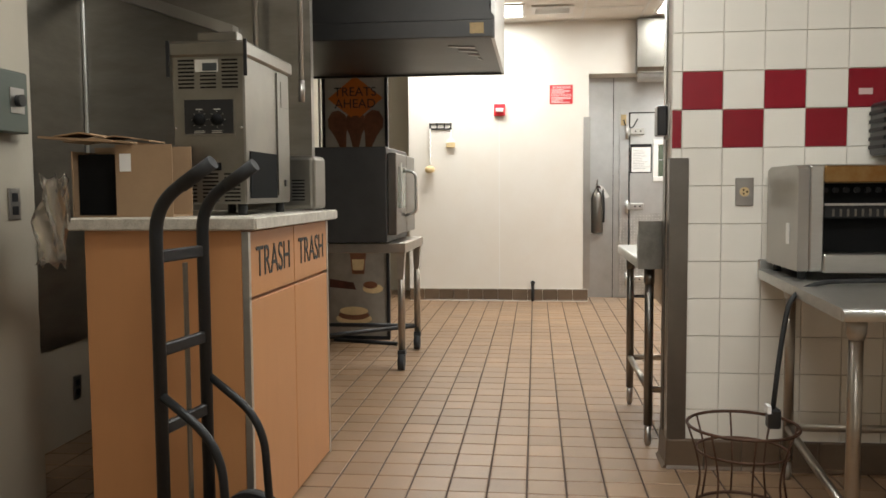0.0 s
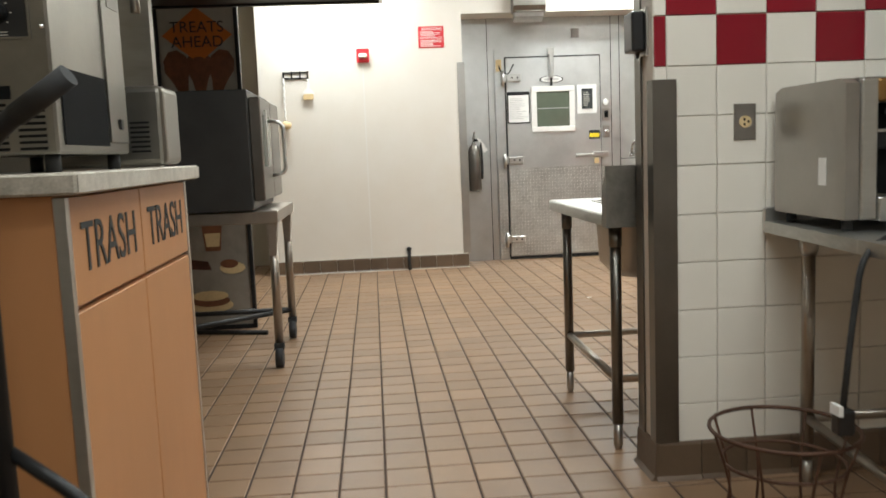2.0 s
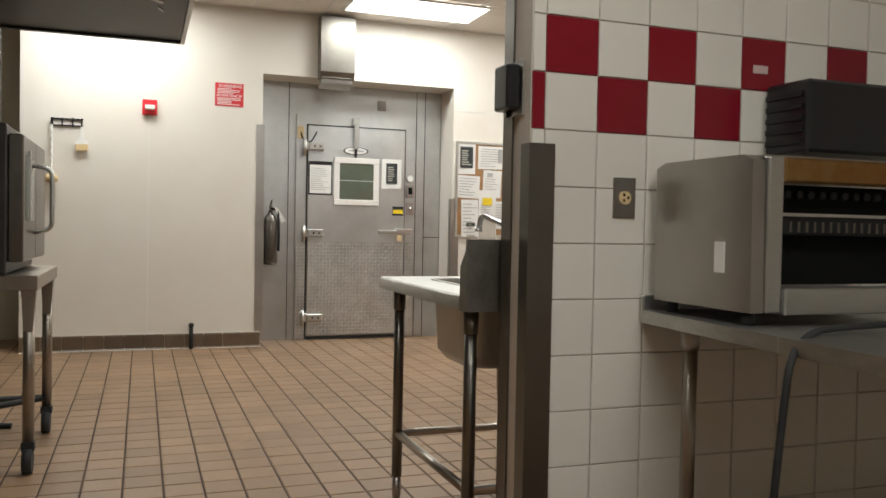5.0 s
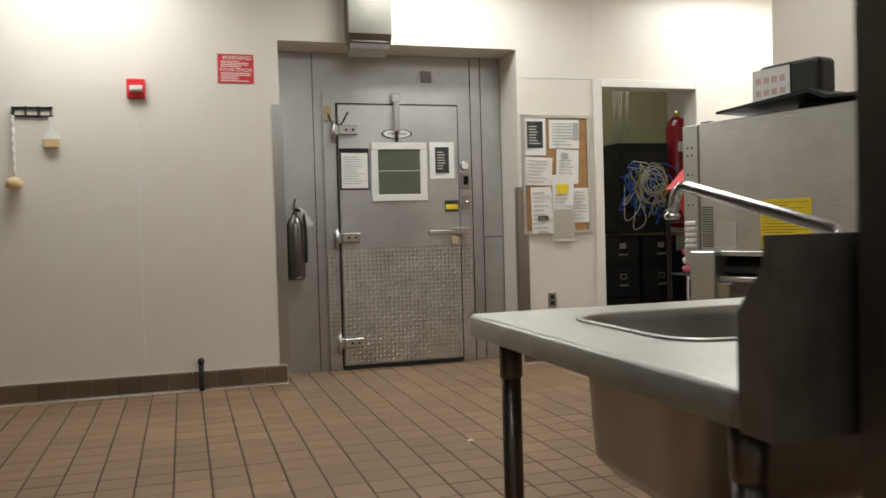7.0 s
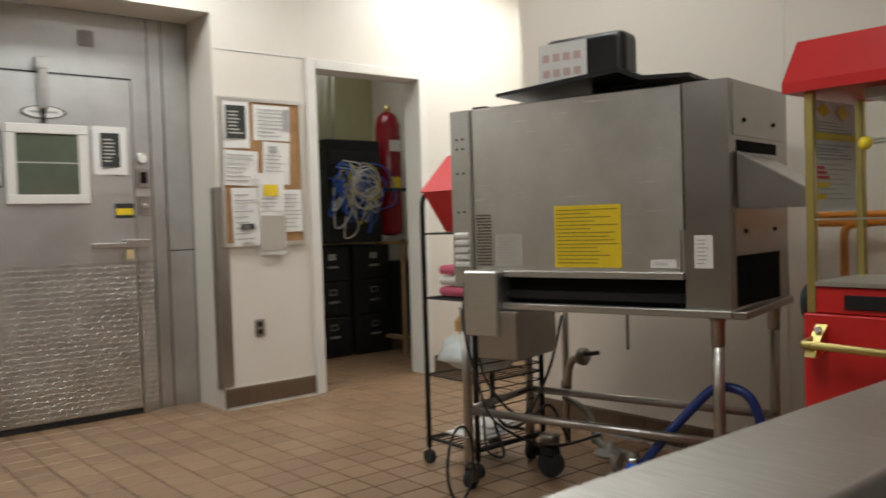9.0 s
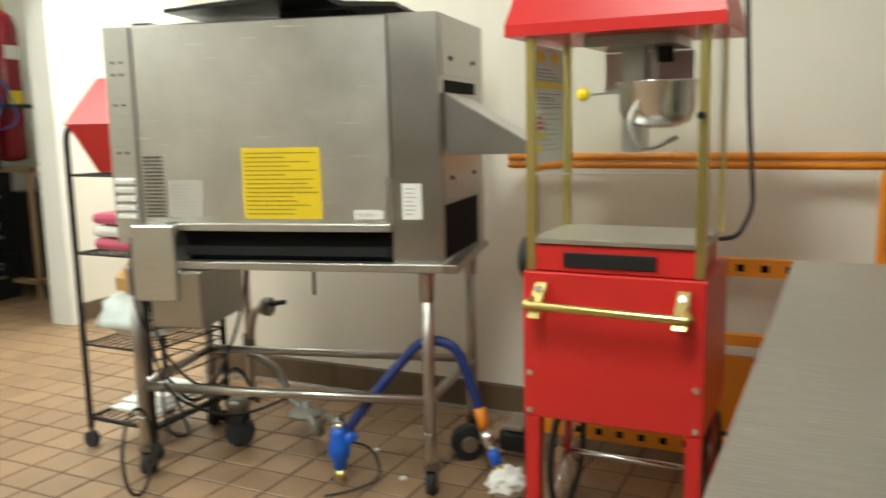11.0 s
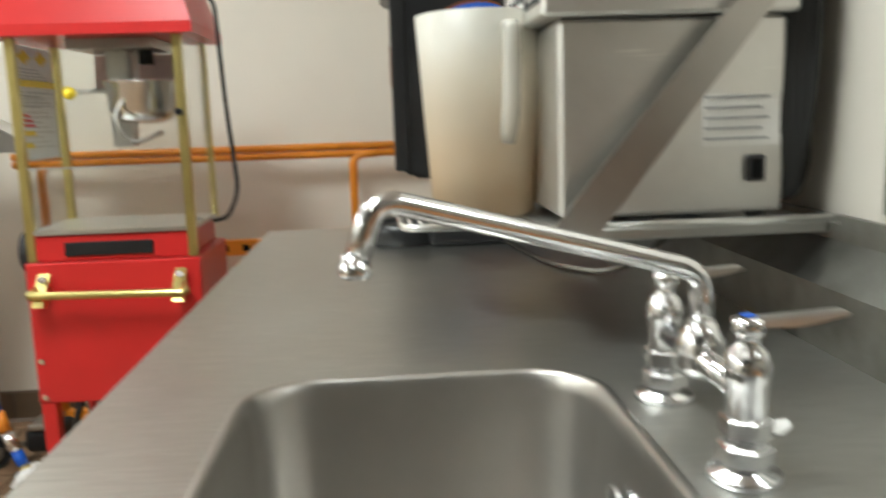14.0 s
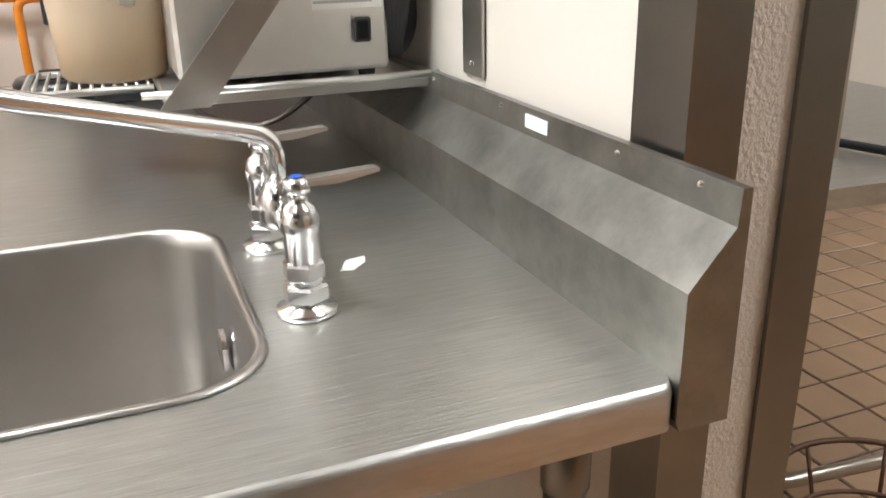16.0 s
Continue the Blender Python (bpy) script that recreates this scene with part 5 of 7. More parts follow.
# local: x along the front from left to right, y into the oven (away from the aisle), z up
part("housing", box(bm_(), 0.10, 0.985, 0.0, OD, 0.92, 1.59, 0.004), M_oven, ov, "brushed steel housing")
part("end_panel", prism(bm_(), [(0.987, 0.0), (OL, 0.0), (OL + 0.05, OD), (0.987, OD)], "z", 0.803, 1.59), M_ssd, ov, "brushed steel end panel")
part("left_panel", box(bm_(), 0.0, 0.098, -0.012, OD, 0.86, 1.588, 0.004), M_ss, ov)
part("seam", box(box(bm_(), 0.9855, 0.9885, -0.0015, -0.0004, 1.08, 1.585), 0.972, 0.975, -0.0015, -0.0004, 0.80, 1.08), M_dark, ov)
# Solid near-black block in place of the shaded tunnel.
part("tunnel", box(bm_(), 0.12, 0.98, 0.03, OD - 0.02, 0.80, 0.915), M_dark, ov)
part("rail_upper", box(bm_(), 0.19, 0.985, -0.02, 0.012, 0.905, 0.93, 0.003), M_ss, ov)
part("conveyor", box(bm_(), 0.16, 0.98, 0.01, 0.029, 0.82, 0.85), M_black, ov)
part("tray_rail", box(bm_(), 0.10, OL + 0.01, -0.03, 0.02, 0.775, 0.802, 0.003), M_ss, ov)
for z in (0.955, 0.985, 1.015, 1.045, 1.075):
    part("louvre", prism(bm_(), [(-0.013, z - 0.011), (-0.03, z - 0.007), (-0.03, z + 0.004), (-0.013, z + 0.011)], "x", 0.02, 0.088), M_white, ov)
b = bm_()
for i in range(7):
    for j in range(17):
        box(b, 0.115 + i * 0.0105, 0.121 + i * 0.0105, -0.0015, -0.0004, 0.95 + j * 0.0125, 0.957 + j * 0.0125)
part("perforation", b, M_dark, ov)
for z in (1.47, 1.43, 1.33, 1.17):
    part("rivet", tube(tube(bm_(), [(0.035, -0.012, z), (0.035, -0.015, z)], 0.005, 8), [(0.065, -0.012, z), (0.065, -0.015, z)], 0.005, 8), M_dark, ov)
def stick(nm, x0, x1, z0, z1, m_, rows, ink, lab):
    q = part(nm, box(bm_(), x0, x1, -0.0022, -0.0006, z0, z1), m_, ov, lab)
    b = bm_()
    bars(b, x0 + 0.01, x1 - 0.01, z0 + 0.01, z1 - 0.01, rows, lambda a, c, d, f_: box(b, a, c, -0.0034, -0.0024, d, f_), rows, 0.24)
    part("writing", b, ink, q)
stick("notice_label", 0.475, 0.75, 0.945, 1.18, M_yellow, 15, M_ydk, "large yellow notice label with fine print")
stick("spec_label", 0.205, 0.33, 0.95, 1.075, M_pale, 9, M_print, "pale specification label")
stick("small_label", 0.86, 0.955, 0.945, 0.975, M_paper, 3, M_print, "small white label")
stick("barcode_label", 1.02, 1.085, 0.945, 1.06, M_paper, 7, M_print, "torn white barcode sticker")
part("control_box", box(bm_(), 0.09, 0.25, -0.075, 0.08, 0.67, 0.93, 0.006), M_ss, ov, "small steel control box")
part("motor_box", box(bm_(), 0.14, 0.33, -0.06, 0.26, 0.575, 0.772, 0.006), M_ssd, ov, "square steel motor box")
# sheet metal exit chute: two cheeks and a sloped plate
chp = part("chute", prism(bm_(), [(OL + 0.012, 1.345), (OL + 0.31, 1.165), (OL + 0.31, 1.16), (OL + 0.012, 1.339)], "y", 0.05, 0.42), M_ss, ov, "sloped sheet metal exit chute")
for y in (0.05, 0.416):
    part("cheek", prism(bm_(), [(OL + 0.012, 1.338), (OL + 0.31, 1.159), (OL + 0.30, 1.148), (OL + 0.012, 1.148)], "y", y, y + 0.004), M_ssd, chp)
def end_plate(nm, y0, y1, z0, z1, m_, d=0.004, lab=""):
    """A flat piece on the oven's slanting end."""
    k_ = 0.05 / OD
    return part(nm, prism(bm_(), [(OL + y0 * k_ + 0.0005, y0), (OL + y0 * k_ + d, y0), (OL + y1 * k_ + d, y1), (OL + y1 * k_ + 0.0005, y1)], "z", z0, z1), m_, ov, lab)
# Near-black plates put the shade of the oven's end openings into colour.
end_plate("exit_slot", 0.06, 0.44, 1.345, 1.385, M_dark, 0.0025)
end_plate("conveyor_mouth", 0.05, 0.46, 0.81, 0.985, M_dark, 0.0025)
end_plate("side_plate", 0.03, OD - 0.02, 1.40, 1.575, M_ssd, 0.005)
end_plate("side_plate", 0.03, OD - 0.02, 0.99, 1.14, M_ssd, 0.005)
for y in (0.12, 0.40):
    for z in (1.455, 1.07):
        part("bolt", ball(bm_(), (OL + 0.006 + y * 0.05 / OD, y, z), 0.008, 8), M_dark, ov)
part("side_lip", box(bm_(), OL + 0.011, OL + 0.06, -0.03, OD + 0.03, 0.775, 0.802, 0.003), M_ssd, ov)
for x, y in ((0.03, 0.02), (OL - 0.055, 0.02), (0.03, OD - 0.03), (OL + 0.0, OD - 0.03)):
    l_ = part("leg", tube(bm_(), [(x, y, 0.11), (x, y, 0.775)], 0.02, 14), M_ssd, ov)
    part("sleeve", lathe(bm_(), [(0.0205, 0), (0.0235, 0.004), (0.024, 0.085), (0.032, 0.1)], (x, y, 0.673), 14), M_ssd, l_)
    part("foot_sleeve", lathe(bm_(), [(0.0215, 0), (0.0225, 0.004), (0.0225, 0.10), (0.0205, 0.106)], (x, y, 0.12), 14), M_pipe, l_)
    fk = part("caster", tube(bm_(), [(x - 0.014, y + 0.01, 0.042), (x + 0.014, y + 0.01, 0.042)], 0.041, 18), M_rub, l_, "black caster wheel")
    part("fork", box(box(box(bm_(), x - 0.022, x + 0.022, y - 0.014, y + 0.028, 0.09, 0.11, 0.003), x - 0.021, x - 0.017, y - 0.008, y + 0.024, 0.03, 0.09), x + 0.017, x + 0.021, y - 0.008, y + 0.024, 0.03, 0.09), M_guard, fk)
for y, x1_ in ((0.02, OL - 0.055), (OD - 0.03, OL)):
    part("stand_rail", tube(bm_(), [(0.03, y, 0.335), (x1_, y, 0.335)], 0.0165, 12), M_ssd, ov)
for x, x1_ in ((0.03, 0.03), (OL - 0.055, OL)):
    part("stand_rail", tube(bm_(), [(x, 0.02, 0.335), (x1_, OD - 0.03, 0.335)], 0.0165, 12), M_ssd, ov)
part("top_flange", box(bm_(), 0.095, 0.16, 0.02, 0.25, 1.5905, 1.60), M_black, ov)
bp = local_thing("baking_tray", Matrix.Translation((2.66, 8.98, 1.592)) @ Matrix.Rotation(math.atan2(8.114 - 9.225, 2.895 - 2.618), 4, "Z"), "dark warped sheet pan lying tilted on the oven top", "tray")
prism(b := bm_(), [(0.0, 0.028), (0.52, 0.06), (0.60, 0.022), (0.78, 0.014), (0.78, 0.026), (0.61, 0.037), (0.52, 0.078), (0.0, 0.040)], "y", -0.02, 0.42)
part("pan", b, M_black, bp)
part("pan_foot", box(bm_(), 0.3, 0.55, 0.22, 0.4, 0.0, 0.045), M_black, bp)
tk = local_thing("black_box", Matrix.Translation((2.80, 8.86, 1.668)) @ Matrix.Rotation(math.atan2(8.114 - 9.225, 2.895 - 2.618), 4, "Z"), "rounded black box with a printed instruction sheet on the oven top", "box")
part("body", box(bm_(), 0.0, 0.34, 0.0, 0.14, -0.01, 0.17, 0.03, 4), M_blackp, tk)
part("printed_sheet", box(bm_(), -0.02, 0.19, -0.008, -0.004, -0.005, 0.15), M_paper, tk, "white picture instruction sheet")
b = bm_()
for i in range(4):
    for j in range(2):
        box(b, 0.0 + i * 0.045, 0.03 + i * 0.045, -0.0095, -0.0083, 0.02 + j * 0.06, 0.05 + j * 0.06)
part("printed_picture", b, M_ppink, tk)
# ================= orange frame by the right wall =================
og = thing("orange_frame", (3.6, 7.3, 0), "orange painted steel equipment frame standing against the wall", "frame")
for z in (1.082, 1.112):
    part("rail", tube(bm_(), [(3.60, 6.3, z), (3.60, 8.15, z)], 0.0145, 10), M_orange, og)
for y in (6.84, 8.05):
    part("upright", tube(bm_(), bend([(3.60, y - 0.10, 1.081), (3.60, y, 1.078), (3.60, y, 0.05)], 0.06), 0.0165, 10), M_orange, og)
part("perforated_beam", box(bm_(), 3.54, 3.58, 6.5, 7.9, 0.70, 0.76), M_orange, og)
part("perforated_beam", box(bm_(), 3.54, 3.58, 6.5, 7.9, 0.45, 0.49), M_orange, og)
part("perforated_beam", box(bm_(), 3.48, 3.52, 6.6, 8.0, 0.05, 0.12), M_orange, og)
part("base_board", box(bm_(), 3.57, 3.60, 6.9, 7.7, 0.12, 0.4), M_orange, og)
for k in range(16):
    for x, z in ((3.538, 0.73), (3.478, 0.085)):
        part("beam_hole", box(bm_(), x - 0.002, x + 0.0015, 6.62 + k * 0.08, 6.645 + k * 0.08, z - 0.012, z + 0.012), M_dark, og)
# gas hose and valve under the oven
gh = thing("gas_hose", (2.9, 8.3, 0), "blue coated gas hose with brass fittings arching to the floor", "hose")
part("hose", tube(bm_(), bend([(2.86, 8.62, 0.17), (2.93, 8.50, 0.35), (3.02, 8.37, 0.52), (3.06, 8.26, 0.5), (3.06, 8.185, 0.3), (3.055, 8.165, 0.24)], 0.12, 8), 0.0175, 12), M_blue, gh, "dark blue coated hose")
part("collar", tube(bm_(), [(3.058, 8.178, 0.285), (3.053, 8.157, 0.215)], 0.0205, 12), M_orange, gh)
part("fitting", tube(bm_(), [(3.053, 8.155, 0.213), (3.046, 8.128, 0.15)], 0.022, 12), M_chrome, gh)
part("fitting", tube(bm_(), [(3.046, 8.128, 0.15), (3.04, 8.106, 0.10)], 0.02, 12), M_bluev, gh)
part("fitting", tube(bm_(), [(3.04, 8.106, 0.10), (3.03, 8.08, 0.04)], 0.019, 12), M_gold, gh)
vb = part("valve", lathe(bm_(), [(0.018, 0), (0.024, 0.01), (0.026, 0.035), (0.038, 0.05), (0.04, 0.085), (0.03, 0.105), (0.03, 0.13), (0.022, 0.15)], (2.86, 8.62, 0.07), 16), M_bluev, gh, "blue shut-off valve")
part("valve_tail", lathe(bm_(), [(0.014, 0), (0.02, 0.006), (0.02, 0.045)], (2.86, 8.62, 0.024), 12), M_gold, vb)
part("valve_branch", tube(bm_(), [(2.86, 8.62, 0.15), (2.885, 8.575, 0.2)], 0.024, 12), M_bluev, vb)
part("valve_top", lathe(bm_(), [(0.02, 0), (0.02, 0.03), (0.01, 0.04)], (2.86, 8.62, 0.2), 12), M_chrome, gh)
part("tether", tube(bm_(), bend([(2.87, 8.60, 0.17), (2.93, 8.53, 0.14), (2.93, 8.49, 0.03), (2.84, 8.55, 0.012), (2.76, 8.62, 0.012)], 0.06), 0.005, 6), M_rub, gh, "thin black tether cord")
gh.matrix_basis = Matrix.Translation((-0.03, -0.13, 0)) @ gh.matrix_basis
gr = thing("gas_regulator", (3.15, 8.86, 0.1), "grey cast gas regulator with pipe elbows under the oven stand", "regulator")
part("diaphragm", lathe(bm_(), [(0.02, 0), (0.03, 0.01), (0.068, 0.018), (0.072, 0.024), (0.068, 0.03), (0.03, 0.045), (0.02, 0.05), (0.02, 0.075)], (3.13, 8.84, 0.10), 20), M_cast, gr, "round cast diaphragm housing")
part("pipe", tube(bm_(), bend([(2.86, 8.5, 0.215), (2.92, 8.60, 0.22), (3.0, 8.70, 0.12), (3.13, 8.84, 0.12), (3.26, 9.02, 0.12), (3.28, 9.08, 0.24), (3.24, 9.2, 0.30)], 0.05), 0.016, 10), M_cast, gr)
for c_ in ((2.88, 8.53, 0.215), (2.99, 8.69, 0.125), (3.26, 9.02, 0.13)):
    part("elbow", ball(bm_(), c_, 0.028, 10), M_cast, gr)
rg = thing("white_rag", (3.0, 7.9, 0), "crumpled white rag over the hose end on the floor", "rag")
b = bm_()
bmesh.ops.create_icosphere(b, subdivisions=3, radius=1.0)
for v in b.verts:
    k_ = 1 + 0.45 * noise.noise(v.co * 2.1) + 0.2 * noise.noise(v.co * 5.3)
    v.co = Vector((3.0 + v.co.x * 0.06 * k_, 7.94 + v.co.y * 0.06 * k_, max(0.002, 0.05 + v.co.z * 0.05 * k_)))
part("rag", b, M_paper, rg)
wm = thing("wheeled_motor", (3.25, 8.05, 0), "small grey and black motor on a rubber wheel by the wall", "motor")
part("body", box(bm_(), 3.22, 3.38, 7.93, 8.06, 0.055, 0.14, 0.02, 3), M_black, wm)
part("cap", box(bm_(), 3.21, 3.36, 7.96, 8.04, 0.141, 0.165, 0.008, 2), M_ssd, wm, "grey metal cap")
part("wheel", tube(bm_(), [(3.215, 8.17, 0.066), (3.255, 8.20, 0.066)], 0.065, 22), M_rub, wm, "black rubber wheel")
part("hub", tube(bm_(), [(3.205, 8.163, 0.066), (3.216, 8.171, 0.066)], 0.03, 14), M_ssd, wm)
part("axle", tube(bm_(), [(3.235, 8.185, 0.066), (3.27, 8.05, 0.08)], 0.012, 8), M_guard, wm)
pv = thing("wall_valve", (3.5, 9.35, 0.3), "steel gas pipe with a round shut-off cock behind the oven stand", "pipe")
part("drop_pipe", tube(bm_(), [(3.47, 9.385, 0.80), (3.47, 9.385, 0.0)], 0.017, 10), M_pipe, pv)
part("branch", tube(bm_(), bend([(3.45, 9.36, 0.30), (3.45, 9.34, 0.42), (3.45, 9.27, 0.455)], 0.05), 0.019, 10), M_pipe, pv)
part("drip_leg", lathe(bm_(), [(0.024, 0), (0.028, 0.01), (0.028, 0.07), (0.022, 0.08)], (3.47, 9.385, 0.24), 12), M_guard, pv)
lathe(b := bm_(), [(0.03, -0.022), (0.042, -0.014), (0.044, 0.014), (0.03, 0.024)], (0, 0, 0), 16)
b.transform(Matrix.Translation((3.45, 9.255, 0.455)) @ Matrix.Rotation(radians(90), 4, "X"))
cok = part("cock", b, M_guard, pv, "round cast shut-off cock")
part("cock_handle", tube(bm_(), [(3.44, 9.23, 0.47), (3.44, 9.15, 0.485)], 0.011, 8), M_black, cok)
part("wall_tube", tube(bm_(), [(3.68, 9.16, 0.72), (3.68, 9.16, 0.47)], 0.008, 8), M_guard, pv)
cc = thing("floor_cables", (2.75, 9.1, 0), "tangle of thin black cords draped over the oven stand", "cable")
for pts_, r_ in (([(2.66, 9.15, 0.86), (2.62, 9.13, 0.80), (2.60, 9.06, 0.5), (2.70, 9.0, 0.34), (2.86, 9.05, 0.30), (2.97, 9.02, 0.5), (3.0, 8.98, 0.72)], 0.006),
                 ([(2.62, 9.17, 0.88), (2.58, 9.15, 0.7), (2.63, 9.06, 0.32), (2.80, 8.98, 0.20), (2.98, 8.97, 0.16), (3.12, 8.88, 0.20)], 0.006),
                 ([(2.70, 9.13, 0.36), (2.74, 9.06, 0.25), (2.85, 9.02, 0.30), (3.02, 9.08, 0.34), (3.1, 9.05, 0.15)], 0.007),
                 ([(2.64, 9.10, 0.34), (2.62, 9.07, 0.18), (2.72, 9.05, 0.14), (2.68, 9.08, 0.30)], 0.006)):
    part("cord", tube(bm_(), bend(pts_, 0.09), r_, 6), M_rub, cc)
for k in range(3):
    part("plug", box(bm_(), 2.60 + 0.02 * k, 2.625 + 0.02 * k, 9.12 - 0.045 * k, 9.15 - 0.045 * k, 0.83 + 0.02 * k, 0.87 + 0.02 * k, 0.006), M_blackp, cc)
part("loop", tube(bm_(), [(2.50 + 0.10 * math.cos(a), 9.09 + 0.12 * math.cos(a) * 0.3, 0.16 + 0.15 * math.sin(a)) for a in (2 * math.pi * k / 24 for k in range(25))], 0.006, 6, False), M_rub, cc)
cw = thing("clamp_caster", (3.0, 9.08, 0), "dark greasy pipe clamp and caster behind the stand leg", "clamp")
part("wheel", tube(bm_(), [(2.985, 9.06, 0.06), (3.02, 9.075, 0.06)], 0.058, 18), M_rub, cw)
part("fork", box(bm_(), 2.97, 3.035, 9.035, 9.10, 0.10, 0.135, 0.006), M_black, cw)
part("clamp", lathe(bm_(), [(0.03, 0), (0.045, 0.01), (0.045, 0.05), (0.03, 0.06)], (3.0, 9.07, 0.137), 14), M_guard, cw)
# wire cart beside the oven
wc = thing("wire_cart", (2.95, 9.5, 0), "black wire utility cart on small casters holding bags and paper", "cart")
CX0, CX1, CY0, CY1 = 2.715, 3.13, 9.28, 9.62
part("handle_frame", tube(bm_(), bend([(CX0, CY1, 0.08), (CX0, CY1, 1.27), (CX0, CY0, 1.27), (CX0, CY0, 0.08)], 0.07), 0.0125, 10), M_black, wc)
part("back_frame", tube(bm_(), bend([(CX1, CY1, 0.08), (CX1, CY1, 1.1), (CX1, CY0, 1.1), (CX1, CY0, 0.08)], 0.07), 0.0125, 10), M_black, wc)
for z in (0.12, 0.42, 0.78, 1.08):
    part("shelf_rim", tube(bm_(), [(CX0, CY0, z), (CX1, CY0, z), (CX1, CY1, z), (CX0, CY1, z), (CX0, CY0, z)], 0.009 if z < .2 else 0.005, 6), M_black, wc)
    for k in range(1, 9):
        part("wire", tube(bm_(), [(CX0, CY0 + (CY1 - CY0) * k / 9, z), (CX1, CY0 + (CY1 - CY0) * k / 9, z)], 0.003, 5), M_black, wc)
for z in (0.30, 0.34, 0.38, 0.46, 0.50, 0.54, 0.58, 0.62):
    part("wire", tube(bm_(), [(CX0, CY0, z), (CX1, CY0, z)], 0.003, 5), M_black, wc)
    part("wire", tube(bm_(), [(CX1, CY0, z), (CX1, CY1, z)], 0.003, 5), M_black, wc)
part("lower_bar", tube(bm_(), [(CX0, CY0, 0.125), (CX1, CY0, 0.125)], 0.012, 8), M_black, wc)
for x, y in ((CX0, CY0), (CX0, CY1), (CX1, CY0), (CX1, CY1)):
    part("caster", tube(tube(bm_(), [(x, y, 0.05), (x, y, 0.1)], 0.008, 8), [(x - 0.014, y, 0.032), (x + 0.014, y, 0.032)], 0.031, 16), M_rub, wc)
bg_ = thing("plastic_bag", (2.95, 9.5, 0.43), "crumpled clear plastic bag with a blue edge on the cart shelf", "bag")
b = bm_()
bmesh.ops.create_icosphere(b, subdivisions=3, radius=1.0)
for v in b.verts:
    nz = noise.noise(v.co * 2.3) * 0.25
    v.co = Vector((2.94 + v.co.x * 0.21 * (1 + nz), 9.47 + v.co.y * 0.19 * (1 + nz), 0.52 + v.co.z * 0.09 * (1 + nz)))
for f_ in b.faces:
    f_.smooth = True
part("bag", b, M_bag, bg_)
part("blue_fold", tube(bm_(), bend([(2.80, 9.30, 0.55), (2.95, 9.29, 0.60), (3.10, 9.34, 0.57), (3.12, 9.5, 0.55)], 0.08), 0.012, 8), M_blue, bg_, "dark blue fold")
cbx = thing("cardboard_flap", (3.05, 9.45, 0.6), "flattened tan cardboard on the cart shelf", "cardboard")
part("sheet", prism(bm_(), [(2.86, 0.61), (3.12, 0.64), (3.12, 0.72), (2.95, 0.73), (2.86, 0.66)], "y", 9.32, 9.58), mat("tan_card", (0.62, 0.36, 0.13), 0.7, var=0.15, scale=8), cbx)
pp = thing("paper_stack", (2.95, 9.5, 0.13), "loose white papers on the lower cart shelf", "paper")
for k in range(3):
    part("sheet", box(bm_(), 2.80 + k * 0.06, 3.02 + k * 0.06, 9.36 + k * 0.03, 9.6, 0.131 + k * 0.012, 0.139 + k * 0.012), M_paper, pp)
rt = thing("red_scoop", (2.95, 9.45, 1.1), "bright red angular plastic scoop bin on the cart top", "bin")
b = bm_()
prism(b, [(CX0 - 0.03, 1.27), (CX0 + 0.14, 1.44), (CX0 + 0.36, 1.47), (CX0 + 0.36, 1.085), (CX0 + 0.10, 1.085), (CX0 + 0.02, 1.20)], "y", 9.33, 9.58)
bmesh.ops.bevel(b, geom=b.edges[:], offset=0.008, segments=1, affect="EDGES")
part("bin", b, M_redp, rt)
part("lip", prism(bm_(), [(CX0 - 0.036, 1.272), (CX0 + 0.138, 1.446), (CX0 + 0.146, 1.442), (CX0 - 0.026, 1.268)], "y", 9.322, 9.588), M_redp, rt)
pkc = thing("folded_cloth", (2.95, 9.45, 0.79), "pink folded cloths on the cart shelf", "cloth")
for k in range(3):
    part("layer", box(bm_(), 2.78, 3.10, 9.31, 9.6, 0.786 + k * 0.05, 0.83 + k * 0.05, 0.018, 2), M_pink if k != 1 else M_paper, pkc)

# ================= cook line, left =================
# upright oven on a stand
co = thing("convection_oven", (-1.25, 8.2, 0), "dark steel convection oven on an open stand with casters", "oven")
X1 = -0.80
part("body", box(bm_(), -1.75, X1 - 0.06, 7.72, 8.62, 0.87, 1.51, 0.006), mat("oven_enamel", (0.06, 0.058, 0.055), 0.45, 0.6, var=0.3, scale=5, rvar=0.12), co, "dark stained steel housing")
dq = part("door", box(bm_(), X1 - 0.06, X1, 7.76, 8.20, 0.92, 1.47, 0.006), M_guard, co, "dark steel oven door")
part("window", box(bm_(), X1 - 0.002, X1 + 0.002, 7.83, 8.13, 1.1, 1.38), M_wglass, dq)
part("handle", tube(bm_(), bend([(X1, 8.16, 1.36), (X1 + 0.075, 8.16, 1.345), (X1 + 0.075, 8.16, 1.06), (X1, 8.16, 1.045)], 0.04), 0.011, 10), M_ss, dq, "bowed steel handle")
dq2 = part("door", box(bm_(), X1 - 0.06, X1, 8.205, 8.60, 0.92, 1.47, 0.006), M_guard, co, "dark steel oven door")
part("latch", box(bm_(), X1, X1 + 0.012, 7.9, 7.94, 1.1, 1.41), M_ss, dq)
part("stand_top", box(bm_(), -1.74, X1 + 0.06, 7.74, 8.62, 0.80, 0.865, 0.004), M_pipe, co)
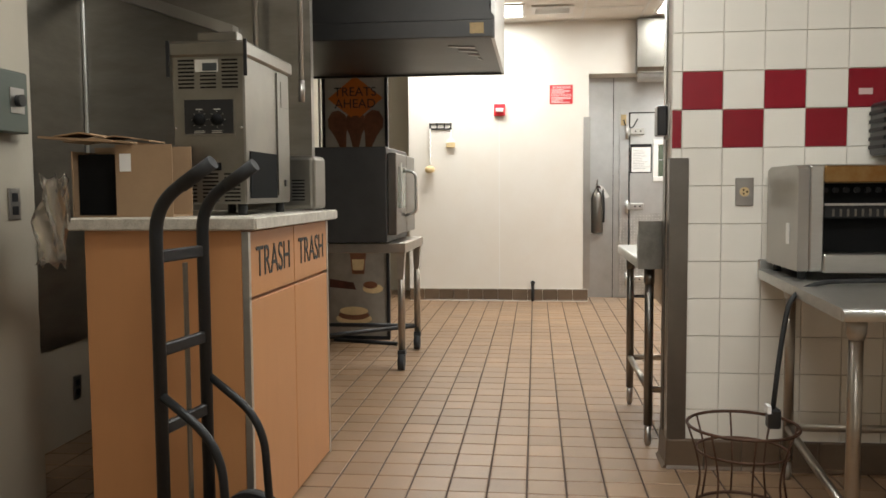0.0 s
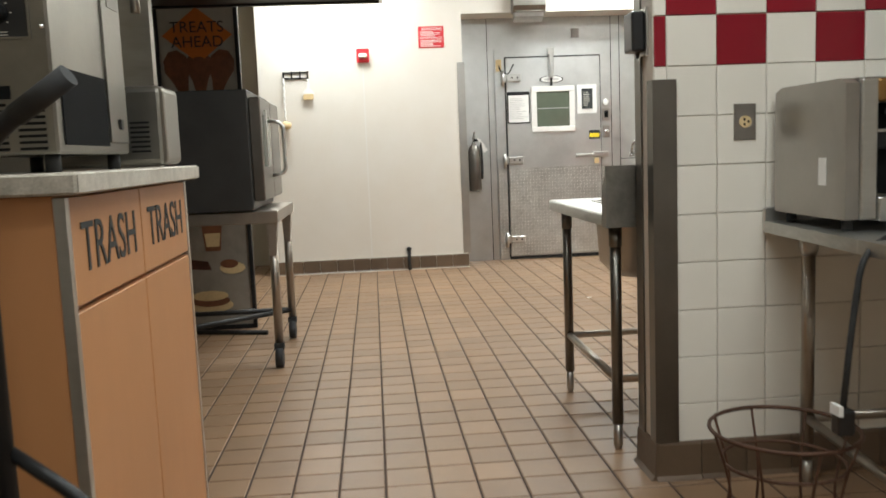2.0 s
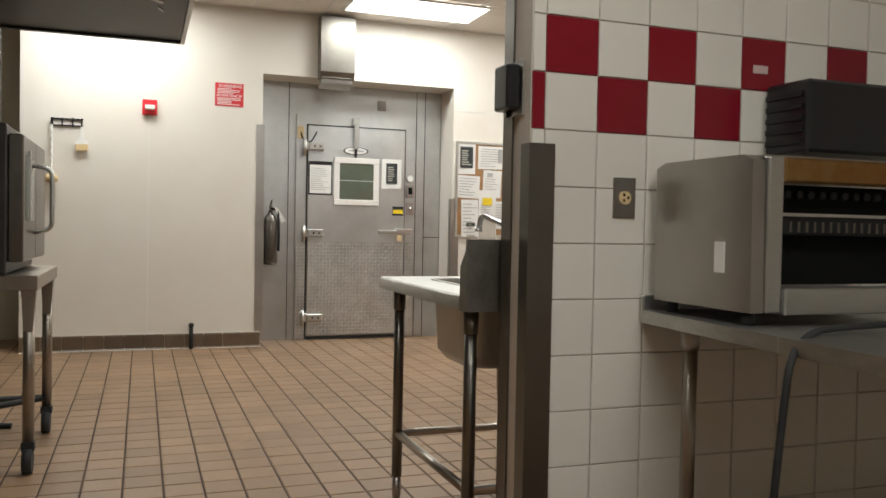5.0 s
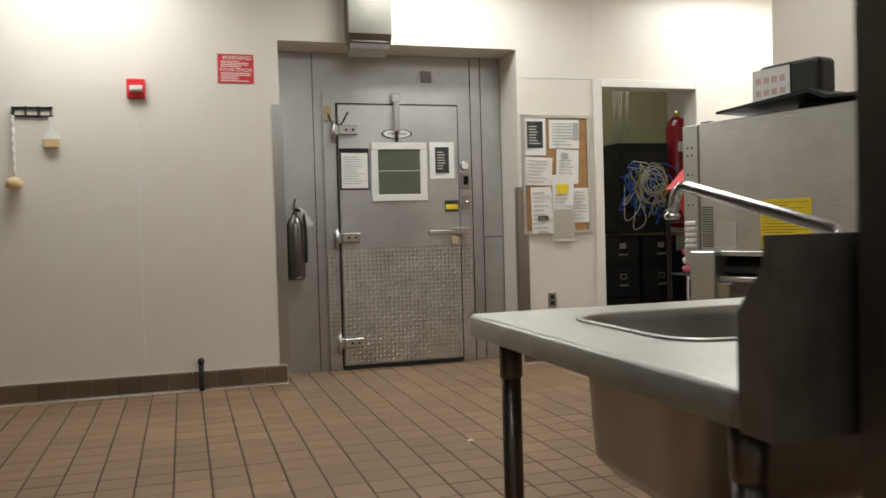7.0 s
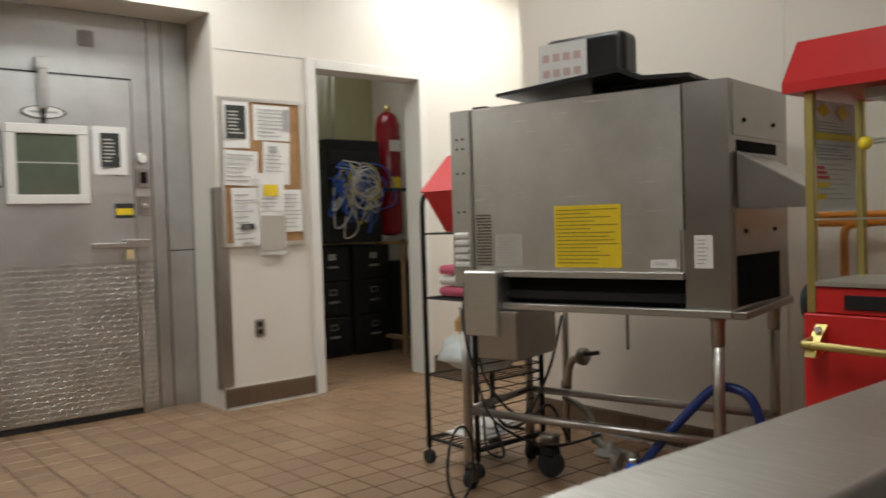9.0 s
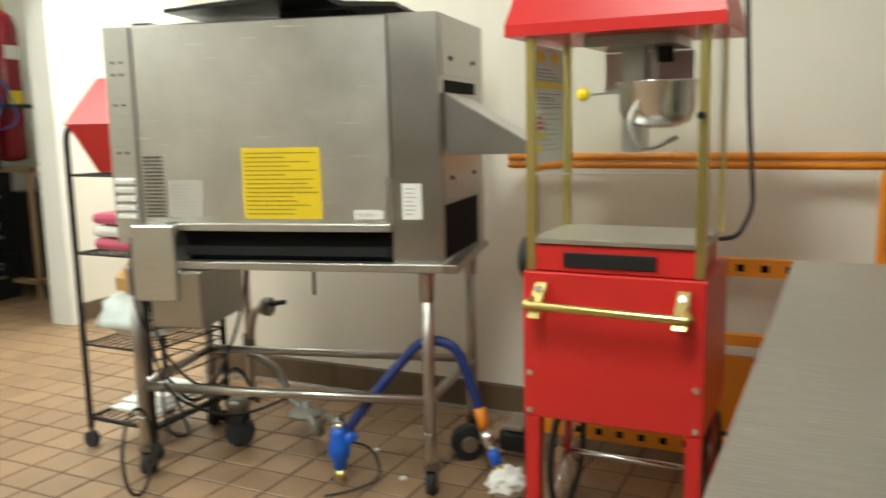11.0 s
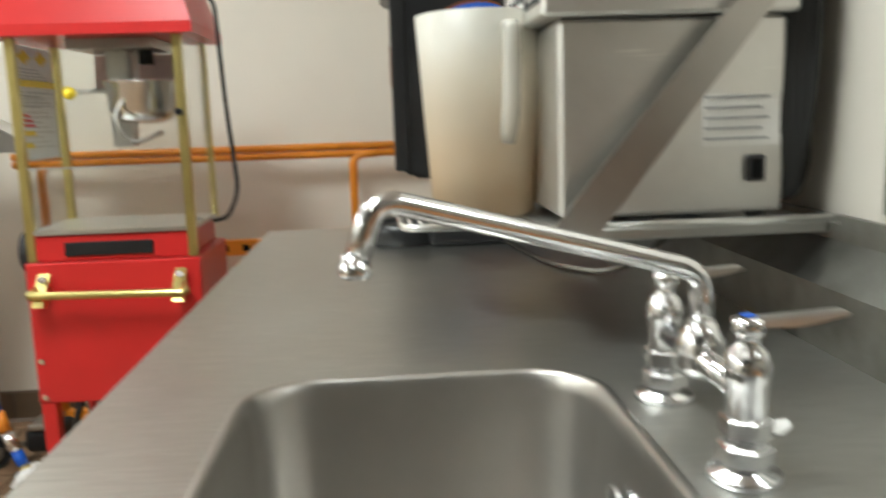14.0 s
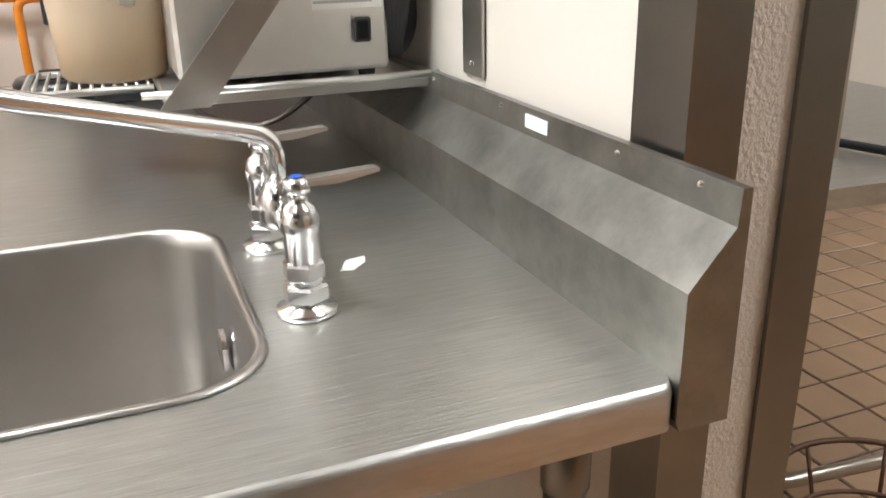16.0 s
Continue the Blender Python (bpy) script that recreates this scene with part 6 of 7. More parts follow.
for x in (-1.68, X1 + 0.02):
    for y in (7.80, 8.55):
        l_ = part("leg", tube(bm_(), [(x, y, 0.12), (x, y, 0.80)], 0.024, 12), M_pipe, co)
        part("gusset", prism(bm_(), [(x - 0.03, 0.80), (x + 0.03, 0.80), (x + 0.018, 0.62), (x - 0.018, 0.62)], "y", y - 0.028, y + 0.028), M_pipe, l_)
        part("caster", tube(box(bm_(), x - 0.026, x + 0.026, y - 0.03, y + 0.03, 0.10, 0.135), [(x - 0.02, y - 0.02, 0.056), (x + 0.02, y - 0.02, 0.056)], 0.055, 18), M_rub, l_, "black caster")
part("rail", tube(bm_(), [(-1.68, 7.80, 0.18), (X1 + 0.02, 8.55, 0.18)], 0.016, 8), M_black, co)
part("rail", tube(bm_(), [(-1.68, 8.55, 0.18), (X1 + 0.02, 8.55, 0.18)], 0.016, 8), M_black, co)
# poster stand behind the oven
ps = thing("poster_stand", (-1.3, 8.95, 0), "tall black framed stand with two food posters", "poster")
PX0, PX1, PY = -1.60, -1.06, 8.92
part("frame", box(box(box(bm_(), PX0, PX0 + 0.025, PY, PY + 0.05, 0.02, 2.35), PX1 - 0.025, PX1, PY, PY + 0.05, 0.02, 2.35), PX0, PX1, PY, PY + 0.05, 0.0, 0.03), M_black, ps)
part("edge_light", box(bm_(), PX0 - 0.03, PX0 - 0.015, PY, PY + 0.03, 0.02, 2.35), M_frame, ps)
up = part("upper_poster", box(bm_(), PX0 + 0.026, PX1 - 0.026, PY + 0.01, PY + 0.04, 1.45, 2.32), M_postb, ps, "poster with an orange diamond and ice cream cones")
lathe(b := bm_(), [(0.001, 0), (0.29, 0), (0.29, 0.003), (0.001, 0.003)], (0, 0, 0), 4)
b.transform(Matrix.Translation((-1.325, PY + 0.008, 1.965)) @ Matrix.Rotation(radians(90), 4, "X") @ Matrix.Diagonal((0.78, 0.62, 1, 1)))
part("diamond", b, M_porange, up)
text("wording", "TREATS", 0.102, Matrix.Translation((-1.325, PY + 0.0025, 2.015)) @ FACE_NY, up, M_pblack, 0.001)
text("wording", "AHEAD", 0.102, Matrix.Translation((-1.325, PY + 0.0025, 1.92)) @ FACE_NY, up, M_pblack, 0.001)
for x, s in ((-1.46, -12), (-1.325, 0), (-1.19, 12)):
    lathe(b := bm_(), [(0.02, -0.17), (0.05, -0.05), (0.085, 0.03), (0.075, 0.1), (0.03, 0.15)], (0, 0, 0), 14)
    b.transform(Matrix.Translation((x, PY + 0.007, 1.72)) @ Matrix.Rotation(radians(s), 4, "Y") @ Matrix.Diagonal((1, 0.03, 1, 1)))
    part("cone_print", b, M_food, up)
lp = part("lower_poster", box(bm_(), PX0 + 0.026, PX1 - 0.026, PY + 0.01, PY + 0.04, 0.03, 0.80), M_post, ps, "dark poster of pastries and drinks")
for x, z, rx_, rz_, m_, d_ in ((-1.20, 0.42, 0.085, 0.04, M_cream, 0), (-1.22, 0.45, 0.06, 0.03, M_food, 1), (-1.36, 0.17, 0.15, 0.05, M_cream, 0), (-1.36, 0.20, 0.13, 0.04, M_food, 1), (-1.36, 0.235, 0.12, 0.035, M_cream, 2)):
    lathe(b := bm_(), [(0.001, 0), (1, 0), (1, 0.003), (0.001, 0.003)], (0, 0, 0), 20)
    b.transform(Matrix.Translation((x, PY + 0.008 - 0.0015 * d_, z)) @ Matrix.Rotation(radians(90), 4, "X") @ Matrix.Diagonal((rx_, rz_, 1, 1)))
    part("food_print", b, m_, lp)
part("tray_print", prism(bm_(), [(-1.56, 0.50), (-1.36, 0.47), (-1.34, 0.41), (-1.56, 0.43)], "y", PY + 0.006, PY + 0.009), M_bean, lp)
part("cup_print", prism(bm_(), [(-1.37, 0.54), (-1.27, 0.54), (-1.25, 0.74), (-1.39, 0.74)], "y", PY + 0.006, PY + 0.009), M_food, lp)
part("cup_print", prism(bm_(), [(-1.362, 0.57), (-1.278, 0.57), (-1.268, 0.66), (-1.372, 0.66)], "y", PY + 0.004, PY + 0.0058), M_cream, lp)
part("stand_foot", tube(bm_(), [(PX0 + 0.1, PY - 0.1, 0.015), (PX1 + 0.1, PY - 0.25, 0.015)], 0.015, 8), M_black, ps)
# hood
hq = thing("exhaust_hood", (-1.2, 8.3, 2.07), "large dark steel exhaust hood over the cook line", "hood")
HX, HY0, HY1, HZ = -0.11, 7.1, 8.65, 2.09
# Ends and soffit take the darkened steel, the front panel a lighter one.
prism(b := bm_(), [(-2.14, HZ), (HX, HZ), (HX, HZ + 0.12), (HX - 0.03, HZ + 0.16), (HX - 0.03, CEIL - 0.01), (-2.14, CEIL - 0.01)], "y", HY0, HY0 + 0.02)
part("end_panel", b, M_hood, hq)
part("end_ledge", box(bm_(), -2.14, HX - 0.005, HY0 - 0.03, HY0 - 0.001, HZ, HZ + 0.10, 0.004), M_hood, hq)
part("front_panel", box(bm_(), HX - 0.02, HX, HY0 + 0.021, HY1, HZ, CEIL - 0.02), M_ssd, hq)
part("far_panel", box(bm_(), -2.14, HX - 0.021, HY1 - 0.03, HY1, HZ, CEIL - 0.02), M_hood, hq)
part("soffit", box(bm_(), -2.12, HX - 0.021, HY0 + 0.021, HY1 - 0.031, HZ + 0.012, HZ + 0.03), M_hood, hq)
for k in range(4):
    part("vent_slot", prism(bm_(), [(HX - 0.30 + k * 0.05, HY0 + 0.3 + k * 0.16), (HX - 0.14 + k * 0.005, HY0 + 0.36 + k * 0.16), (HX - 0.14 + k * 0.005, HY0 + 0.40 + k * 0.16), (HX - 0.30 + k * 0.05, HY0 + 0.33 + k * 0.16)], "z", HZ + 0.006, HZ + 0.0115), M_ssd, hq)
part("sticker", box(bm_(), HX - 0.14, HX - 0.06, HY0 - 0.034, HY0 - 0.0305, HZ + 0.02, HZ + 0.08), M_cream, hq)
part("nozzle_pipe", tube(bm_(), [(-1.216, 6.2, CEIL - 0.01), (-1.216, 6.2, 1.86)], 0.012, 10), M_ss, hq)
pp2 = thing("hanging_pipe", (-1.0, 6.2, 1.9), "thin steel suppression pipe hanging from the ceiling", "pipe")
part("pipe", tube(bm_(), [(-0.98, 6.15, CEIL - 0.01), (-0.98, 6.15, 1.74)], 0.011, 10), M_ss, pp2)
part("tip", tube(bm_(), [(-0.98, 6.15, 1.74), (-0.98, 6.15, 1.64)], 0.015, 10), M_ssd, pp2)
# steel end panel behind the trash cabinet
# Black panel added where the trash cabinet's shadow falls under the sheet.
struct("wall_low_shade", box(bm_(), -2.14, -0.97, 6.31, 6.33, 0.0, 0.478), M_black, "black panel for the cabinet's shade below the steel sheet", "panel")
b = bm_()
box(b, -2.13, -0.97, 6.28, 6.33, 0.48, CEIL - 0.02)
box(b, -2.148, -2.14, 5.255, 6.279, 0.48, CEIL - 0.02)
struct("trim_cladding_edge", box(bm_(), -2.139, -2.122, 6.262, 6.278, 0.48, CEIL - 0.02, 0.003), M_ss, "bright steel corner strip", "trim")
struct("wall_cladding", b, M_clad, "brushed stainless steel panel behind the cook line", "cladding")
prism(b := bm_(), [(-2.10, 2.29), (-1.33, 2.02), (-1.33, 1.965), (-2.10, 2.23)], "y", 6.2, 6.279)
struct("trim_hood_gutter", b, M_ssd, "sloping steel gutter strip", "trim")

# trash cabinet
TR0, TR1, TYA, TYB = -1.40, -0.826, 4.927, 5.985
tc_ = thing("trash_cabinet", (-1.11, 5.45, 0), "orange laminate double trash cabinet with two lettered flaps", "trash cabinet")
part("carcass", box(bm_(), TR0, TR1 - 0.022, TYA, TYB, 0.004, 1.085, 0.002), M_lam, tc_, "orange laminate carcass")
for y0, y1 in ((TYA + 0.022, (TYA + TYB) / 2 - 0.003), ((TYA + TYB) / 2 + 0.003, TYB - 0.02)):
    part("door", box(bm_(), TR1 - 0.02, TR1, y0, y1, 0.012, 0.845, 0.002), M_lam, tc_)
    fl = part("flap", box(bm_(), TR1 - 0.02, TR1, y0, y1, 0.858, 1.08, 0.002), M_lam, tc_, "flap lettered TRASH")
    text("lettering", "TRASH", 0.152, Matrix.Translation((TR1 + 0.0015, (y0 + y1) / 2, 0.968)) @ FACE_PX @ Matrix.Diagonal((0.86, 1, 1, 1)), fl, M_pblack, 0.001)
for ya_, yb_ in ((TYA - 0.002, TYA + 0.02), (TYB - 0.018, TYB + 0.002)):
    part("edge_trim", box(bm_(), TR1 - 0.021, TR1 + 0.002, ya_, yb_, 0.004, 1.08), M_ss, tc_, "aluminium edge strip")
wt_ = thing("stone_worktop", (-1.11, 5.45, 1.09), "speckled cream stone top on the trash cabinet", "worktop")
part("slab", box(bm_(), TR0 - 0.04, TR1 + 0.04, TYA - 0.04, TYB + 0.03, 1.087, 1.13, 0.005), M_top, wt_)
part("front_edge", box(bm_(), TR1 + 0.0405, TR1 + 0.043, TYA - 0.035, TYB + 0.025, 1.091, 1.126), M_top, wt_, "speckled edge strip")

# fryer-like toaster tower on the cabinet
tw_ = thing("vertical_toaster", (-1.1, 5.3, 1.13), "tall stainless steel vertical contact toaster with vent slots", "toaster")
VX0, VX1, VY0, VY1 = -1.16, -0.895, 5.12, 5.65
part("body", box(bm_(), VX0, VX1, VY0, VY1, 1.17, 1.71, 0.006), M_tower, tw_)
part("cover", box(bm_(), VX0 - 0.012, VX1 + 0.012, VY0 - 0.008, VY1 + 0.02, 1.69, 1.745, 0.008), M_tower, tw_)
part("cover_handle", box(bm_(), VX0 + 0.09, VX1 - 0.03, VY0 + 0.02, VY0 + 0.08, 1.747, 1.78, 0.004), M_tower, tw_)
for x in (VX0 - 0.014, VX1 + 0.004):
    part("cover_edge", box(bm_(), x, x + 0.012, VY0 - 0.014, VY0 - 0.009, 1.62, 1.747), M_black, tw_)
b = bm_()
for zc in (1.635, 1.235):
    for i in range(3):
        for k in range(8):
            x = VX0 + 0.025 + i * 0.08
            box(b, x, x + 0.058, VY0 - 0.0025, VY0 - 0.0005, zc - 0.055 + k * 0.0135, zc - 0.049 + k * 0.0135)
part("vent_grille", b, M_dark, tw_)
cpn = part("control_panel", box(bm_(), VX0 + 0.045, VX1 - 0.04, VY0 - 0.004, VY0 - 0.0005, 1.42, 1.54), M_blackp, tw_, "black control panel with two dials")
for x in (VX0 + 0.10, VX1 - 0.10):
    lathe(b := bm_(), [(0.001, 0), (0.021, 0), (0.019, 0.014), (0.001, 0.015)], (0, 0, 0), 16)
    b.transform(Matrix.Translation((x, VY0 - 0.004, 1.47)) @ Matrix.Rotation(radians(90), 4, "X"))
    part("dial", b, M_dark, cpn)
part("slot", box(bm_(), VX0 + 0.10, VX1 - 0.09, VY0 - 0.003, VY0 - 0.0005, 1.29, 1.318), M_dark, tw_)
cl_ = part("caution_label", box(bm_(), VX0 + 0.088, VX1 - 0.093, VY0 - 0.0036, VY0 - 0.0026, 1.637, 1.68), M_pale, tw_, "small cream and black caution label")
part("label_block", box(bm_(), VX0 + 0.115, VX1 - 0.097, VY0 - 0.0046, VY0 - 0.0037, 1.641, 1.668), M_pblack, cl_)
b = bm_()
for q in ((VX0 + 0.04, VX1 - 0.035, 1.415, 1.42), (VX0 + 0.04, VX1 - 0.035, 1.54, 1.545), (VX0 + 0.04, VX0 + 0.045, 1.42, 1.54), (VX1 - 0.04, VX1 - 0.035, 1.42, 1.54)):
    box(b, q[0], q[1], VY0 - 0.0055, VY0 - 0.0005, q[2], q[3])
part("panel_rim", b, M_tower, cpn)
b = bm_()
for x in (VX0 + 0.10, VX1 - 0.10):
    for k in range(9):
        a = math.pi * (k / 4 - 1)
        box(b, x + 0.028 * math.cos(a) - 0.002, x + 0.028 * math.cos(a) + 0.002, VY0 - 0.0048, VY0 - 0.0042, 1.47 + 0.028 * math.sin(a) - 0.001, 1.47 + 0.028 * math.sin(a) + 0.001)
    box(b, x - 0.012, x + 0.012, VY0 - 0.0048, VY0 - 0.0042, 1.504, 1.508)
    for k in range(3):
        box(b, x - 0.02, x + 0.018, VY0 - 0.0048, VY0 - 0.0042, 1.417 + k * 0.006, 1.419 + k * 0.006)
part("writing", b, M_pale, cpn)
part("spec_plate", box(bm_(), VX1 + 0.0065, VX1 + 0.0085, VY0 + 0.40, VY0 + 0.49, 1.55, 1.65), M_guard, tw_)
part("power_switch", box(bm_(), VX1 + 0.0065, VX1 + 0.012, VY0 + 0.43, VY0 + 0.455, 1.235, 1.262, 0.002), M_blackp, tw_)
for x in (VX0 + 0.012, VX1 - 0.012):
    part("screw", ball(bm_(), (x, VY0 - 0.001, 1.44), 0.005, 8), M_chrome, tw_)

part("side_panel", box(bm_(), VX1 + 0.0005, VX1 + 0.006, VY0 + 0.36, VY1 - 0.02, 1.2, 1.68), M_tower, tw_)
# Flat near-black plate for the shaded opening in the side.
part("side_cavity", box(bm_(), VX1 + 0.0005, VX1 + 0.003, VY0 + 0.04, VY0 + 0.35, 1.19, 1.36), M_dark, tw_)
for x in (VX0 + 0.03, VX1 - 0.03):
    for y in (VY0 + 0.04, VY1 - 0.05):
        part("foot", lathe(bm_(), [(0.017, 0), (0.017, 0.04)], (x, y, 1.1305), 12), M_rub, tw_)
# small grey box appliance
gb = thing("grey_appliance", (-1.0, 5.85, 1.13), "small rounded grey steel appliance with side vents", "appliance")
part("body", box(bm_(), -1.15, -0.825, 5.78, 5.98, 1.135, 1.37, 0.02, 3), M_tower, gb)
b = bm_()
for i in range(2):
    for k in range(7):
        box(b, -1.0 + i * 0.075, -0.945 + i * 0.075, 5.7785, 5.7795, 1.235 - i * 0.06 + k * 0.014, 1.241 - i * 0.06 + k * 0.014)
part("vents", b, M_dark, gb)
# cardboard box, opened
cx = thing("cardboard_box", (-1.3, 5.2, 1.13), "torn open brown cardboard box with a dark inside", "box")
BX0, BX1, BY0, BY1, BZ0, BZ1 = -1.45, -1.24, 4.95, 5.105, 1.131, 1.375
part("side", box(bm_(), BX1 - 0.05, BX1 - 0.045, BY0, BY1, BZ0, BZ1), M_card, cx)
part("side", box(bm_(), BX0, BX0 + 0.005, BY0, BY1, BZ0, BZ1 - 0.02), M_card, cx)
part("back", box(bm_(), BX0, BX1 + 0.15, BY1, BY1 + 0.005, BZ0, BZ1), M_card, cx)
part("front_piece", box(bm_(), BX1 - 0.05, BX1 + 0.15, BY0 - 0.004, BY0, BZ0, BZ1), M_card, cx)
part("bottom", box(bm_(), BX0, BX1 + 0.15, BY0, BY1, BZ0 - 0.0005, BZ0 + 0.004), M_card, cx)
# Solid near-black block puts shade into the open box.
part("inner_shade", box(bm_(), BX0 + 0.008, BX1 - 0.055, BY0 + 0.03, BY1 - 0.005, BZ0 + 0.006, BZ1 - 0.03), M_dark, cx, "dark block standing for the shaded inside")
part("top_flap", prism(bm_(), [(BX0 - 0.10, BZ1 + 0.025), (BX1 + 0.02, BZ1 + 0.003), (BX1 + 0.02, BZ1 + 0.010), (BX0 - 0.10, BZ1 + 0.032)], "y", BY0 - 0.03, BY1 - 0.02), M_card, cx)
for k, (xa, xb, dz, ya) in enumerate(((-0.02, 0.20, 0.014, -0.01), (0.03, 0.27, 0.022, 0.02), (-0.06, 0.12, 0.034, 0.0))):
    part("torn_layer", prism(bm_(), [(BX0 + xa, BZ1 + dz), (BX0 + (xa + xb) / 2, BZ1 + dz + 0.012), (BX0 + xb, BZ1 + dz - 0.006), (BX0 + xb, BZ1 + dz - 0.010), (BX0 + (xa + xb) / 2, BZ1 + dz + 0.008), (BX0 + xa, BZ1 + dz - 0.004)], "y", BY0 + ya, BY1 - 0.01), M_card, cx)
part("torn_flap", prism(bm_(), [(BX0 - 0.05, BZ0 - 0.10), (BX0 - 0.015, BZ0 + 0.09), (BX0 + 0.012, BZ0 + 0.11), (BX0 + 0.02, BZ0 + 0.07), (BX0 - 0.03, BZ0 - 0.12)], "y", BY0 - 0.06, BY0 - 0.055), M_card, cx)
b = bm_()
grid = [[b.verts.new((BX0 - 0.10 + 0.11 * u / 8 + 0.03 * (w / 10) + 0.012 * math.sin(u * 1.7 + w), BY0 - 0.075 + 0.02 * math.sin(u * 1.3 + w * 0.9), BZ0 - 0.16 + 0.30 * w / 10 + 0.015 * math.sin(u * 2.1))) for u in range(9)] for w in range(11)]
for w in range(10):
    for u in range(8):
        b.faces.new((grid[w][u], grid[w][u + 1], grid[w + 1][u + 1], grid[w + 1][u])).smooth = True
bmesh.ops.solidify(b, geom=b.faces[:], thickness=0.0015)
part("torn_bag", b, M_clear, cx, "torn clear plastic hanging from the box")
part("label", box(bm_(), BX1 - 0.035, BX1 + 0.005, BY0 - 0.0055, BY0 - 0.0042, BZ1 - 0.09, BZ1 - 0.03), M_paper, cx)

# hand truck
ht = local_thing("hand_truck", Matrix.Translation((-0.928, 4.631, 0)) @ Matrix.Rotation(radians(82), 4, "Z"), "black tubular steel hand truck standing by the cabinet", "hand truck")
# local x: across the rails, -y: towards the handles
for s in (-1, 1):
    x = s * 0.125
    part("rail", tube(bm_(), bend([(x, 0, 0.1), (x, 0, 1.18), (x * 1.0, -0.17, 1.285)], 0.09, 8), 0.019, 12), M_black, ht)
    part("grip", tube(bm_(), [(x, -0.085, 1.232), (x, -0.185, 1.296)], 0.0205, 12), M_rub, ht, "rubber grip")
    part("fender", tube(bm_(), bend([(x * 1.05, -0.01, 0.63), (x * 1.05, -0.19, 0.50), (x * 1.05, -0.21, 0.18)], 0.12, 8), 0.013, 10), M_black, ht)
    part("wheel", tube(bm_(), [(x * 1.3, -0.12, 0.125), (x * 1.3 + 0.04, -0.12, 0.125)], 0.125, 24), M_rub, ht)
for z in (1.03, 0.76, 0.53):
    part("crossbar", box(bm_(), -0.125, 0.125, -0.01, 0.012, z - 0.018, z + 0.018, 0.004), M_black, ht)
part("centre_strap", box(bm_(), 0.035, 0.055, 0.012, 0.018, 0.12, 1.0), M_guard, ht)
part("toe_plate", box(bm_(), -0.18, 0.18, 0.02, 0.2, 0.005, 0.013), M_black, ht)
part("axle", tube(bm_(), [(-0.2, -0.12, 0.125), (0.2, -0.12, 0.125)], 0.012, 8), M_black, ht)

# wall fittings at the left
eb = thing("breaker_box", (-1.78, 4.6, 1.5), "grey-green metal switch box with a black knob on the wall", "switch box")
part("box", box(bm_(), -1.779, -1.725, 4.90, 5.15, 1.43, 1.65, 0.005), mat("green_grey_metal", (0.09, 0.105, 0.085), 0.45, var=0.2), eb)
part("knob", tube(bm_(), [(-1.72, 5.08, 1.545), (-1.70, 5.08, 1.545)], 0.022, 14), M_blackp, eb)
part("plate", box(bm_(), -1.7245, -1.721, 5.04, 5.12, 1.50, 1.59), M_ssd, eb)
outlet("switch_plate", -1.779, 1.21, 4.82, 90, label="black switch plate on the wall").matrix_basis = Matrix.Translation((-1.779, 5.12, 1.175)) @ Matrix.Rotation(radians(90), 4, "Z")
sg2 = outlet("low_outlet", -2.149, 0.42, 5.75, 90, label="black outlet low on the wall")
sg2.matrix_basis = Matrix.Translation((-2.149, 6.12, 0.25)) @ Matrix.Rotation(radians(90), 4, "Z")

# ================= right table with toaster, basket =================
rtb = thing("prep_table", (1.9, 5.5, 0), "stainless steel prep table against the tiled wall", "table")
part("top", prism(bm_(), [(1.062, 5.885), (0.985, 4.70), (2.9, 4.70), (2.9, 5.885)], "z", 0.835, 0.872), M_ssh, rtb)
part("front_roll", tube(bm_(), [(0.986, 4.70, 0.853), (2.9, 4.70, 0.853)], 0.019, 12), M_ss, rtb, "rolled front edge")
part("upstand", box(bm_(), 1.063, 2.9, 5.886, 5.90, 0.835, 0.915, 0.003), M_ss, rtb)
for x, y in ((1.07, 4.82), (1.17, 5.80), (2.75, 4.82), (2.75, 5.80)):
    l_ = part("leg", tube(bm_(), [(x, y, 0.08), (x, y, 0.835)], 0.021, 12), M_pipe, rtb)
    part("socket", lathe(bm_(), [(0.022, 0), (0.029, 0.02), (0.031, 0.07)], (x, y, 0.762), 12), M_ssd, l_)
    part("foot", lathe(bm_(), [(0.012, 0), (0.018, 0.02), (0.017, 0.08)], (x, y, 0), 10), M_ssd, l_)
part("rail", tube(bm_(), [(1.17, 5.80, 0.22), (2.75, 5.80, 0.22)], 0.016, 8), M_pipe, rtb)
part("rail", tube(bm_(), [(1.17, 5.80, 0.22), (1.07, 4.82, 0.22)], 0.016, 8), M_pipe, rtb)
cvt = thing("conveyor_toaster", (1.5, 5.65, 0.87), "stainless conveyor toaster with a heat-tinted hood and open mouth", "toaster")
b = bm_()
prism(b, [(5.46, 0.905), (5.87, 0.905), (5.87, 1.285), (5.83, 1.30), (5.50, 1.30), (5.465, 1.285)], "x", 1.09, 1.13)
part("side", b, M_ssd, cvt)
part("back", box(bm_(), 1.131, 1.75, 5.80, 5.865, 0.905, 1.298), M_ssd, cvt)
part("top_cover", box(bm_(), 1.131, 1.75, 5.47, 5.80, 1.285, 1.30), M_ssd, cvt)
part("front_stile", box(bm_(), 1.131, 1.178, 5.452, 5.49, 0.905, 1.295, 0.004), M_ss, cvt)
part("front_header", box(bm_(), 1.179, 1.75, 5.452, 5.49, 1.232, 1.295, 0.006), M_toastburn, cvt, "header strip browned by heat")
part("front_sill", box(bm_(), 1.179, 1.75, 5.44, 5.50, 0.90, 0.968, 0.004), M_ss, cvt)
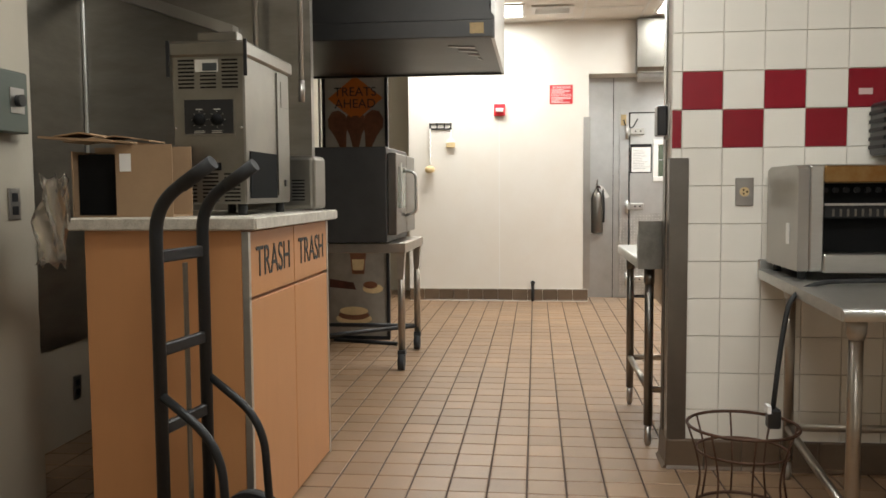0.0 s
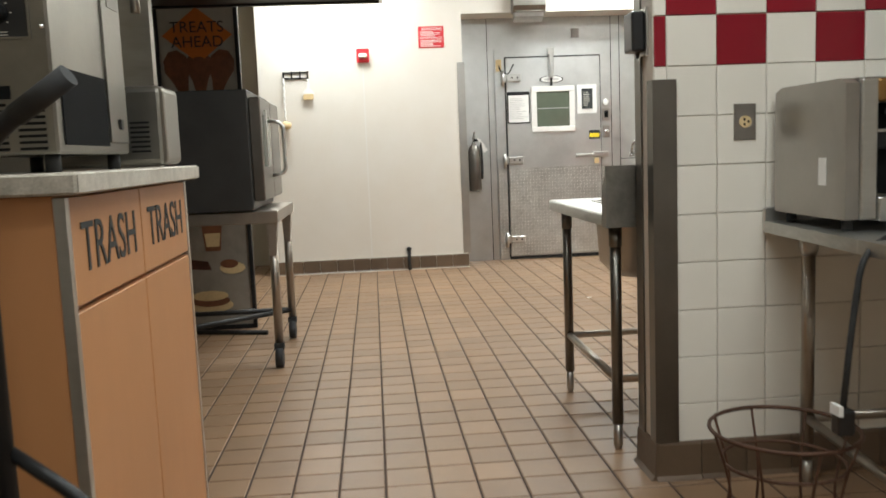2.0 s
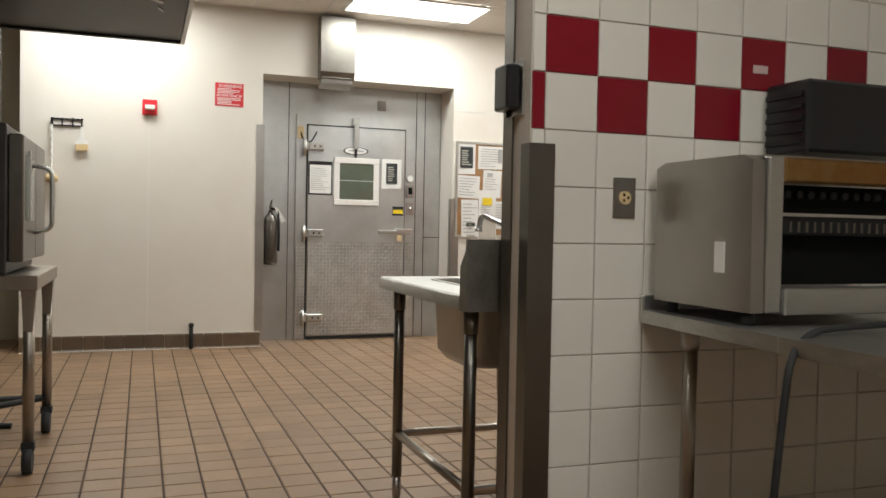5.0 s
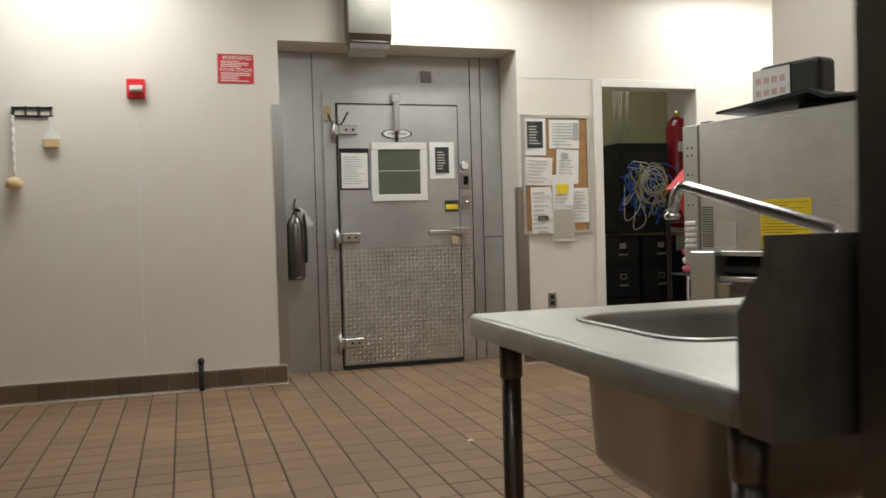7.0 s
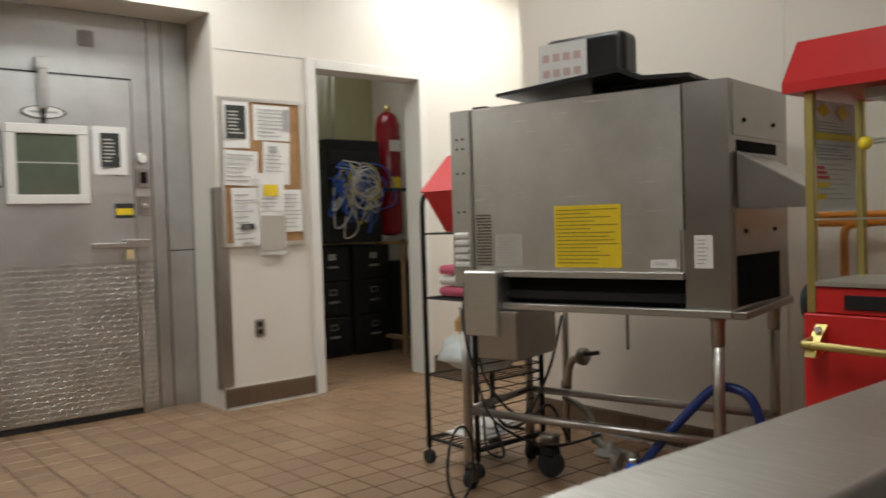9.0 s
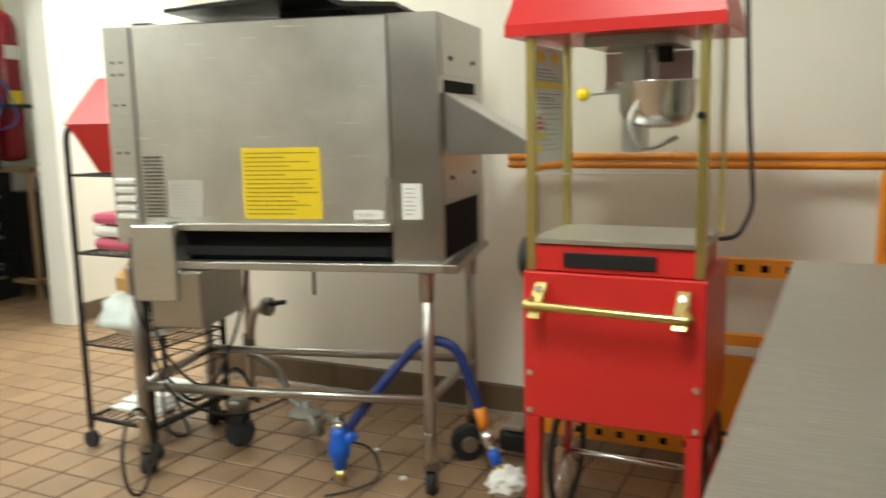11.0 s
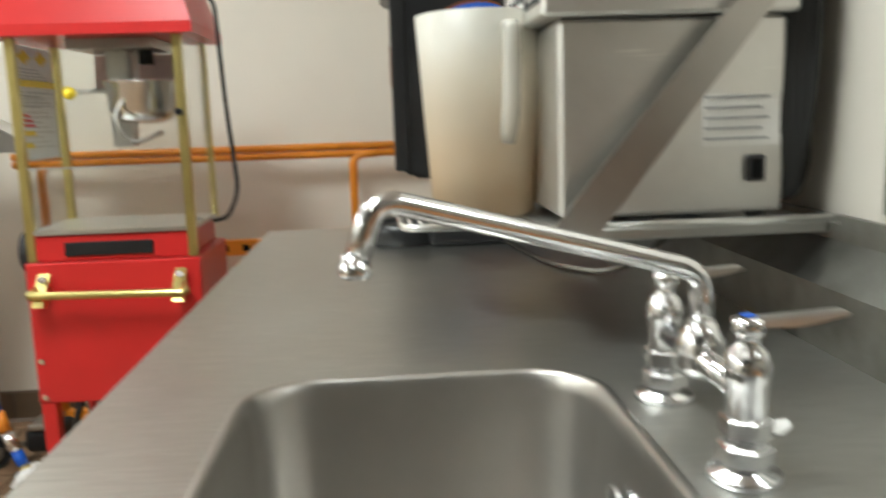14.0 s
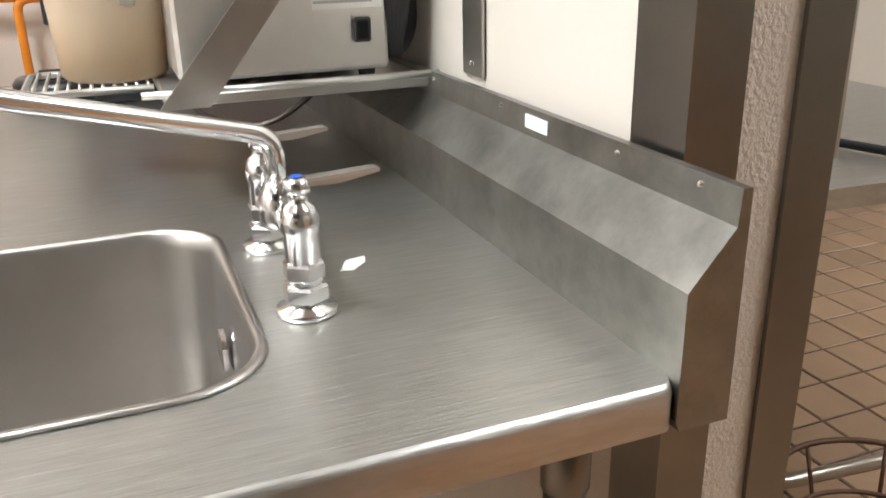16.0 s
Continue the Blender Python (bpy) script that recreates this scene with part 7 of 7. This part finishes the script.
# Solid near-black block gives the toaster's mouth its shade.
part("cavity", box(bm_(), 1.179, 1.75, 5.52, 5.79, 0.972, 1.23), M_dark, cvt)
gd = part("guard", box(bm_(), 1.186, 1.75, 5.475, 5.50, 1.10, 1.152, 0.005), M_black, cvt, "dark slotted guard bar")
part("guard_lip", box(bm_(), 1.186, 1.75, 5.468, 5.474, 1.148, 1.156), M_ss, gd)
b = bm_()
for k in range(20):
    box(b, 1.215 + k * 0.026, 1.223 + k * 0.026, 5.4725, 5.4745, 1.108, 1.135)
part("guard_slots", b, M_guard, gd)
b = bm_()
for k in range(14):
    tube(b, [(1.20 + k * 0.038, 5.505, 1.205), (1.20 + k * 0.038, 5.519, 1.205)], 0.011, 8)
part("vent_holes", b, M_black, cvt)
part("side_label", box(bm_(), 1.0875, 1.0895, 5.56, 5.60, 1.0, 1.08), M_paper, cvt)
for x in (1.12, 1.7):
    for y in (5.50, 5.82):
        part("foot", lathe(bm_(), [(0.016, 0), (0.016, 0.031)], (x, y, 0.873), 10), M_rub, cvt)
pcd = thing("power_cord", (1.12, 5.3, 0.3), "thick black power cord with a plug hanging off the table", "cord")
part("cord", tube(bm_(), bend([(1.7, 5.36, 0.885), (1.3, 5.33, 0.885), (1.10, 5.27, 0.885), (0.995, 5.22, 0.84), (0.965, 5.21, 0.66), (0.945, 5.21, 0.45)], 0.1, 8), 0.0085, 10), M_rub, pcd)
part("plug", box(bm_(), 0.925, 0.97, 5.19, 5.235, 0.38, 0.45, 0.008, 2), M_blackp, pcd)
part("plug_face", box(bm_(), 0.922, 0.934, 5.188, 5.232, 0.435, 0.462), M_paper, pcd)
wb = thing("wire_basket", (0.92, 5.42, 0), "rusty brown round wire basket stand on the floor", "basket")
def ring(r, z, t=0.006):
    return tube(bm_(), [(0.895 + r * math.cos(a), 5.42 + r * math.sin(a), z) for a in (2 * math.pi * k / 36 for k in range(37))], t, 7, False)
M_rust = mat("rusty_wire", (0.1, 0.05, 0.03), 0.6, 0.5, var=0.4, scale=40)
part("rim", ring(0.20, 0.33), M_rust, wb)
part("hoop", ring(0.166, 0.235, 0.005), M_rust, wb)
part("hoop", ring(0.17, 0.012), M_rust, wb)
for k in range(8):
    a = 2 * math.pi * k / 8
    c, s = math.cos(a), math.sin(a)
    part("wire", tube(bm_(), bend([(0.895 + 0.20 * c, 5.42 + 0.20 * s, 0.33), (0.895 + 0.165 * c, 5.42 + 0.165 * s, 0.22), (0.895 + 0.15 * c, 5.42 + 0.15 * s, 0.14), (0.895 + 0.17 * c, 5.42 + 0.17 * s, 0.012)], 0.06, 4), 0.004, 6), M_rust, wb)
outlet("twist_outlet", 1.003, 1.20, YP0 - 0.004, 0, 0.075, 0.118, "brushed steel plate with a round twist-lock socket on the tiles", M_ssd, False)
mn = thing("menu_holder", (1.6, 5.85, 1.32), "black plastic holder fixed to the tiled wall", "holder")
part("holder", box(bm_(), 1.50, 2.1, 5.72, YP0 - 0.008, 1.345, 1.56, 0.01), M_blackp, mn)
for k in range(5):
    part("rib", box(bm_(), 1.492, 1.4995, 5.74, 5.89, 1.37 + k * 0.035, 1.385 + k * 0.035), M_black, mn)

# the sink side stands a little nearer the aisle
def nearer(dx, names):
    for nm in names:
        o_ = bpy.data.objects[nm]
        o_.matrix_basis = Matrix.Translation((-dx, 0, 0)) @ o_.matrix_basis


nearer(0.06, ("sink_table", "faucet", "paper_scrap", "blank_plate", "wall_shelf", "coffee_brewer", "black_tubing", "pitcher", "cappuccino_dispenser", "loose_cord"))
nearer(0.055, ("popcorn_cart", "orange_frame"))
nearer(0.05, ("conveyor_oven", "baking_tray", "black_box", "gas_hose", "gas_regulator", "white_rag", "wheeled_motor", "wall_valve", "floor_cables", "clamp_caster"))

# ================= tiles =================
TP = 0.1595
def tile_mesh(name, w, d, h, bev, m_):
    b = bm_()
    box(b, -w / 2, w / 2, -d / 2, d / 2, -h, 0)
    bmesh.ops.recalc_face_normals(b, faces=b.faces[:])
    es = [e for f_ in b.faces if f_.normal.z > 0.9 for e in f_.edges]
    bmesh.ops.bevel(b, geom=es, offset=bev, segments=1, affect="EDGES")
    me_ = bpy.data.meshes.new(name)
    b.to_mesh(me_)
    b.free()
    me_.materials.append(m_)
    return me_
floor_ob = bpy.data.objects["floor"]
ft = tile_mesh("tile", TP - 0.0075, TP - 0.0075, 0.01, 0.003, M_floor)
rv, rf = [], []
rnd = random.Random(11)
for i in range(-21, 34):
    for j in range(-38, 50):
        x, y = 0.09 + (i + 0.5) * TP, 5.69 + (j + 0.5) * TP
        if x > 5.3 or y > 13.4 or y < -0.4:
            continue
        if -0.75 < x < 0.62 and 4.4 < y < 9.3:
            o = bpy.data.objects.new("tile", ft)
            scene.collection.objects.link(o)
            o.parent = floor_ob
            o.location = (x, y, rnd.uniform(-0.0006, 0.0006))
        else:
            n, h, z, e_ = len(rv), (TP - 0.0075) / 2, rnd.uniform(-0.0006, 0.0006), 0.003
            for q, zz in ((h, z - 0.003), (h - e_, z)):
                rv.extend([(x - q, y - q, zz), (x + q, y - q, zz), (x + q, y + q, zz), (x - q, y + q, zz)])
            rf.extend([(n + 4, n + 5, n + 6, n + 7), (n, n + 1, n + 5, n + 4), (n + 1, n + 2, n + 6, n + 5), (n + 2, n + 3, n + 7, n + 6), (n + 3, n, n + 4, n + 7)])
me = bpy.data.meshes.new("far_tiles")
me.from_pydata(rv, [], rf)
me.materials.append(M_floors)
o = new("far_tiles", me)
o.parent = floor_ob
o["kind"] = "stuff"
# wall tiles on the partition's front
pw = bpy.data.objects["partition_wall"]
gb_ = struct("wall_tile_bed", box(bm_(), XP, XR, YP0 + 0.003, YP0 + 0.0118, 0.1, CEIL), M_wg, "white grout bed of the tiled wall", "wall")
XT, ZT = 0.168, 0.161
zs = [1.386 + k * ZT for k in range(-8, 11)]
cols = [(0.742 + k * XT, 0.742 + (k + 1) * XT) for k in range(0, 17)]
wt_mesh = {}
rv, rf = [], []
def tile_at(x0, x1, z0, z1, m_):
    key = (round(x1 - x0, 3), round(z1 - z0, 3), m_.name)
    if key not in wt_mesh:
        me_ = tile_mesh("tile", x1 - x0 - 0.003, z1 - z0 - 0.003, 0.008, 0.0018, m_)
        me_.transform(Matrix.Rotation(radians(90), 4, "X"))
        wt_mesh[key] = me_
    o_ = bpy.data.objects.new("tile", wt_mesh[key])
    scene.collection.objects.link(o_)
    o_.parent = gb_
    o_.location = ((x0 + x1) / 2, YP0 - 0.004, (z0 + z1) / 2)
for k, z in enumerate(zs):
    row = k - 8
    z1 = min(z + ZT, CEIL - 0.002)
    for c, (x0, x1) in enumerate([(XP + 0.001, 0.742)] + cols):
        if x0 > 2.4:
            continue
        ci = c - 1
        red = (row == 1 and ci % 2 == 0) or (row == 0 and ci % 2 == 1)
        tile_at(x0, x1, z, z1, M_rt if red else M_wt)
# cove base tiles
def cove(name, along, a0, a1, fixed, out, m_parent):
    L = 0.16
    n = max(1, round((a1 - a0) / L))
    L = (a1 - a0) / n
    for k in range(n):
        s, e = a0 + k * L + 0.0015, a0 + (k + 1) * L - 0.0015
        b = bm_()
        pts = [(fixed, 0.0), (fixed + out * 0.028, 0.0), (fixed + out * 0.014, 0.014), (fixed + out * 0.010, 0.12), (fixed + out * 0.006, 0.13), (fixed, 0.13)]
        prism(b, pts, "x" if along == "x" else "y", s, e)
        o_ = obj("tile", b, M_base)
        o_.parent = m_parent
for nm, x0, x1 in (("trim_caulk_a", -1.27, 0.692), ("trim_caulk_b", 2.535, 3.186)):
    struct(nm, box(box(bm_(), x0, x1, YF - 0.008, YF - 0.001, 0.1305, 0.137), x0, x1, YF - 0.034, YF - 0.029, 0.0, 0.006), M_caulk, "thin line of white caulk along the cove tiles", "trim")
cove("n1", "x", -1.27, 0.692, YF - 0.0006, -1, bpy.data.objects["wall_north_left"])
cove("n2", "x", 2.535, 3.186, YF - 0.0006, -1, bpy.data.objects["wall_north_right"])
cove("n3", "x", 4.214, 5.2, YF - 0.0006, -1, bpy.data.objects["wall_north_right"])
cove("e1", "y", 6.1, 9.9, XR - 0.0006, -1, bpy.data.objects["wall_east"])
cove("p1", "x", XP - 0.01, 2.6, YP0 - 0.005, -1, gb_)
cove("p2", "y", YP0 - 0.02, YP1 + 0.02, XP - 0.0006, -1, bpy.data.objects["partition_wall"])
cove("p3", "x", XP, XR, YP1 + 0.0006, 1, bpy.data.objects["partition_wall"])

st2 = thing("tile_sticker", (1.49, YP0 - 0.006, 1.62), "small white sticker stuck on a red tile", "sticker")
part("sticker", box(bm_(), 1.455, 1.51, YP0 - 0.0065, YP0 - 0.0045, 1.60, 1.625), M_ppink, st2)

for o_ in list(bpy.data.objects):
    if o_.parent and o_.name.split(".")[0] in ("writing", "perforation", "vent_grille", "vents", "holes", "printed_picture", "spokes", "guard_slots", "vent_holes"):
        o_["kind"] = "stuff"

for x, y, r_ in ((2.62, 8.42, 0.03), (2.93, 8.33, 0.022), (3.12, 8.55, 0.018)):
    sc_ = thing("floor_scrap", (x, y, 0), "small scrap of clear wrapping on the floor tiles", "scrap")
    part("scrap", prism(bm_(), [(x - r_, y - 0.3 * r_), (x + 0.2 * r_, y - 0.8 * r_), (x + r_, y + 0.1 * r_), (x + 0.1 * r_, y + 0.6 * r_)], "z", 0.001, 0.004), M_paper, sc_)
fs_ = thing("floor_scrap", (1.37, 9.35, 0), "tiny white paper scrap on the floor tiles", "scrap")
part("scrap", prism(bm_(), [(1.35, 9.34), (1.385, 9.35), (1.38, 9.375), (1.355, 9.37)], "z", 0.001, 0.003), M_paper, fs_)
